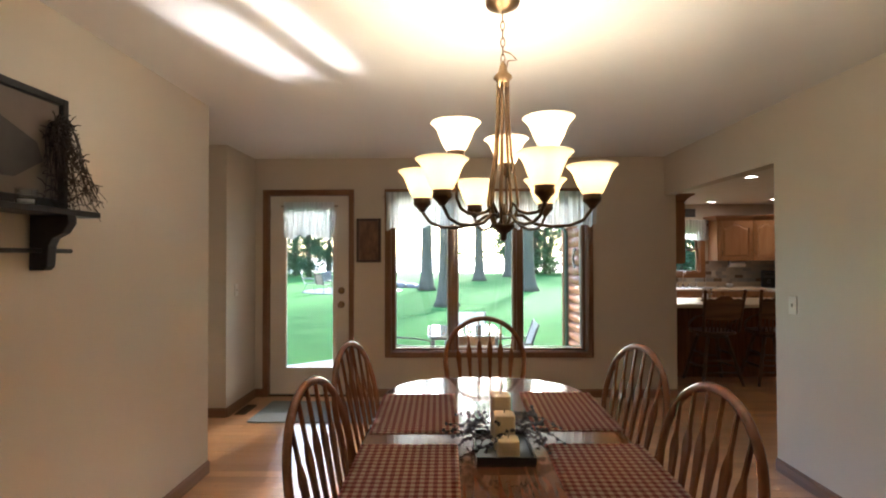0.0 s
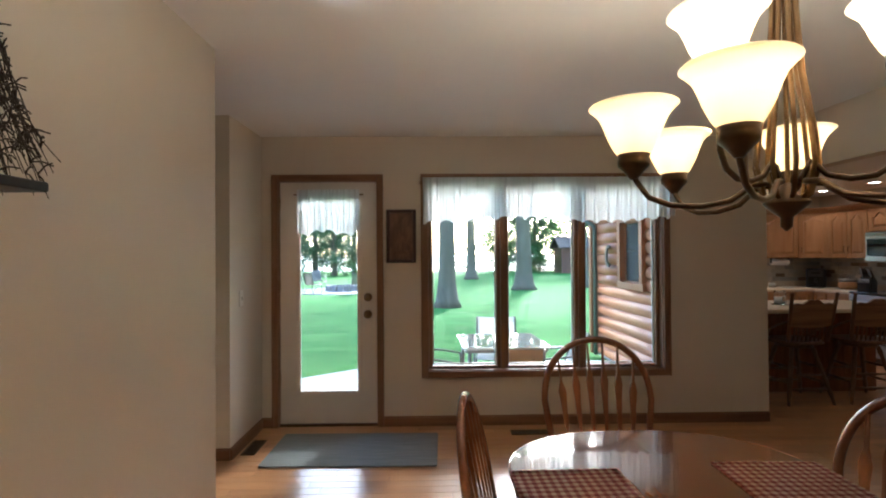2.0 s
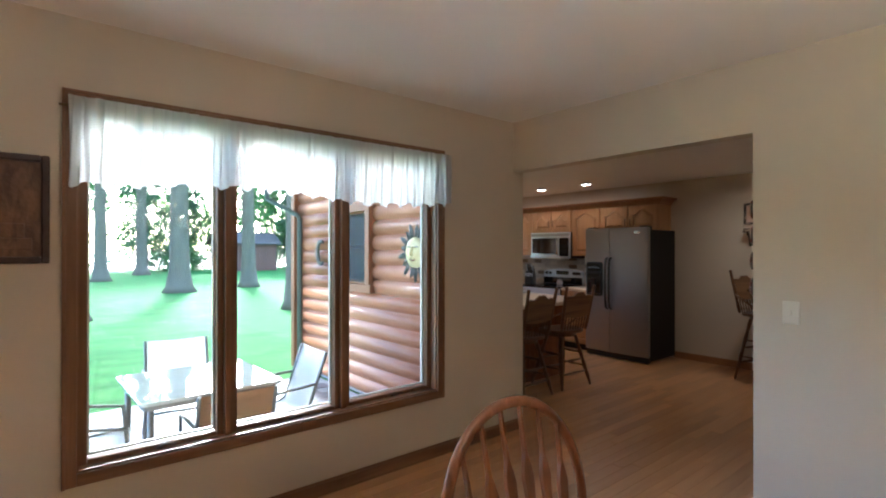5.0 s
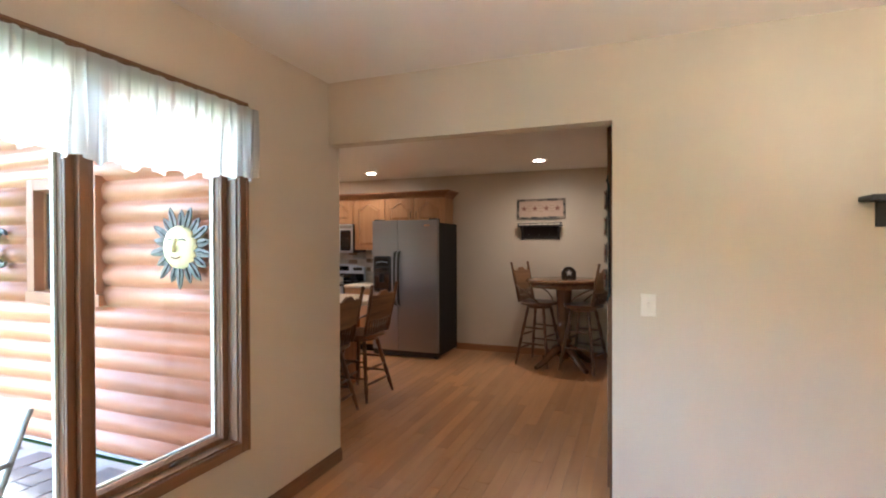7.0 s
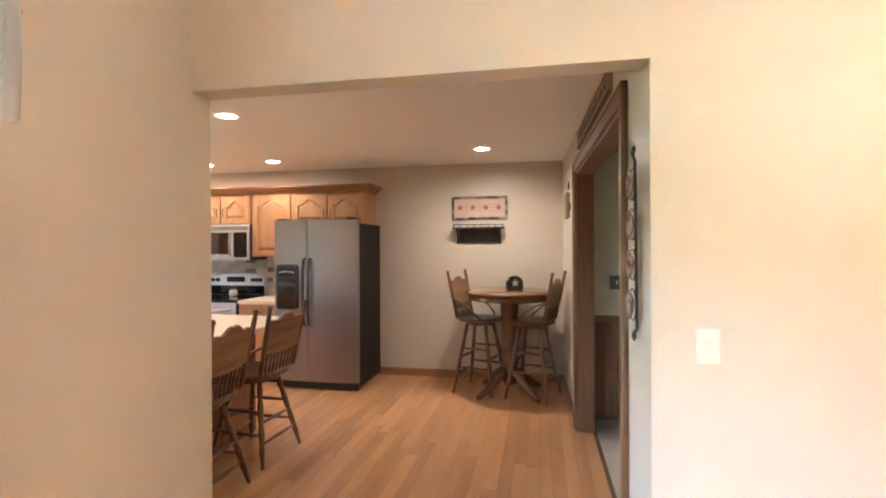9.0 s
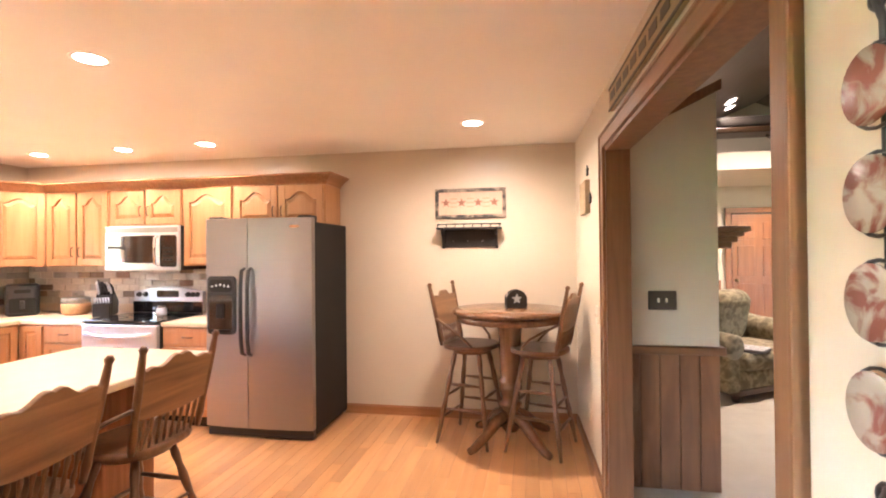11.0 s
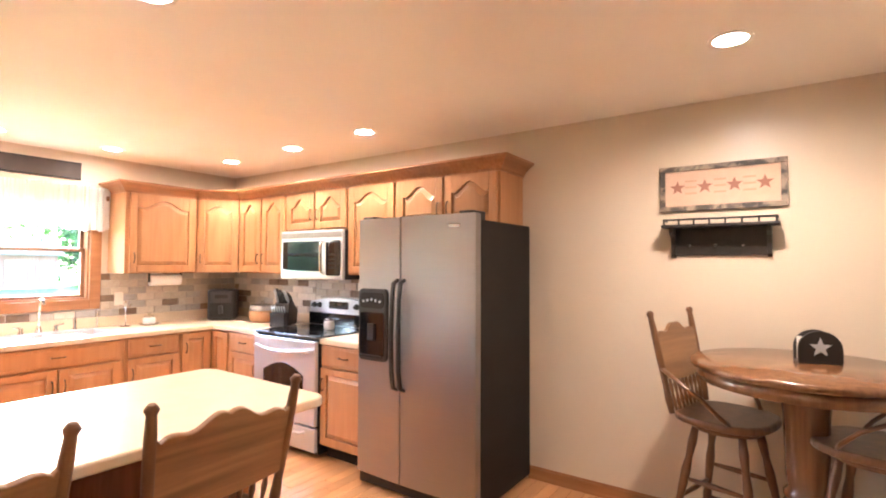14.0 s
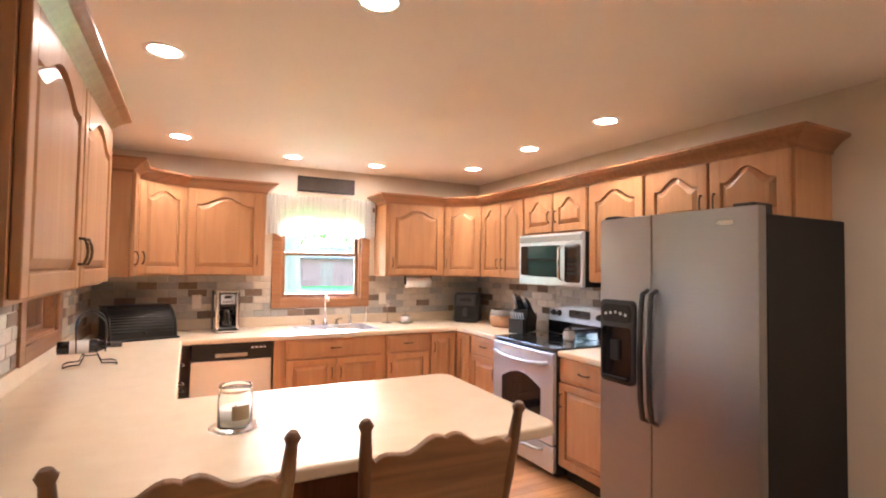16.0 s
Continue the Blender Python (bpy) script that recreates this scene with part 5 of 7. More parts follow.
part("vent_grille", one_box(-0.37, 0.37, -0.006, 0.002, 1.655, 1.70, 0.003), STEEL, fd)
for k in range(4):
    for j in range(3):
        part("button", one_box(0.222 + j * 0.036, 0.248 + j * 0.036, -0.006, -0.003, 1.40 + k * 0.035, 1.42 + k * 0.035), GREYSIDE, fd)

dish = thing("dishwasher", "stainless dishwasher with black control strip", "dishwasher", at(3.11, NFB - 0.012, 0))
part("door", one_box(0, 0.575, 0.0, 0.55, 0.10, 0.715, 0.004), STEEL, dish)
part("control_strip", one_box(0, 0.575, -0.012, 0.5, 0.72, 0.842, 0.008), GREYSIDE, dish)
part("handle_recess", one_box(0.16, 0.40, -0.018, -0.008, 0.735, 0.775, 0.006), BLACKGLASS, dish)
for k in range(4):
    part("button", one_box(0.42 + k * 0.03, 0.438 + k * 0.03, -0.016, -0.010, 0.80, 0.81, 0.001), STEELX, dish)
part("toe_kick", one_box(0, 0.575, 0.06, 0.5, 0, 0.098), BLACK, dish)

# ---- things on the worktop ----
def on(x, y, a=0):
    return at(x, y, CZ + 0.001, a)


cf = thing("coffee_maker", "black and chrome drip coffee maker with glass jug", "coffee maker", on(3.36, 8.78, 8))
part("base", slab(rounded(-0.09, 0.09, -0.12, 0.10, 0.02, 4), 0, 0.035, 0.006), BLACK, cf)
part("base_trim", slab(rounded(-0.093, 0.093, -0.124, 0.08, 0.02, 4), 0.006, 0.018, 0.002), CHROME, cf, "polished chrome band")
part("tower", slab(rounded(-0.088, 0.088, 0.02, 0.10, 0.015, 4), 0.035, 0.335, 0.006), BLACK, cf)
part("head", slab(rounded(-0.07, 0.07, -0.105, 0.019, 0.02, 4), 0.215, 0.328, 0.006), BLACK, cf)
for x in (-0.078, 0.078):
    part("side_column", slab(rounded(x - 0.016, x + 0.016, -0.118, -0.02, 0.012, 4), 0.018, 0.335, 0.003), CHROME, cf, "polished chrome column")
part("lid", slab(rounded(-0.092, 0.092, -0.116, 0.10, 0.02, 4), 0.328, 0.345, 0.006), CHROME, cf, "polished chrome lid")
part("control_band", slab(rounded(-0.055, 0.055, 0.232, 0.312, 0.01, 4), 0.105, 0.109, 0.001, m=XZ), STEELX, cf)
part("display", one_box(-0.028, 0.028, -0.111, -0.1085, 0.278, 0.300, 0.001), BLACKGLASS, cf)
for k in range(4):
    part("button", lathe([(0.007, 0), (0.006, 0.004)], 10, pose(-0.033 + k * 0.022, -0.109, 0.252, 90)), BLACK, cf)
part("hot_plate", lathe([(0.06, 0.035), (0.058, 0.040), (0.0, 0.041)], 22, at(0, -0.05, 0), close=False), STEEL, cf)
jug = part("jug", lathe([(0.050, 0.042), (0.062, 0.06), (0.064, 0.10), (0.056, 0.15), (0.046, 0.175), (0.050, 0.185), (0.047, 0.185), (0.040, 0.17)], 22, at(0, -0.05, 0)), BLACKGLASS, cf)
part("jug_handle", tube([(0.0, -0.108, 0.07), (0, -0.142, 0.085), (0, -0.142, 0.150), (0, -0.094, 0.178)], 0.009, 7), BLACK, jug)
part("jug_lid", lathe([(0.052, 0.186), (0.048, 0.200), (0.0, 0.204)], 20, at(0, -0.05, 0), close=False), BLACK, jug)

bb = thing("bread_box", "dark roll-top bread box on the worktop", "bread box", on(2.76, 8.60, 20))
YZ = Matrix(((0, 0, 1, 0), (1, 0, 0, 0), (0, 1, 0, 0), (0, 0, 0, 1)))
roll = lambda q: [(0.05 - (0.19 + q) * math.sin(radians(a)), 0.035 + (0.195 + q) * math.cos(radians(a))) for a in range(0, 91, 9)]
part("case", slab([(-0.14, 0.012), (0.14, 0.012), (0.14, 0.23)] + roll(0.0), -0.205, 0.205, m=YZ), BLACK, bb)
part("top_board", one_box(-0.225, 0.225, 0.02, 0.15, 0.232, 0.246, 0.005), BLACKWOOD, bb)
part("base_board", one_box(-0.235, 0.235, -0.165, 0.15, 0, 0.014, 0.005), BLACKWOOD, bb)
for k in range(13):
    a = radians(6 + k * 6.4)
    y, z = 0.05 - 0.191 * math.sin(a), 0.035 + 0.196 * math.cos(a)
    part("slat", tube([(-0.204, y, z), (0.204, y, z)], 0.0032, 6), BLACK, bb)
for x in (-0.218, 0.206):
    part("side_panel", slab([(-0.155, 0.014), (0.145, 0.014), (0.145, 0.232)] + roll(0.012), x, x + 0.012, 0.002, m=YZ), BLACKWOOD, bb)
part("knob", lathe([(0.006, 0), (0.006, 0.012), (0.012, 0.02), (0.004, 0.026)], 12, pose(0, -0.143, 0.055, 90)), BLACKWOOD, bb)

RK = on(2.615, 7.585, 10)
wr = thing("wine_rack", "black wire wine rack with arched hoops", "wine rack", RK)
for k in range(4):
    y = -0.055 + 0.037 * k
    h = 0.275 + (0.02 if k in (1, 2) else 0)
    part("hoop", tube([(-0.065, y, 0.075), (-0.068, y, 0.16)] + [(-0.068 * math.cos(math.pi * i / 12), y, h - 0.075 + 0.075 * math.sin(math.pi * i / 12)) for i in range(13)] + [(0.068, y, 0.16), (0.065, y, 0.075)], 0.003, 6), BLACK, wr)
for y in (-0.06, 0.06):
    part("foot", tube([(-0.12, y, 0.003), (-0.10, y, 0.012), (-0.05, y, 0.014), (-0.03, y, 0.06), (0.03, y, 0.06), (0.05, y, 0.014), (0.10, y, 0.012), (0.12, y, 0.003)], 0.0035, 6), BLACK, wr)
for x, z in ((-0.066, 0.078), (0.066, 0.078), (-0.068, 0.17), (0.068, 0.17), (0, 0.288), (-0.12, 0.004), (0.12, 0.004), (-0.03, 0.06), (0.03, 0.06)):
    part("cross_bar", tube([(x, -0.06, z), (x, 0.06, z)], 0.003, 6), BLACK, wr)
wb = thing("wine_bottle", "dark wine bottle with a pale label lying in the rack", "bottle", RK @ pose(-0.01, 0.0, 0.1005, 0, 90, 0))
part("glass", lathe([(0.0, -0.14), (0.034, -0.138), (0.036, -0.12), (0.036, 0.03), (0.028, 0.06), (0.014, 0.085), (0.013, 0.15), (0.0, 0.152)], 18, close=False), BLACKGLASS, wb)
part("label", lathe([(0.0366, -0.085), (0.0366, 0.0)], 18, close=False), PAPER, wb)
part("capsule", lathe([(0.0148, 0.10), (0.0148, 0.153), (0.0, 0.154)], 14, close=False), DARKSLATE, wb)

CLEAR = mat("clear_jar_glass", (0.97, 0.98, 0.97), 0.02, transmission=1.0)
jar = thing("glass_jar", "clear glass candle jar half full of pale wax on the peninsula", "jar", on(3.235, 6.13))
g = part("jar_body", lathe([(0.0, 0.002), (0.050, 0.002), (0.056, 0.008), (0.057, 0.018), (0.057, 0.108), (0.054, 0.118), (0.048, 0.126), (0.049, 0.130), (0.053, 0.134), (0.053, 0.148), (0.051, 0.150), (0.047, 0.148), (0.046, 0.128), (0.051, 0.116), (0.053, 0.106), (0.053, 0.020), (0.050, 0.014), (0.0, 0.013)], 32, close=False), CLEAR, jar)
g.visible_shadow = False
part("candle", lathe([(0.0, 0.014), (0.051, 0.016), (0.052, 0.072), (0.048, 0.070), (0.0, 0.069)], 28, close=False), PAPER, jar, "pale wax candle")
part("wick", tube([(0, 0, 0.069), (0.002, 0, 0.080)], 0.0012, 5), BLACK, jar)
lb = bmesh.new()
strip = [[lb.verts.new((0.0576 * math.cos(a), 0.0576 * math.sin(a), z)) for z in (0.040, 0.088)] for a in [radians(-105 + 6 * k) for k in range(11)]]
for p, q in zip(strip, strip[1:]):
    lb.faces.new((p[0], q[0], q[1], p[1])).smooth = True
part("label", lb, SIGNW, jar, "small tan paper label")
part("saucer", lathe([(0.0, -0.0005), (0.075, -0.0005), (0.085, 0.006), (0.083, 0.008), (0.06, 0.002)], 28, close=False), JARGLASS, jar)

ck = thing("cookie_jar", "small glass jar with a knobbed lid on a dish", "jar", on(5.0, 8.80))
part("dish", lathe([(0.0, 0), (0.06, 0), (0.085, 0.012), (0.082, 0.015), (0.05, 0.006)], 24, close=False), JARGLASS, ck)
part("pot", lathe([(0.035, 0.006), (0.05, 0.02), (0.05, 0.06), (0.042, 0.07)], 20), PAPER, ck)
part("lid", lathe([(0.045, 0.07), (0.03, 0.085), (0.008, 0.092), (0.012, 0.105), (0.004, 0.112)], 18), JARGLASS, ck)
st = thing("mug_tree", "chrome hook stand on the worktop", "stand", on(4.83, 8.86))
part("post", tube([(0, 0, 0.0), (0, 0, 0.22)], 0.004), CHROME, st)
part("base", lathe([(0.045, 0), (0.045, 0.006), (0.01, 0.01)], 18), CHROME, st)
for s in (-1, 1):
    part("hook", tube([(0, 0, 0.18), (s * 0.03, 0, 0.17), (s * 0.045, 0, 0.19)], 0.003, 6), CHROME, st)

tw = thing("paper_towel_holder", "white paper towel roll under the wall cabinet", "paper towel", at(5.13, 8.80, UZ0 - 0.065))
part("roll", lathe([(0.018, -0.13), (0.05, -0.13), (0.05, 0.13), (0.018, 0.13)], 22, pose(0, 0, 0, 0, 90, 0)), PAPER, tw)
for x in (-0.14, 0.14):
    part("bracket", one_box(x - 0.004, x + 0.004, -0.015, 0.015, -0.02, 0.065), BLACK, tw)
part("spindle", tube([(-0.14, 0, 0), (0.14, 0, 0)], 0.008), BLACK, tw)

af = thing("air_fryer", "black air fryer in the worktop corner", "air fryer", on(5.66, 8.72, -40))
part("body", slab(rounded(-0.13, 0.13, -0.13, 0.13, 0.05, 6), 0.0, 0.30, 0.03, seg=4), BLACK, af)
part("basket_front", slab(rounded(-0.10, 0.10, 0.03, 0.17, 0.015, 4), 0.128, 0.140, 0.004, m=XZ), GREYSIDE, af)
part("handle", one_box(-0.018, 0.018, -0.185, -0.135, 0.07, 0.145, 0.008), BLACK, af)
part("display", slab(rounded(-0.06, 0.06, 0.215, 0.25, 0.01, 4), 0.128, 0.132, m=XZ), GREYSIDE, af)

wk = thing("wicker_basket", "round wicker basket with a grey band and lid", "basket", on(5.76, 8.22) @ Matrix.Diagonal((1.03, 1.03, 1.28, 1)))
part("bowl", lathe([(0.09, 0), (0.115, 0.02), (0.12, 0.06), (0.115, 0.085)], 26), WICKER, wk)
part("band", lathe([(0.117, 0.086), (0.112, 0.125)], 26), STRIPE, wk)
part("lid", lathe([(0.108, 0.126), (0.08, 0.135), (0.015, 0.14), (0.012, 0.155), (0.004, 0.158)], 22), JARGLASS, wk)

kb = thing("knife_block", "black knife block full of knives", "knife block", on(5.75, 7.86, -60) @ Matrix.Scale(1.22, 4))
part("block", slab([(-0.10, 0.0), (0.08, 0.0), (0.10, 0.10), (-0.02, 0.19), (-0.07, 0.16)], -0.055, 0.055, 0.005, m=Matrix(((0, 0, 1, 0), (1, 0, 0, 0), (0, 1, 0, 0), (0, 0, 0, 1)))), BLACK, kb)
part("front_step", one_box(-0.055, 0.055, -0.16, -0.10, 0, 0.10, 0.004), BLACK, kb)
for i in range(4):
    for j in range(3):
        x, y, z = -0.04 + 0.027 * i, -0.05 + 0.035 * j, 0.165 + 0.004 * j - 0.02 * (j == 2)
        part("knife", tube([(x, y, z), (x, y - 0.035, z + 0.05), (x, y - 0.065, z + 0.10 - 0.01 * i)], 0.008, 7, flat=1.4), BLACK if (i + j) % 3 else STEELX, kb)
for i in range(6):
    part("steak_knife", tube([(-0.045 + 0.018 * i, -0.13, 0.10), (-0.045 + 0.018 * i, -0.15, 0.145)], 0.006, 6), STEELX, kb)
kt = thing("glass_canister", "small glass jar with a steel lid on the hob", "jar", at(5.70, 7.23, 0.898))
part("jar_body", lathe([(0.04, 0), (0.045, 0.02), (0.042, 0.06), (0.034, 0.07)], 20), PAPER, kt)
part("lid", lathe([(0.037, 0.071), (0.037, 0.085), (0.01, 0.09), (0.008, 0.10)], 18), CHROME, kt)

# ---- recessed lamps ----
CANS = [(3.64, 5.88), (2.96, 6.71), (3.0, 8.32), (3.85, 8.60), (4.59, 8.59), (5.42, 8.24), (5.40, 7.35), (5.36, 6.52), (5.16, 4.27)]
can = None
for x, y in CANS:
    if can is None:
        can = thing("recessed_lamp", "lit round recessed ceiling lamp with white trim", "ceiling lamp", at(x, y, CK), "recessed lamps in the kitchen ceiling")
        part("trim_ring", lathe([(0.062, -0.001), (0.085, -0.001), (0.083, -0.007), (0.064, -0.006)], 30, close=False), CANTRIM, can)
        part("lens", lathe([(0.063, -0.002), (0.04, -0.0045), (0.0, -0.005)], 30, close=False), CANLENS, can, "glowing warm white lens")
    else:
        copy_thing(can, at(x, y, CK))
    l = new("can_light", bpy.data.lights.new("can_light", "SPOT"))
    l.data.energy, l.data.color, l.data.spot_size, l.data.spot_blend, l.data.shadow_soft_size = CAN * (2.7 if y < 5 else 0.75 if x < 4 and y < 7 else 1.0), (1.0, 0.81, 0.58), radians(168 if y < 5 else 158), 0.9, 0.06
    l.location = (x, y, CK - 0.012)

# ---- pub table, stools and east wall pieces ----
pt = thing("pub_table", "round brown oak pub table on a turned pedestal", "table", at(5.45, 4.035, 0))
part("tabletop", lathe([(0.0, 0.985), (0.42, 0.985), (0.435, 0.995), (0.435, 1.010), (0.425, 1.02), (0.0, 1.021)], 48, close=False), PUBW, pt)
part("apron", lathe([(0.385, 0.93), (0.405, 0.935), (0.405, 0.985), (0.385, 0.985)], 40), PUBW, pt)
part("column", lathe([(0.05, 0.10), (0.078, 0.14), (0.082, 0.22), (0.064, 0.27), (0.086, 0.295), (0.086, 0.315), (0.060, 0.335), (0.072, 0.38), (0.086, 0.42), (0.086, 0.44), (0.076, 0.45), (0.086, 0.465), (0.086, 0.485), (0.070, 0.505), (0.078, 0.55), (0.084, 0.80), (0.094, 0.90), (0.094, 0.93)], 24), PUBW, pt)
for k in range(4):
    a = radians(45 + 90 * k)
    u = Vector((math.cos(a), math.sin(a), 0))
    part("foot", tube([u * r + Vector((0, 0, zz)) for r, zz in ((0.05, 0.22), (0.15, 0.19), (0.26, 0.10), (0.36, 0.04), (0.40, 0.03))], 0.03, 8, taper=[0.05, 0.045, 0.036, 0.03, 0.026]), PUBW, pt)
nh = thing("napkin_holder", "arched black napkin holder with a pale star", "napkin holder", at(5.52, 3.99, 1.021, -75))
arch = [(-0.08, 0.0), (0.08, 0.0)] + [(0.08 * math.cos(math.pi * k / 14), 0.065 + 0.075 * math.sin(math.pi * k / 14)) for k in range(15)]
for y in (-0.03, 0.03):
    part("side", slab(arch, -0.006 - y, 0.006 - y, m=XZ), BLACKWOOD, nh)
part("base", one_box(-0.08, 0.08, -0.023, 0.023, 0, 0.012), BLACKWOOD, nh)
star = lambda r, q=0.42: [((r if k % 2 == 0 else r * q) * math.sin(math.pi * k / 5), (r if k % 2 == 0 else r * q) * math.cos(math.pi * k / 5)) for k in range(10)]
part("star", slab([(x, y + 0.07) for x, y in star(0.042)], 0.036, 0.039, m=XZ), STEELX, nh)
part("napkins", one_box(-0.07, 0.075, -0.02, 0.02, 0.012, 0.11), PAPER, nh)


def stool(seat_z, label, group, swivel=True):
    """A pressed-back wooden stool with arms of bent wood; its front towards +y."""
    s = thing("bar_stool", label, "stool", group=group)
    out = [(0.215 * math.copysign(abs(math.cos(math.tau * k / 28)) ** 0.75, math.cos(math.tau * k / 28)), 0.205 * math.copysign(abs(math.sin(math.tau * k / 28)) ** 0.75, math.sin(math.tau * k / 28))) for k in range(28)]
    part("seat", slab(out, seat_z - 0.035, seat_z, 0.012), STOOLW, s)
    part("swivel_plate", lathe([(0.13, seat_z - 0.075), (0.15, seat_z - 0.07), (0.15, seat_z - 0.045), (0.12, seat_z - 0.036)], 24), STOOLW, s)
    top = seat_z + 0.47
    by = lambda z: -0.17 - 0.20 * (z - seat_z)
    for sx in (-1, 1):
        zs = [seat_z - 0.005, seat_z + 0.06, seat_z + 0.12, seat_z + 0.25, seat_z + 0.38, top - 0.03, top - 0.015, top]
        rs = [0.013, 0.018, 0.014, 0.017, 0.016, 0.013, 0.019, 0.010]
        part("back_post", tube([(sx * (0.185 + 0.05 * (z - seat_z)), by(z), z) for z in zs], 0.016, 9, taper=rs), STOOLW, s)
        part("arm", tube([(sx * 0.20, by(seat_z + 0.20), seat_z + 0.20), (sx * 0.235, -0.10, seat_z + 0.15), (sx * 0.24, 0.0, seat_z + 0.09), (sx * 0.22, 0.06, seat_z + 0.03), (sx * 0.19, 0.08, seat_z)], 0.013, 8, flat=0.7), STOOLW, s)
    # carved crest with a scalloped upper edge
    n = 26
    upper = []
    for k in range(n + 1):
        u = k / n
        q = abs(2 * u - 1)
        upper.append((-0.195 + 0.39 * u, 0.405 - 0.052 * q ** 1.4 + 0.012 * math.sin(q * 9.5) + 0.030 * (q > 0.93) * (q - 0.93) / 0.07))
    lower = [(-0.19 + 0.38 * k / 10, 0.155 - 0.02 * math.sin(math.pi * k / 10)) for k in range(11)]
    part("crest", slab(lower + upper[::-1], -0.011, 0.011, 0.004, m=Matrix.Translation((0, -0.17, seat_z)) @ pose(0, 0, 0, 11.3) @ XZ), STOOLX, s)
    for k in range(8):
        x = -0.145 + 0.29 * k / 7
        za, zb = seat_z, seat_z + 0.15
        part("spindle", tube([(x * (0.95 + 0.05 * f), by(za + (zb - za) * f), za + (zb - za) * f) for f in (0, 0.25, 0.5, 0.75, 1)], 0.007, 7, taper=[0.006, 0.010, 0.006, 0.010, 0.006]), STOOLW, s)
    ends = []
    for sx in (-1, 1):
        for sy in (-1, 1):
            a, b = Vector((sx * 0.10, sy * 0.10, seat_z - 0.07)), Vector((sx * 0.215, sy * 0.205, 0.0))
            rs = [0.016, 0.020, 0.015, 0.021, 0.019, 0.015, 0.021, 0.016, 0.019, 0.014, 0.012]
            part("leg", tube([a.lerp(b, i / 10) for i in range(11)], 0.018, 9, taper=rs), STOOLW, s)
            ends.append((a, b))
    for (i, j), fs in (((0, 1), (0.35, 0.62)), ((2, 3), (0.35, 0.62)), ((0, 2), (0.48, 0.72)), ((1, 3), (0.48, 0.72))):
        for f in fs:
            p, q = ends[i][0].lerp(ends[i][1], f), ends[j][0].lerp(ends[j][1], f)
            part("rung", tube([p, p.lerp(q, 0.3), p.lerp(q, 0.5), p.lerp(q, 0.7), q], 0.01, 7, taper=[0.008, 0.011, 0.014, 0.011, 0.008]), STOOLW, s)
    return s


ps = stool(0.745, "tall carved oak swivel stool at the pub table", "stools at the pub table")
ps.matrix_basis = at(5.53, 4.335, 0, 164)
copy_thing(ps, at(5.42, 3.81, 0, -18))
cs = stool(0.60, "carved oak counter stool with a scalloped back at the peninsula", "stools at the peninsula")
cs.matrix_basis = at(3.715, 5.71, 0, -3) @ Matrix.Diagonal((1.07, 1.0, 1.0, 1))
copy_thing(cs, at(3.065, 5.70, 0, 3))

EW = Matrix.Translation((KE, 0, 0)) @ pose(0, 0, 0, 0, 0, -90)
sp = thing("framed_sampler", "long framed sampler with four rust stars", "picture", EW @ pose(-4.39, 0, 1.88))
part("frame", box(box(box(one_box(-0.31, 0.31, -0.02, 0, 0.10, 0.13, 0.003), -0.31, 0.31, -0.02, 0, -0.13, -0.10, 0.003), -0.31, -0.28, -0.02, 0, -0.10, 0.10, 0.003), 0.28, 0.31, -0.02, 0, -0.10, 0.10, 0.003), mat("mottled_dark_frame", (0.05, 0.045, 0.04), 0.6, second=(0.30, 0.24, 0.18), scale=(14, 14, 14), amount=0.15), sp)
part("print", one_box(-0.28, 0.28, -0.011, 0, -0.10, 0.10), PARCH, sp)
for x in (-0.215, -0.075, 0.07, 0.21):
    part("star", slab([(x + a, b + 0.005) for a, b in star(0.042)], 0.011, 0.013, m=XZ), RUST, sp)
for k in range(3):
    for x in (-0.145, 0.0, 0.14):
        part("lettering_bar", one_box(x - 0.03, x + 0.03, -0.0122, -0.0112, 0.035 - 0.035 * k, 0.045 - 0.035 * k), mat("faded_lettering", (0.45, 0.30, 0.20), 0.7) if k + x == -0.145 else bpy.data.materials["faded_lettering"], sp)
ps2 = thing("wall_shelf", "black wooden wall shelf with a gallery rail and pegs", "shelf", EW @ pose(-4.395, 0, 1.60))
part("board", one_box(-0.28, 0.28, -0.13, 0, 0.05, 0.066, 0.003), BLACKWOOD, ps2)
part("back_panel", one_box(-0.235, 0.235, -0.016, 0, -0.105, 0.05, 0.002), BLACKWOOD, ps2)
part("gallery_rail", tube([(-0.27, -0.005, 0.093), (-0.27, -0.12, 0.093), (0.27, -0.12, 0.093), (0.27, -0.005, 0.093)], 0.006, 6), BLACKWOOD, ps2)
for k in range(8):
    part("gallery_post", tube([(-0.265 + 0.53 * k / 7, -0.12, 0.066), (-0.265 + 0.53 * k / 7, -0.12, 0.093)], 0.005, 6), BLACKWOOD, ps2)
br2 = [(0, 0), (-0.11, 0), (-0.105, -0.03), (-0.06, -0.05), (-0.04, -0.09), (-0.035, -0.15), (-0.02, -0.165), (0, -0.165)]
for x in (-0.232, 0.232):
    part("bracket", slab(br2, -0.011, 0.011, 0.002, m=pose(x, 0, 0.05) @ Matrix(((0, 0, 1, 0), (1, 0, 0, 0), (0, 1, 0, 0), (0, 0, 0, 1)))), BLACKWOOD, ps2)
for x in (-0.15, -0.02, 0.11):
    part("peg", tube([(x, -0.016, -0.05), (x, -0.06, -0.045)], 0.007, 7), BLACKWOOD, ps2)

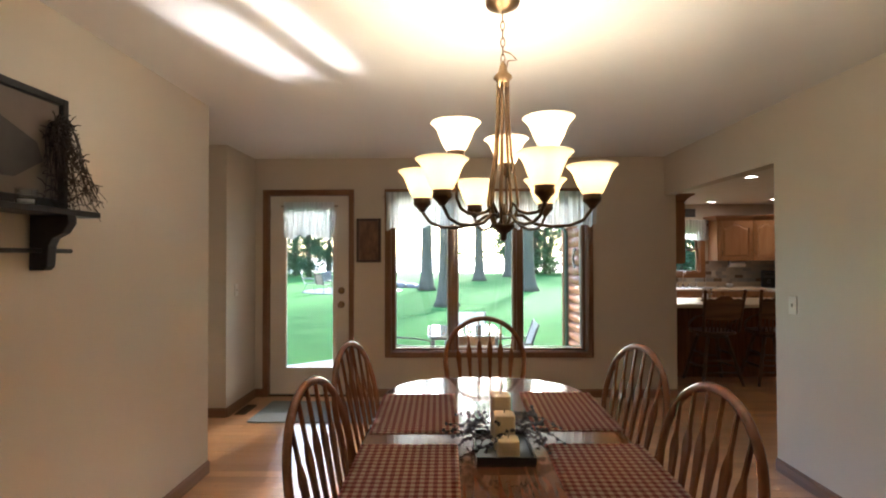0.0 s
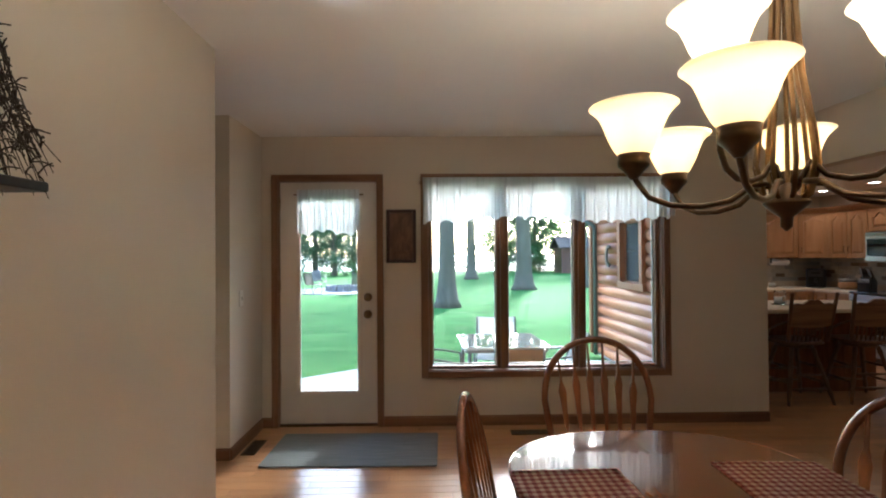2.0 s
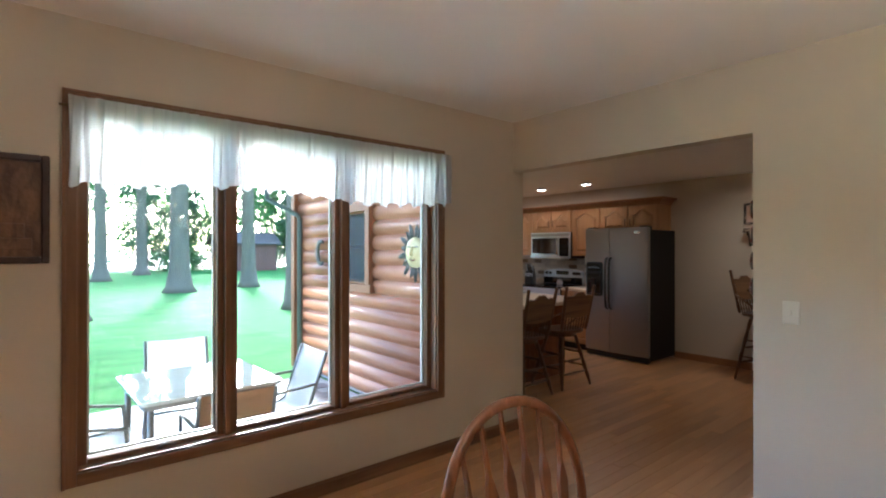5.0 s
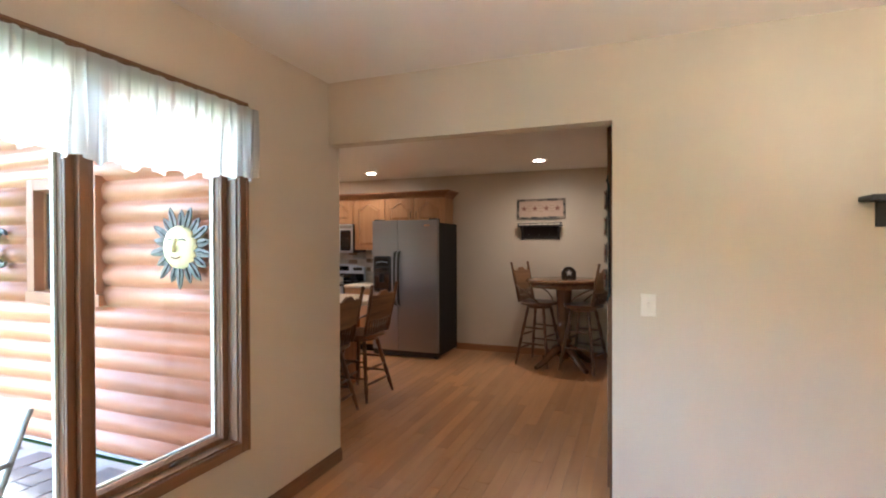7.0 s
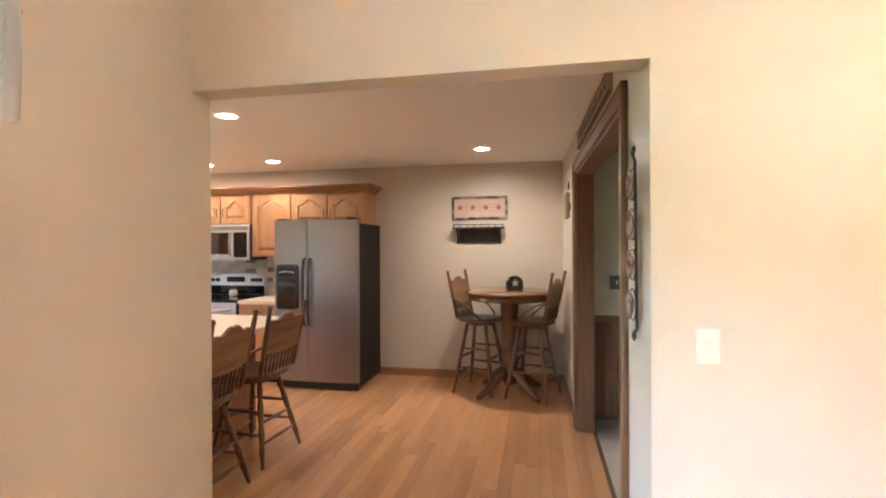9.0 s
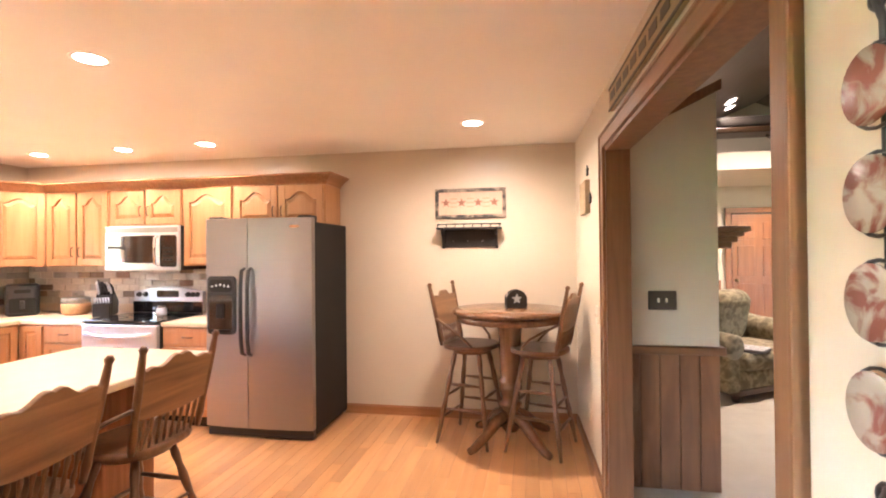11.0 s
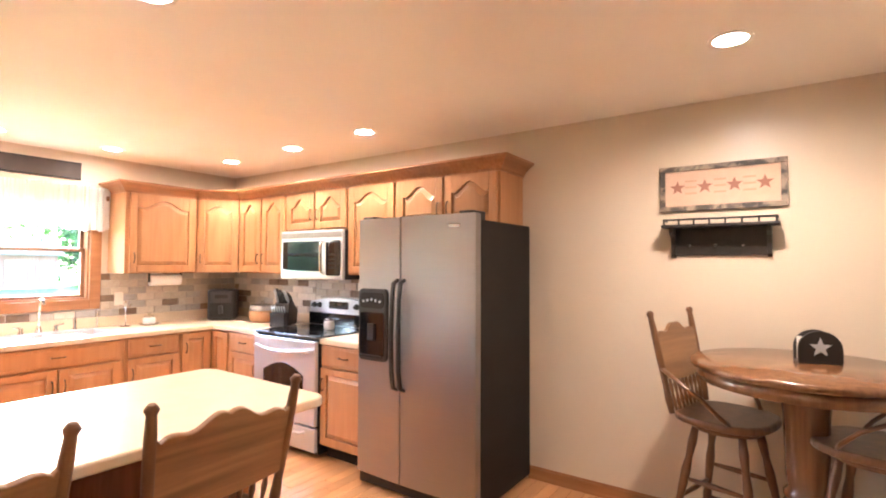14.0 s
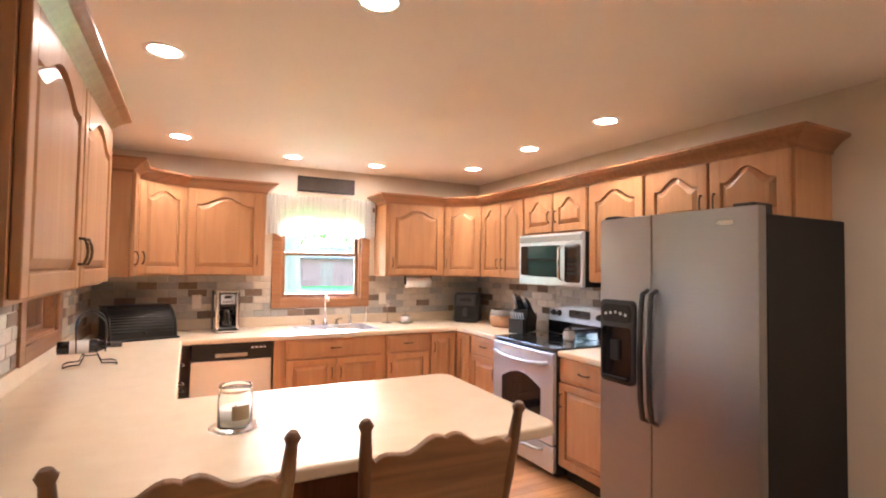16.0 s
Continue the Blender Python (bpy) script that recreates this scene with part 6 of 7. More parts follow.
# kitchen south wall pieces
SWN = lambda x, z, y=0.0: SW @ pose(x, 0, z, 0, 0, 180)
sgn = thing("wall_sign", "long weathered wooden sign with painted lettering above the opening", "sign", SWN(1.36, 2.222))
part("board", one_box(-0.68, 0.68, -0.022, 0, -0.056, 0.056, 0.004), SIGNW, sgn)
part("border", box(one_box(-0.68, 0.68, -0.026, -0.018, 0.048, 0.058, 0.002), -0.68, 0.68, -0.026, -0.018, -0.058, -0.048, 0.002), DARKSLATE, sgn)
for k in range(9):
    x = -0.58 + 0.145 * k
    part("lettering_bar", one_box(x - 0.05, x + 0.05, -0.0245, -0.0215, -0.018, 0.022), DARKSLATE, sgn)
pq = thing("wall_plaque", "square wooden plaque with black metal stars", "plaque", SWN(3.02, 1.825))
part("board", one_box(-0.145, 0.145, -0.035, 0, -0.115, 0.115, 0.005), SIGNW, pq)
for x, z in ((0.06, 0.185), (-0.21, 0.04), (0.19, -0.02)):
    part("star", slab([(x + a, z + b) for a, b in star(0.04)], 0.0, 0.012, m=XZ), BLACK, pq)
ol = thing("wall_outlet", "cream wall outlet above the baseboard", "outlet", SWN(3.0, 0.33))
part("plate", one_box(-0.037, 0.037, -0.006, 0, -0.058, 0.058, 0.003), PLASTIC, ol)
for z in (-0.022, 0.022):
    part("socket", one_box(-0.015, 0.015, -0.009, -0.005, z - 0.014, z + 0.014, 0.002), PLASTIC, ol)
# hanging plate rack beside the opening
hp = thing("plate_rack", "wrought iron rack with four round plates", "plate rack", SWN(0.135, 1.45))
part("frame_bar", tube([(0.0, -0.03, 0.33), (0.0, -0.02, 0.30), (0.0, -0.015, -0.30), (0.0, -0.03, -0.33)], 0.006, 7), BLACK, hp)
for z in (0.33, -0.33):
    part("scroll", tube([(0.025 * math.cos(a) * (1 - a / 9), -0.025, z + 0.025 * math.sin(a) * (1 - a / 9)) for a in [k * 0.5 for k in range(14)]], 0.004, 6), BLACK, hp)
for k in range(4):
    z = 0.215 - 0.143 * k
    part("plate", lathe([(0.0, 0.012), (0.030, 0.010), (0.052, 0.019), (0.052, 0.022), (0.028, 0.014), (0, 0.017)], 26, pose(0, -0.02, z, 90), close=False), mat("red_print_plate", (0.42, 0.36, 0.30), 0.25, second=(0.24, 0.09, 0.07), scale=(20, 20, 20), amount=0.12) if k == 0 else bpy.data.materials["red_print_plate"], hp)
    part("ring", tube([(0.056 * math.cos(a), -0.030, z + 0.056 * math.sin(a)) for a in [math.tau * i / 20 for i in range(21)]], 0.003, 5), BLACK, hp)

# ---- living room beyond the opening ----
LX1, LY0 = 10.5, -3.2
solid("floor_living", one_box(EX + 0.13, LX1, LY0, 3.31, -0.12, 0.004), CARPET, "pale beige carpet in the living room", "floor", kind="structure")
LW0, LW1, LWZ0, LWZ1 = -3.05, -1.90, 0.70, 2.15     # unseen living room west window, added so daylight reaches the stub wall
wall("wall_living", [(EK - 0.11, EK - 0.002, LY0 - 0.12, LW0, 0, 4.5), (EK - 0.11, EK - 0.002, LW1, SY - 0.121, 0, 4.5), (EK - 0.11, EK - 0.002, LW0, LW1, 0, LWZ0), (EK - 0.11, EK - 0.002, LW0, LW1, LWZ1, 4.5), (EK - 0.11, EK - 0.002, SY - 0.12, 3.3, CD + 0.101, 4.5), (EK, LX1, LY0 - 0.12, LY0, 0, 4.4), (LX1, LX1 + 0.12, LY0, 3.31, 0, 4.4), (KE + 0.13, LX1, 3.31, 3.43, 0, 4.4), (EK, KE + 0.13, 3.18, 3.24, CK + 0.18, 4.4)], "beige upper walls of the living room")
small_window("window_4", "unseen wooden sash window added for daylight at the end of the living room", LW1 - LW0, LWZ1 - LWZ0, at(EK, (LW0 + LW1) / 2, LWZ0, 90))
RY, RZ, SLOPE = 0.24, 3.85, 0.42      # ridge of the vault
YZX = Matrix(((0, 0, 1, 0), (1, 0, 0, 0), (0, 1, 0, 0), (0, 0, 0, 1)))
roofz = lambda y: RZ - SLOPE * abs(y - RY)
solid("ceiling_living", slab([(3.45, roofz(3.45)), (RY, RZ), (LY0, roofz(LY0)), (LY0, roofz(LY0) + 0.1), (RY, RZ + 0.12), (3.45, roofz(3.45) + 0.1)], EK - 0.1, LX1 + 0.12, m=YZX), DARKWOOD, "dark wooden vaulted living room ceiling", "ceiling", kind="structure")
# stub wall with wainscot and sloping cap
stub = thing("wall_stub", "short wall end with knotty pine wainscot and sloping wooden cap", "wall", at(4.88, 0, 0), kind="structure")
SY0, SY1 = 2.765, 3.335
part("plaster", slab([(SY0, 0.87), (SY1, 0.87), (SY1, 2.13), (SY0, 2.40)], 0.0, 0.14, m=Matrix(((0, 0, 1, 0), (1, 0, 0, 0), (0, 1, 0, 0), (0, 0, 0, 1)))), WALL, stub)
part("sloping_cap", slab([(SY0 - 0.02, 2.41), (SY1, 2.13), (SY1, 2.19), (SY0 - 0.02, 2.47)], -0.03, 0.17, m=Matrix(((0, 0, 1, 0), (1, 0, 0, 0), (0, 1, 0, 0), (0, 0, 0, 1)))), TRIM, stub)
part("chair_rail", one_box(-0.035, 0.16, SY0 - 0.03, SY1, 0.82, 0.87, 0.008), TRIMY, stub)
for k in range(5):
    part("plank", one_box(-0.014, 0.0, SY0 + 0.114 * k + 0.002, SY0 + 0.114 * (k + 1) - 0.002, 0.0, 0.82, 0.004), PINE, stub)
part("core", one_box(0.0, 0.14, SY0, SY1, 0, 0.82), PINE, stub)
switch("light_switch", "dark bronze double switch plate on the stub wall", at(4.88, 3.085, 1.147, -90), 2, DARKSLATE)
# loft edge and far wall
solid("loft_fascia", one_box(8.6, 10.5, LY0, 3.3, 2.49, 2.71), WALL, "cream painted loft edge over the far end", "loft", kind="structure")
bench = thing("log_bench", "dark rustic log bench standing on the loft", "bench", at(9.2, 0.75, 2.71))
part("seat", slab(rounded(-0.2, 0.2, -0.75, 0.75, 0.06, 4), 0.34, 0.42, 0.02), DARKWOOD, bench)
part("cushion", slab(rounded(-0.18, 0.18, -0.7, 0.6, 0.1, 4), 0.42, 0.58, 0.06, seg=3), DARKSLATE, bench)
for y in (-0.65, 0.65):
    for x in (-0.15, 0.15):
        part("leg", tube([(x, y, 0), (x, y * 0.95, 0.35)], 0.035, 8), DARKWOOD, bench)
part("end_post", tube([(0, -0.74, 0), (0, -0.74, 0.62)], 0.04, 8), DARKWOOD, bench)
part("brace", tube([(0, -0.6, 0.05), (0, -0.1, 0.33)], 0.022, 7), DARKWOOD, bench)


def panel_door(name, label, m, open_gap=False):
    d = thing(name, label, "door", m, kind="structure")
    b = one_box(-0.40, 0.40, -0.02, 0.02, 0.0, 2.03)
    lf = part("leaf", b, REDDOOR, d)
    for x in (-0.19, 0.19):
        for z0, z1 in ((0.22, 0.90), (1.02, 1.52), (1.62, 1.90)):
            part("panel", one_box(x - 0.13, x + 0.13, -0.030, -0.018, z0, z1, 0.01), REDDOOR, lf)
    part("knob", lathe([(0.025, 0), (0.012, 0.01), (0.012, 0.03), (0.028, 0.045), (0.01, 0.06)], 14, pose(-0.34, -0.02, 0.95, 90)), BRASS, d)
    for q in ((-0.50, -0.41, 0, 2.05), (0.41, 0.50, 0, 2.05), (-0.50, 0.50, 2.05, 2.14)):
        part("casing", one_box(q[0], q[1], -0.03, 0.0, q[2], q[3], 0.005), REDDOOR, d)


panel_door("door_2", "red brown six panel wooden door standing shut", at(LX1 - 0.025, 0.24, 0, -90))
# slanting wall with a doorway and a grey-blue door standing open inside
SL = at(LX1, -0.55, 0, -135)
bm = one_box(0.0, 0.24, -0.06, 0.06, 0, 4.4)
box(bm, 0.24, 1.08, -0.06, 0.06, 2.07, 4.4)
box(bm, 1.08, 3.0, -0.06, 0.06, 0, 4.4)
solid("wall_living_slant", bm, WALL, "beige slanting wall with a doorway", "wall", m=SL, kind="structure")
d3 = thing("door_3", "grey-blue door standing open in a wooden frame", "door", SL, kind="structure")
for q in ((0.15, 0.24, 0, 2.07), (1.08, 1.17, 0, 2.07), (0.15, 1.17, 2.07, 2.16)):
    part("casing", one_box(q[0], q[1], 0.061, 0.085, q[2], q[3], 0.005), REDDOOR, d3)
part("leaf", one_box(0.26, 0.86, -0.115, -0.075, 0.01, 2.05, 0.003), mat("grey_blue_paint", (0.20, 0.23, 0.24), 0.4, second=(0.23, 0.26, 0.27), scale=(3, 3, 3)), d3)
part("knob", lathe([(0.025, 0), (0.012, 0.01), (0.012, 0.03), (0.028, 0.045), (0.01, 0.06)], 14, pose(0.31, -0.076, 0.95, -90)), BRASS, d3)
solid("wainscot", one_box(0.01, 0.148, 0.061, 0.08, 0, 0.95, 0.004), PINE, "knotty pine wainscot beside the doorway", "wainscot", m=SL, kind="structure")
b = bmesh.new()
for k in range(40):
    y0 = LY0 + 0.16 * k
    if -0.42 < y0 < 0.76 or y0 < -0.68:
        continue
    box(b, LX1 - 0.02, LX1 - 0.001, y0 + 0.003, y0 + 0.157, 0, 0.95, 0.004)
solid("wainscot", b, PINE, "knotty pine wainscot boards along the far wall", "wainscot", kind="structure")
mantel = thing("mantel_shelf", "dark wooden mantel shelf with a stepped crown edge", "shelf", at(5.03, 0, 0))
for y0, z0, z1, d in ((2.52, 1.565, 1.60, 0.30), (2.555, 1.535, 1.565, 0.27), (2.595, 1.50, 1.535, 0.24), (2.63, 1.46, 1.50, 0.20)):
    part("shelf" if z1 == 1.60 else "moulding", one_box(0.0, d, y0, 3.2, z0, z1, 0.008), TRIMY, mantel)
part("breast", one_box(0.0, 0.18, 2.80, 3.2, 0.004, 1.46), TRIM, mantel)
lg = new("living_can_light", bpy.data.lights.new("living_can_light", "SPOT"))
lg.data.spot_size, lg.data.spot_blend = radians(155), 0.5
lg.data.energy, lg.data.color, lg.data.shadow_soft_size = LIVING * 1.5, (1.0, 0.82, 0.6), 0.08
lg.location = (9.5, 0.2, 2.40)
lv = thing("recessed_lamp", "lit round recessed lamp under the loft", "ceiling lamp", at(9.5, 0.2, 2.49))
part("trim_ring", lathe([(0.062, -0.001), (0.09, -0.001), (0.088, -0.007), (0.064, -0.006)], 26, close=False), CANTRIM, lv)
part("lens", lathe([(0.063, -0.002), (0.0, -0.005)], 26, close=False), CANLENS, lv)
for x, y in ((7.27, 1.11), (8.83, 1.23), (9.5, 1.0)):
    tl = thing("recessed_lamp", "lit round lamp set in the sloping dark ceiling", "ceiling lamp", pose(x, y, roofz(y) - 0.004, -math.degrees(math.atan(SLOPE)), 0, 0), "lamps in the living room ceiling")
    part("trim_ring", lathe([(0.062, -0.001), (0.09, -0.001), (0.088, -0.008), (0.064, -0.006)], 26, close=False), CANTRIM, tl)
    part("lens", lathe([(0.063, -0.002), (0.0, -0.005)], 26, close=False), CANLENS, tl)
for x, y in ((7.27, 1.11),):
    ll = new("living_ceiling_light", bpy.data.lights.new("living_ceiling_light", "SPOT"))
    ll.data.spot_size, ll.data.spot_blend = radians(140), 0.6
    ll.data.energy, ll.data.color, ll.data.shadow_soft_size, ll.location = LIVING * 5, (1.0, 0.84, 0.64), 0.08, (x, y, roofz(y) - 0.05)

SO = thing("sofa", "floral beige upholstered loveseat with rolled arms", "sofa", at(7.47, 1.71, 0, 33))
part("base", slab(rounded(-0.46, 0.50, -0.62, 0.62, 0.08, 4), 0.09, 0.29, 0.03, seg=3), FLORAL, SO)
part("skirt", slab(rounded(-0.47, 0.51, -0.63, 0.63, 0.08, 4), 0.06, 0.12, 0.01), DARKWOOD, SO)
for y in (-0.265, 0.265):
    part("seat_cushion", slab(rounded(-0.50, 0.26, y - 0.26, y + 0.26, 0.09, 4), 0.28, 0.45, 0.07, seg=4), FLORAL, SO)
    part("back_cushion", slab(rounded(-0.30, 0.30, -0.26, 0.26, 0.16, 5), -0.12, 0.12, 0.10, seg=4, m=pose(0.30, y, 0.70, 0, 78, 0)), FLORAL, SO)
part("back", slab(rounded(0.36, 0.56, -0.66, 0.66, 0.09, 4), 0.20, 0.92, 0.08, seg=4), FLORAL, SO)
for y in (-0.64, 0.64):
    part("arm", tube([(-0.49, y, 0.53), (-0.47, y, 0.53), (-0.2, y, 0.54), (0.2, y, 0.56), (0.45, y, 0.60)], 0.12, 18, taper=[0.09, 0.12, 0.125, 0.125, 0.12]), FLORAL, SO)
    part("arm_panel", slab(rounded(-0.47, 0.45, y - 0.085, y + 0.085, 0.05, 4), 0.10, 0.53, 0.02, seg=2), FLORAL, SO)
for x, y in ((-0.42, -0.58), (0.45, -0.58), (-0.42, 0.58), (0.45, 0.58)):
    part("foot", lathe([(0.03, 0), (0.045, 0.04), (0.04, 0.07)], 12, at(x, y, 0)), DARKWOOD, SO)
th = thing("throw_blanket", "dark striped throw draped on the loveseat", "blanket", at(7.47, 1.71, 0, 33) @ at(-0.26, 0.30, 0.452, 20))
part("blanket", slab(rounded(-0.25, 0.12, -0.15, 0.15, 0.05, 4), 0, 0.03, 0.012), DARKSLATE, th)
for k in range(4):
    part("stripe", one_box(-0.24, 0.11, -0.12 + 0.07 * k, -0.10 + 0.07 * k, 0.0302, 0.033, 0.001), PAPER, th)
CT = at(6.37, 1.10, 0.004, 33)
ct = thing("coffee_table", "dark brown wooden coffee table with a carved lower shelf", "table", CT)
part("tabletop", slab(rounded(-0.35, 0.35, -0.62, 0.62, 0.04, 4), 0.42, 0.46, 0.014, seg=3), wood("coffee_table_top", (0.10, 0.045, 0.02), (0.17, 0.08, 0.035), "y", 0.2, coat=0.3), ct)
part("apron", slab(rounded(-0.31, 0.31, -0.58, 0.58, 0.02, 3), 0.34, 0.42), TRIMY, ct)
part("lower_shelf", slab(rounded(-0.33, 0.33, -0.60, 0.60, 0.08, 4), 0.12, 0.16, 0.012, seg=3), DARKWOOD, ct)
for x in (-0.28, 0.28):
    for y in (-0.54, 0.54):
        part("leg", lathe([(0.03, 0), (0.055, 0.03), (0.06, 0.06), (0.04, 0.11), (0.048, 0.2), (0.03, 0.26), (0.04, 0.36)], 14, at(x, y, 0)), TRIM, ct)
solid("table_doily", slab([((0.16 if k % 2 else 0.145) * math.cos(math.tau * k / 40), (0.16 if k % 2 else 0.145) * math.sin(math.tau * k / 40)) for k in range(40)], 0, 0.002), PAPER, "white lace doily on the coffee table", "doily", m=CT @ at(0.05, 0.15, 0.4602))


# ---- outdoors ----
solid("ground", slab([(-400, -400), (400, -400), (400, 55), (-400, 55)], GZ - 0.3, GZ - 0.06), GRASS, "mown green lawn round the house", "lawn", kind="structure")
solid("water", slab([(-900, 55), (900, 55), (900, 1500), (-900, 1500)], GZ - 0.5, GZ - 0.12), WATER, "pale bright lake beyond the lawn", "water", kind="structure")
solid("patio", slab([(-3.6, N2), (2.2, N2), (2.2, 8.6), (1.0, 8.6), (-0.4, 8.45), (-1.6, 8.2), (-2.4, 7.6), (-3.2, 6.6), (-3.6, 5.6)], GZ - 0.08, GZ, 0.01), CONCRETE, "pale concrete patio outside the door", "patio", kind="structure")
pv = bpy.data.objects["patio"]
pm = mesh_of(slab(rounded(-0.195, 0.195, -0.095, 0.095, 0.01, 2), 0.001, 0.012, 0.003), "paver", SLATE)
for i in range(8):
    for j in range(16):
        x, y = -0.7 + 0.4 * i + (0.2 if j % 2 else 0), 5.40 + 0.2 * j
        if x < 1.95:
            o = new("paver", pm)
            o.parent = pv
            o.location = (x, y, GZ)

# log wall of the kitchen wing
lw = thing("wall_log_siding", "orange brown stained log siding of the kitchen wing", "wall", kind="structure")
PITCH = 0.164


def log_mesh(l):
    bm = bmesh.new()
    n = 9
    prof = [(0.0, 0.0)] + [(-0.047 * math.sin(math.pi * k / n) ** 0.58, PITCH * (0.02 + 0.96 * k / n)) for k in range(n + 1)] + [(0.0, PITCH)]
    prof = [prof[0]] + prof[1:-1] + [prof[-1]]
    a = [bm.verts.new((x, 0, z)) for x, z in prof]
    b = [bm.verts.new((x, l, z)) for x, z in prof]
    for k in range(len(prof) - 1):
        f = bm.faces.new((a[k], a[k + 1], b[k + 1], b[k]))
        f.smooth = True
    bm.faces.new(a[::-1])
    bm.faces.new(b)
    bmesh.ops.recalc_face_normals(bm, faces=bm.faces)
    return mesh_of(bm, "log", LOG)


LFX = EX - 0.022
full, lo, hi = log_mesh(KN + 0.15 - N2 - 0.01), log_mesh(KW0 - 0.08 - N2 - 0.01), log_mesh(KN + 0.15 - KW1 - 0.08)
for k in range(17):
    z = GZ + 0.02 + PITCH * k
    if KWZ0 - 0.1 < z + PITCH * 0.6 and z + PITCH * 0.4 < KWZ1 + 0.1:
        for me, y in ((lo, N2 + 0.01), (hi, KW1 + 0.08)):
            o = new("log", me)
            o.parent, o.location = lw, (LFX, y, z)
    else:
        o = new("log", full)
        o.parent, o.location = lw, (LFX, N2 + 0.01, z)
part("corner_post", one_box(LFX - 0.10, LFX + 0.06, KN + 0.13, KN + 0.24, GZ, 2.6, 0.01), LOGV, lw)
part("foundation", one_box(LFX - 0.02, LFX + 0.02, N2, KN + 0.15, GZ, GZ + 0.02), CONCRETE, lw)
wt = thing("trim_log_window", "brown wooden outside casing of the log wall window", "trim", at(LFX - 0.08, 0, 0), kind="structure")
for q in ((KW0 - 0.09, KW0, KWZ0 + 0.002, KWZ1 + 0.09), (KW1, KW1 + 0.09, KWZ0 + 0.002, KWZ1 + 0.09), (KW0 + 0.001, KW1 - 0.001, KWZ1, KWZ1 + 0.09), (KW0 - 0.12, KW1 + 0.12, KWZ0 - 0.09, KWZ0)):
    part("casing", one_box(-0.012, 0.085, q[0], q[1], q[2], q[3], 0.004), LOGV, wt)
part("drain_pipe", tube([(LFX - 0.07, KN + 0.0, GZ), (LFX - 0.07, KN + 0.0, 1.87), (LFX - 0.10, KN + 0.02, 1.93), (LFX - 0.40, KN + 0.35, 2.16), (LFX - 0.42, KN + 0.38, 2.62)], 0.035, 10), mat("green_grey_pipe", (0.12, 0.15, 0.13), 0.5), lw)
wall("wall_gable", [(EX - 0.02, EX + 0.1, N2, KN + 0.15, CK, 2.75), (-4, EX, N2 - 0.05, N2, CD, 2.75)], "outer upper wall under the eaves")
eave = solid("eaves", box(one_box(LFX - 0.45, EX + 0.2, N2, KN + 0.6, 2.62, 2.78), -4.0, LFX - 0.45, N2, N2 + 0.45, 2.62, 2.78), LOGV, "brown boarded eaves above the patio corner", "roof", kind="structure")
solid("roof", one_box(-4.2, 11.0, -3.6, KN + 0.7, 4.55, 4.65), LOGV, "plain roof closing the house", "roof", kind="structure")

# sun ornament and gecko on the logs
LWF = Matrix.Translation((LFX - 0.085, 0, 0)) @ pose(0, 0, 0, 0, 0, -90)
so = thing("sun_ornament", "metal sun ornament with a yellow clay disc on the log wall", "wall ornament", LWF @ pose(-6.24, 0, 1.415))
for k in range(18):
    a = math.tau * k / 18
    l = 0.30 if k % 2 else 0.27
    b = slab([(-0.016, 0.12), (0.016, 0.12), (0.036, 0.19), (0.026, l - 0.035), (0.006, l), (-0.016, l - 0.025), (-0.030, 0.19)], 0.004 + 0.010 * (k % 2), 0.014 + 0.010 * (k % 2), 0.004, m=XZ @ pose(0, 0, 0, 0, 0, math.degrees(a)))
    ry = part("ray", b, SUNGREY, so)
    part("fold", tube([Vector((math.sin(-a) * r, -0.018 - 0.010 * (k % 2), math.cos(a) * r)) for r in (0.14, 0.20, l - 0.03)], 0.007, 6), SUNGREY, ry)
part("disc", lathe([(0.155, 0.01), (0.15, 0.03), (0.11, 0.05), (0.05, 0.06), (0.0, 0.062)], 30, pose(0, 0, 0, 90), close=False), SUNGOLD, so)
part("ridge", tube([(0.0, -0.055, 0.06), (0.0, -0.082, 0.0), (0.0, -0.07, -0.03)], 0.014, 8), SUNGOLD, so)
for s in (-1, 1):
    part("groove", tube([(s * 0.03, -0.06, 0.05), (s * 0.06, -0.058, 0.058), (s * 0.09, -0.052, 0.048)], 0.005, 6), SUNGREY, so)
part("groove", tube([(-0.045, -0.056, -0.065), (0, -0.06, -0.08), (0.045, -0.056, -0.065)], 0.006, 6), RUST, so)
solid("moon_ornament", slab([(0.13 * math.cos(a), 0.17 * math.sin(a)) for a in [radians(60 + 24 * k) for k in range(11)]] + [(0.03 + 0.09 * math.cos(a), 0.125 * math.sin(a)) for a in [radians(300 - 24 * k) for k in range(11)]], 0.0, 0.03, 0.006, m=XZ), SUNGREY, "grey metal crescent ornament on the log wall", "wall ornament", m=LWF @ pose(-8.30, 0, 1.41))


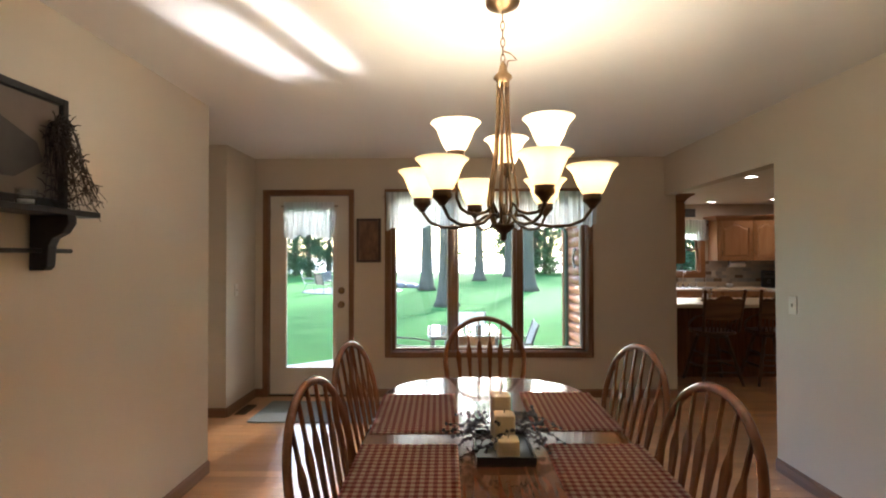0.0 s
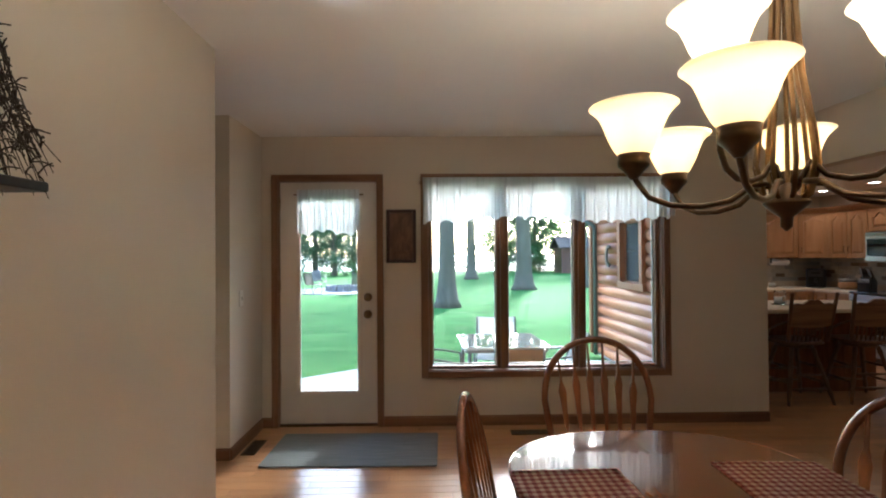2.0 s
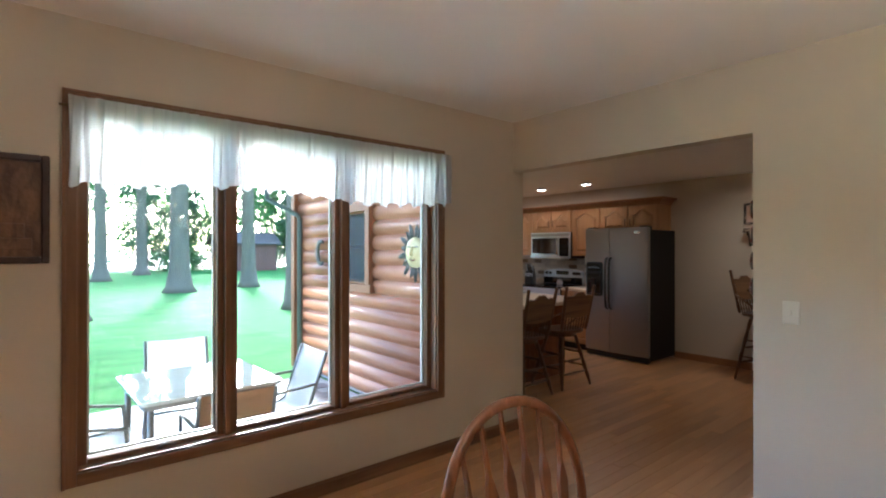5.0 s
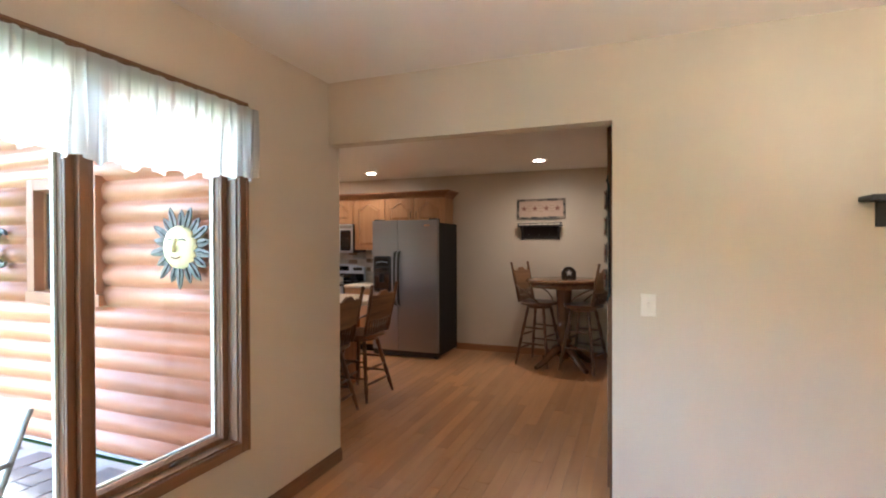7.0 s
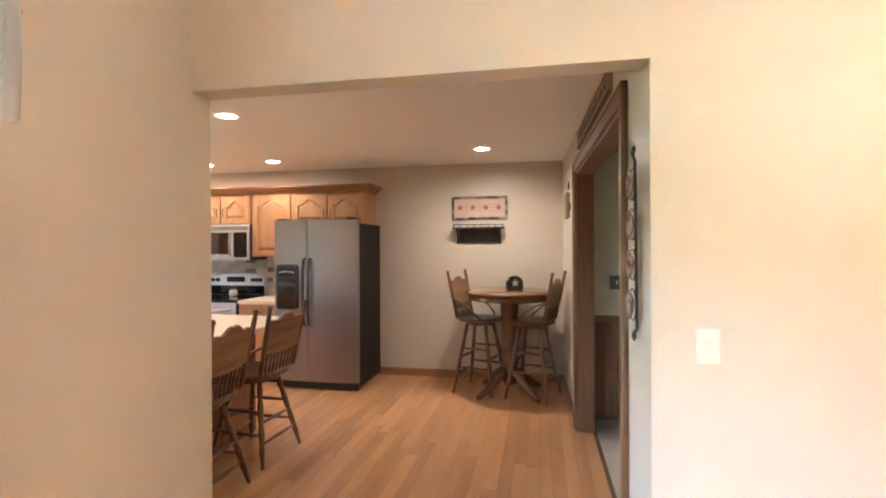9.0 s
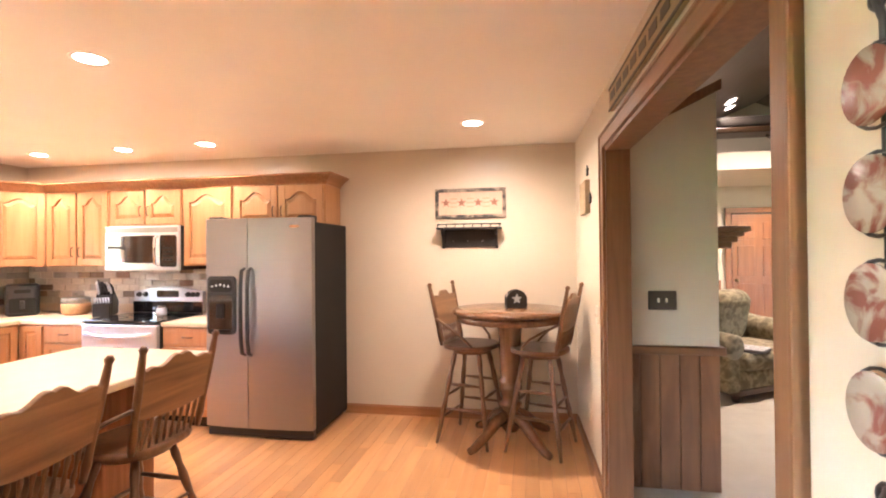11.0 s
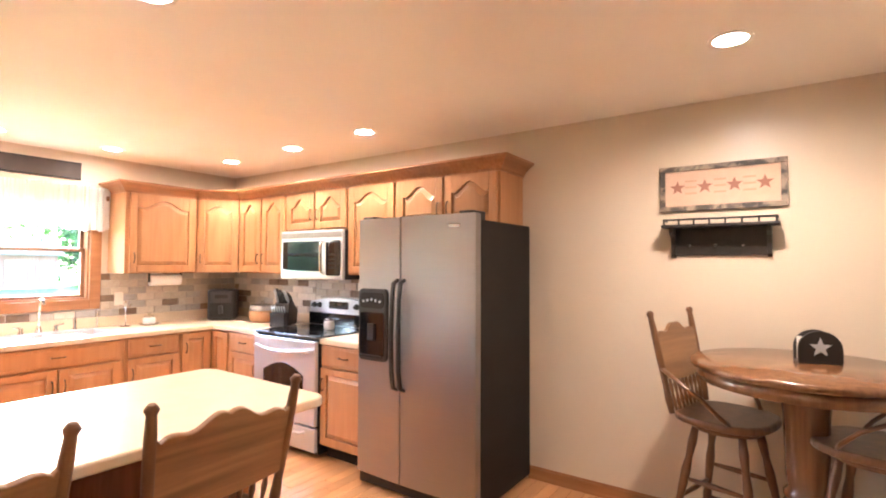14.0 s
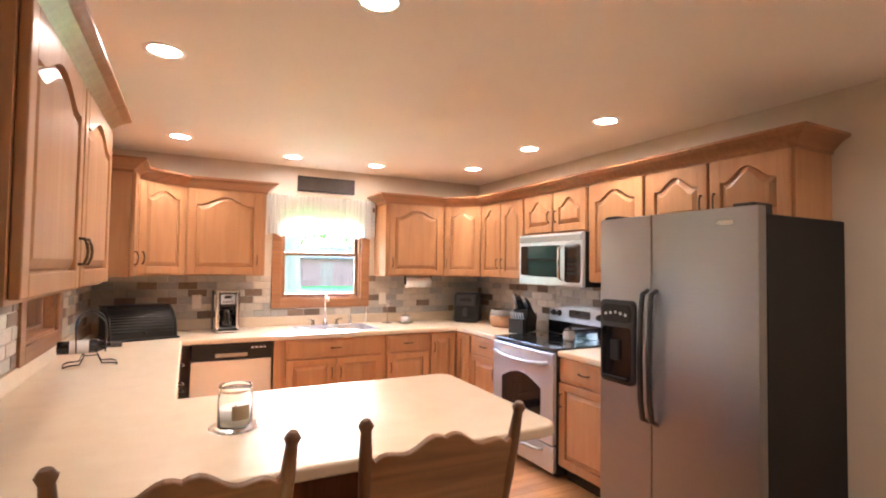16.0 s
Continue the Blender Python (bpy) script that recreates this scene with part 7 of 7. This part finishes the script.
# patio furniture
def patio_chair(label, m, cloth=SLING):
    c = thing("patio_chair", label, "chair", m, "chairs round the patio table")
    sl = bmesh.new()
    line = [(0.26, 0.43), (0.05, 0.40), (-0.18, 0.385), (-0.24, 0.42), (-0.30, 0.62), (-0.36, 0.82), (-0.40, 0.94)]
    rows = [[sl.verts.new((x, y, z - 0.01 * (1 - (x / 0.25) ** 2))) for x in (-0.25, -0.12, 0, 0.12, 0.25)] for y, z in line]
    for a, b in zip(rows, rows[1:]):
        for k in range(4):
            sl.faces.new((a[k], a[k + 1], b[k + 1], b[k])).smooth = True
    bmesh.ops.solidify(sl, geom=sl.faces[:], thickness=0.006)
    part("sling", sl, cloth, c)
    for s in (-1, 1):
        part("side_rail", tube([(s * 0.255, y, z) for y, z in line], 0.014, 7), PATIOMET, c)
        part("arm", tube([(s * 0.28, 0.22, 0.0), (s * 0.28, 0.24, 0.35), (s * 0.285, 0.22, 0.60), (s * 0.285, 0.0, 0.64), (s * 0.27, -0.30, 0.66)], 0.014, 7), PATIOMET, c)
        part("back_leg", tube([(s * 0.26, -0.10, 0.39), (s * 0.27, -0.30, 0.0)], 0.014, 7), PATIOMET, c)
    part("cross_bar", tube([(-0.28, 0.22, 0.36), (0.28, 0.22, 0.36)], 0.012, 7), PATIOMET, c)
    return c


for x, y, a in ((0.32, 7.22, 174), (-0.42, 6.40, -95), (0.79, 6.42, 88)):
    patio_chair("white sling patio chair with a grey metal frame", at(x, y, GZ, a)).scale = (1.0, 1.0, 0.87)
patio_chair("tan sling patio chair pushed under the table", at(0.40, 6.16, GZ, -4), TANSLING).scale = (0.95, 0.95, 0.77)
ptb = thing("patio_table", "pale topped square patio table", "table", at(PTX, PTY, GZ, 2))
part("tabletop", slab(rounded(-0.45, 0.45, -0.45, 0.45, 0.05, 4), 0.70, 0.725, 0.006), PGLASS, ptb)
part("frame", slab(rounded(-0.43, 0.43, -0.43, 0.43, 0.05, 4), 0.67, 0.70), PATIOMET, ptb)
for x in (-0.38, 0.38):
    for y in (-0.38, 0.38):
        part("leg", tube([(x, y, 0), (x, y, 0.68)], 0.02, 8), PATIOMET, ptb)

# fire pit circle far on the lawn
fp = thing("fire_pit", "low round stone fire pit on the lawn", "fire pit", at(-4.9, 25.0, GZ - 0.06))
for k in range(16):
    a = math.tau * k / 16
    part("stone", slab(rounded(-0.13, 0.13, -0.09, 0.09, 0.03, 2), 0, 0.28, 0.02, m=at(0.75 * math.cos(a), 0.75 * math.sin(a), 0, math.degrees(a) + 90)), SLATE, fp)
solid("fire_pit_gravel", lathe([(0.0, 0.002), (2.5, 0.002), (2.4, 0.03), (0.0, 0.035)], 40, close=False), SLATE, "grey gravel ring round the fire pit", "gravel", m=at(-4.9, 25.0, GZ - 0.06))
fc = patio_chair("grey metal lawn chair by the fire pit", at(-6.9, 24.3, GZ - 0.04, -75), PATIOMET)
fc["group"] = "chairs round the fire pit"
for x, y, a in ((-5.9, 23.2, -30), (-4.0, 23.1, 25), (-3.0, 24.4, 80), (-6.4, 26.4, -140), (-3.6, 26.6, 140)):
    copy_thing(fc, at(x, y, GZ - 0.04, a))


def leaf_mesh(clumps, size, rnd, per):
    vs, fs = [], []
    for c, r in clumps:
        for _ in range(per):
            d = Vector((rnd.gauss(0, 1), rnd.gauss(0, 1), rnd.gauss(0, 0.8))).normalized() * r * rnd.uniform(0.3, 1.0) ** 0.6
            p = c + d
            s = size * rnd.uniform(0.6, 1.3)
            u = Vector((rnd.gauss(0, 1), rnd.gauss(0, 1), rnd.gauss(0, 1))).normalized()
            v = u.cross(Vector((rnd.gauss(0, 1), rnd.gauss(0, 1), rnd.gauss(0, 1)))).normalized()
            n = len(vs)
            vs += [p - u * s, p - v * s * 0.45, p + u * s, p + v * s * 0.45]
            fs.append((n, n + 1, n + 2, n + 3))
    me = bpy.data.meshes.new("crown")
    me.from_pydata([tuple(v) for v in vs], [], fs)
    return me


def broad_tree(x, y, r, h, seed, spread=4.5, low=6.0, label="tall oak tree with a grey trunk and leafy crown"):
    rnd = random.Random(seed)
    t = thing("tree", label, "tree", at(x, y, GZ - 0.08), "shade trees on the lawn")
    lean = rnd.uniform(-0.3, 0.3)
    pts = [(lean * (f ** 2), 0.2 * math.sin(3 * f), h * f) for f in (0, 0.015, 0.05, 0.12, 0.25, 0.45, 0.7, 1.0)]
    bm = tube(pts, r, 14, taper=[r * 1.9, r * 1.45, r * 1.12, r, r * 0.92, r * 0.75, r * 0.45, r * 0.12])
    clumps = []
    for k in range(13):
        f = low / h + (0.95 - low / h) * k / 12
        a = k * 2.4 + rnd.uniform(-0.4, 0.4)
        l = spread * (1.15 - f) * rnd.uniform(0.8, 1.2) + 0.6
        b0 = Vector((lean * f * f, 0, h * f))
        e = b0 + Vector((math.cos(a) * l, math.sin(a) * l, l * 0.35))
        tube([b0, b0.lerp(e, 0.5) + Vector((0, 0, 0.2)), e], 0.1, 6, bm, taper=[r * 0.35 * (1.2 - f) + 0.03, r * 0.2 * (1.2 - f) + 0.02, 0.015])
        for s in (0.45, 0.75, 1.0):
            clumps.append((b0.lerp(e, s) + Vector((rnd.uniform(-0.6, 0.6), rnd.uniform(-0.6, 0.6), rnd.uniform(-0.3, 0.6))), rnd.uniform(0.8, 1.5)))
    part("trunk", bm, BARK, t)
    me = leaf_mesh(clumps, 0.20, rnd, 60)
    me.materials.append(LEAF)
    cr = new("crown", me)
    cr.parent = t
    return t


for i, (x, y, r) in enumerate(((-0.05, 17.2, 0.26), (3.9, 24.9, 0.36), (-1.15, 25.4, 0.27), (2.1, 35.2, 0.30), (7.1, 26.2, 0.29), (5.0, 42.0, 0.32), (13.5, 24.0, 0.4), (5.2, 16.4, 0.2))):
    broad_tree(x, y, r, 17 + i % 3, 40 + i, low=5.5 if i == 7 else 11.5 if i == 4 else 6.0 if i == 1 else 7.5, spread=3.0 if i == 4 else 2.7 if i == 1 else 4.0)


def conifer(seed, h=11.0):
    rnd = random.Random(seed)
    t = thing("tree", "dark conifer in the row beyond the lawn", "tree", group="conifers along the shore")
    bm = tube([(0, 0, 0), (0.05, 0, h * 0.5), (0, 0, h)], 0.2, 8, taper=[0.24, 0.16, 0.03])
    clumps = []
    for k in range(26):
        f = 0.10 + 0.88 * k / 25
        l = (1 - f) * 2.3 * rnd.uniform(0.7, 1.15) + 0.25
        a = k * 2.4
        e = Vector((math.cos(a) * l, math.sin(a) * l, h * f - l * 0.15))
        tube([(0, 0, h * f), e], 0.03, 5, bm, taper=[0.04, 0.01])
        for s in (0.4, 0.7, 1.0):
            clumps.append((Vector((0, 0, h * f)).lerp(e, s) + Vector((rnd.uniform(-0.2, 0.2), rnd.uniform(-0.2, 0.2), rnd.uniform(-0.25, 0.1))), 0.34 + 0.42 * (1 - f)))
    part("trunk", bm, BARK, t)
    me = leaf_mesh(clumps, 0.10, rnd, 130)
    me.materials.append(NEEDLE)
    cr = new("crown", me)
    cr.parent = t
    return t


shed_board = wood("weathered_shed_boards", (0.10, 0.045, 0.03), (0.16, 0.075, 0.05), "z", 0.8, vary=0.12, stretch=4)
con = [conifer(70), conifer(71, 12.5)]
rnd = random.Random(5)
spots = [(-30 + 1.75 * k + rnd.uniform(-0.5, 0.5), 44 + rnd.uniform(-2, 2.5)) for k in range(14)] + [(6.2 + 1.9 * k + rnd.uniform(-0.6, 0.6), 47 + rnd.uniform(-2, 4)) for k in range(14)]
spots = [q for q in spots if not 10.2 < q[0] < 16.2]
con[0].matrix_basis, con[1].matrix_basis = at(*spots[0], GZ - 0.1), at(*spots[1], GZ - 0.1)
for k, (x, y) in enumerate(spots[2:]):
    copy_thing(con[k % 2], at(x, y, GZ - 0.1, rnd.uniform(0, 360)))
shed = thing("garden_shed", "dark brown boarded shed among the far trees", "shed", at(13.1, 45.8, GZ - 0.08))
part("wall", one_box(-2.3, 2.3, -1.4, 1.4, 0.0, 2.3), DARKWOOD, shed)
for k in range(23):
    part("board", one_box(-2.3 + 0.2 * k + 0.006, -2.3 + 0.2 * k + 0.194, -1.43, -1.40, 0.0, 2.3), shed_board, shed)
part("door", one_box(-0.5, 0.5, -1.46, -1.43, 0.02, 1.95, 0.01), DARKWOOD, shed)
part("roof", slab([(-1.75, 2.22), (0.0, 3.15), (1.75, 2.22), (1.75, 2.34), (0.0, 3.28), (-1.75, 2.34)], -2.6, 2.6, m=YZX), DARKSLATE, shed, "grey shingled roof")
# undergrowth beneath the far trees
me = leaf_mesh([(Vector((-31 + 0.8 * k, 45 + rnd.uniform(-1.5, 1.5), 0.5)), 1.0) for k in range(30)] + [(Vector((6 + 0.8 * k, 49 + rnd.uniform(-1.5, 1.5), 0.6)), 1.1) for k in range(36)], 0.11, rnd, 190)
me.materials.append(LEAF)
tagged(new("shrub_row", me), "dense green undergrowth beneath the far trees", "shrubs", kind="stuff")
far = [(Vector((rnd.uniform(2.0, 62), rnd.uniform(49, 54), 0.8 + 10.0 * rnd.random() ** 1.2)), rnd.uniform(1.1, 2.2)) for k in range(270)]
far += [(Vector((rnd.uniform(-32, -8), rnd.uniform(48, 53), 1.0 + 7.0 * rnd.random() ** 1.4)), rnd.uniform(0.8, 1.6)) for k in range(50)]
me = leaf_mesh(far, 0.24, rnd, 150)
me.materials.append(LEAF)
tagged(new("far_woods", me), "green leafy woodland edge behind the lawn", "woods", kind="stuff")
# low stone border by the shore
for k in range(5):
    rr = random.Random(k)
    bm = bmesh.new()
    bmesh.ops.create_icosphere(bm, subdivisions=2, radius=rr.uniform(0.3, 0.5), matrix=Matrix.Diagonal((1.3, 1, 0.6, 1)))
    for v in bm.verts:
        v.co *= 1 + 0.25 * noise.noise(v.co * 3 + Vector((k * 5, 0, 0)))
    solid("boulder", bm, SLATE, "grey boulder at the edge of the lawn", "boulder", m=at(-4.2 + 0.7 * k, 27.5 + rr.uniform(-0.4, 0.4), GZ + 0.0, 50 * k), group="boulders on the lawn")
# ---- backsplash tiles ----
def tiles(name, runs, m, label):
    """Staggered stone tiles; runs: (x0, x1, z0, z1) in the wall's own x, z."""
    holder = thing(name, label, "backsplash", m, kind="structure")
    part("grout", bmesh.new(), GROUT, holder)
    bg = bmesh.new()
    rnd = random.Random(len(name) + int(runs[0][1] * 10))
    sets = {0: ([], []), 1: ([], []), 2: ([], [])}
    tw_, th_ = 0.150, 0.0632
    for x0, x1, z0, z1 in runs:
        box(bg, x0, x1, -0.004, 0, z0, z1)
        r = 0
        z = z0
        while z < z1 - 0.012:
            x = x0 - (tw_ / 2 if r % 2 else 0)
            while x < x1 - 0.006:
                a, b, c, d = max(x, x0) + 0.002, min(x + tw_, x1) - 0.002, z + 0.002, min(z + th_, z1) - 0.002
                if b - a > 0.008 and d - c > 0.008:
                    q = rnd.random()
                    vs, fs = sets[1 if q < 0.20 else 2 if q < 0.40 else 0]
                    t = 0.009 + rnd.uniform(0, 0.002)
                    n = len(vs)
                    e = 0.0025
                    vs += [(a, -0.003, c), (b, -0.003, c), (b, -0.003, d), (a, -0.003, d), (a + e, -t, c + e), (b - e, -t, c + e), (b - e, -t, d - e), (a + e, -t, d - e)]
                    fs += [(n + 4, n + 5, n + 6, n + 7), (n, n + 1, n + 5, n + 4), (n + 1, n + 2, n + 6, n + 5), (n + 2, n + 3, n + 7, n + 6), (n + 3, n, n + 4, n + 7)]
                x += tw_
            z += th_
            r += 1
    g = holder.children[0]
    bg.to_mesh(g.data)
    g.data.materials.clear()
    g.data.materials.append(GROUT)
    for k, mt in ((0, TILEA), (1, TILEB), (2, TILEC)):
        me = bpy.data.meshes.new("tile")
        me.from_pydata(sets[k][0], [], sets[k][1])
        me.materials.append(mt)
        o = new(("pale_tiles", "brown_tiles", "grey_tiles")[k], me)
        o.parent = holder
        o["kind"] = "stuff"


SZ0, SZ1 = CZ + 0.087, UZ0 - 0.002
tiles("backsplash_north", [(EK + 0.01, NW0 - 0.087, SZ0, SZ1), (NW1 + 0.087, KE - 0.01, SZ0, SZ1), (NW0 - 0.086, NW1 + 0.086, SZ0, NWZ0 - 0.087)], at(0, KN, 0), "staggered beige, brown and grey stone tile backsplash")
tiles("backsplash_east", [(-KN + 0.01, -7.70, SZ0, SZ1), (-7.70, -6.95, SZ0 - 0.08, 1.31), (-6.95, -6.44, SZ0, SZ1)], EW, "staggered beige, brown and grey stone tile backsplash")
tiles("backsplash_west", [(5.70, KW0 - 0.087, SZ0, SZ1), (KW1 + 0.087, KN - 0.01, SZ0, SZ1)], Matrix.Translation((EK, 0, 0)) @ pose(0, 0, 0, 0, 0, 90), "staggered beige, brown and grey stone tile backsplash")
for mm, lbl in ((at(4.83, KN - 0.011, 1.12), "cream outlet plate on the tiles"), (at(3.15, KN - 0.011, 1.12), "cream outlet plate on the tiles")):
    o = thing("wall_outlet", lbl, "outlet", mm)
    part("plate", one_box(-0.037, 0.037, -0.006, 0, -0.058, 0.058, 0.003), PLASTIC, o)

# ---- oak floor strips ----
rnd = random.Random(1)
PW = 0.0826
lengths = [0.55, 0.8, 1.05, 1.3, 1.6]


def plank_mesh(l):
    bm = bmesh.new()
    e = 0.0012
    lo = [bm.verts.new(p) for p in ((0.0006, 0.0006, -0.006), (l - 0.0006, 0.0006, -0.006), (l - 0.0006, PW - 0.0006, -0.006), (0.0006, PW - 0.0006, -0.006))]
    mid = [bm.verts.new((v.co.x, v.co.y, -0.0008)) for v in lo]
    hi = [bm.verts.new(p) for p in ((0.0006 + e, 0.0006 + e, 0), (l - 0.0006 - e, 0.0006 + e, 0), (l - 0.0006 - e, PW - 0.0006 - e, 0), (0.0006 + e, PW - 0.0006 - e, 0))]
    for a, b in ((lo, mid), (mid, hi)):
        for k in range(4):
            bm.faces.new((a[k], a[(k + 1) % 4], b[(k + 1) % 4], b[k]))
    bm.faces.new(hi)
    return bm


plank_meshes = {l: mesh_of(plank_mesh(l), "plank", FLOOR) for l in lengths}
vs, fs, count = [], [], 0
y = SY
while y < KN:
    west = -3.4 if y > 3.15 else WX - 0.05
    x = west - rnd.uniform(0, 1.2)
    end = EX + 0.1 if y < OPEN_S - 0.1 else KE
    if y > N2:
        x = EK - rnd.uniform(0, 1.0)
    while x < end:
        l = rnd.choice(lengths)
        x1 = min(x + l, end)
        xs = max(x, west if y < N2 else EK)
        whole = xs == x and x1 == x + l
        near = (3.3 < y < 5.1 and 0.0 < x < 5.6) or (2.6 < y < 5.0 and -2.0 < x < 1.6)
        if whole and near and count < 300:
            o = new("plank", plank_meshes[l])
            o.parent, o.location = FLOOR_OB, (x, y, 0)
            count += 1
        elif x1 - xs > 0.01:
            n = len(vs)
            g = 0.0016
            vs += [(xs + g / 2, y + g / 2, -0.0012), (x1 - g / 2, y + g / 2, -0.0012), (x1 - g / 2, y + PW - g / 2, -0.0012), (xs + g / 2, y + PW - g / 2, -0.0012),
                   (xs + g, y + g, 0), (x1 - g, y + g, 0), (x1 - g, y + PW - g, 0), (xs + g, y + PW - g, 0)]
            fs += [(n + 4, n + 5, n + 6, n + 7), (n, n + 1, n + 5, n + 4), (n + 1, n + 2, n + 6, n + 5), (n + 2, n + 3, n + 7, n + 6), (n + 3, n, n + 4, n + 7)]
        x += l
    y += PW
me = bpy.data.meshes.new("far_planks")
me.from_pydata(vs, [], fs)
me.materials.append(FLOORJ)
o = new("far_planks", me)
o.parent = FLOOR_OB
o["kind"] = "stuff"
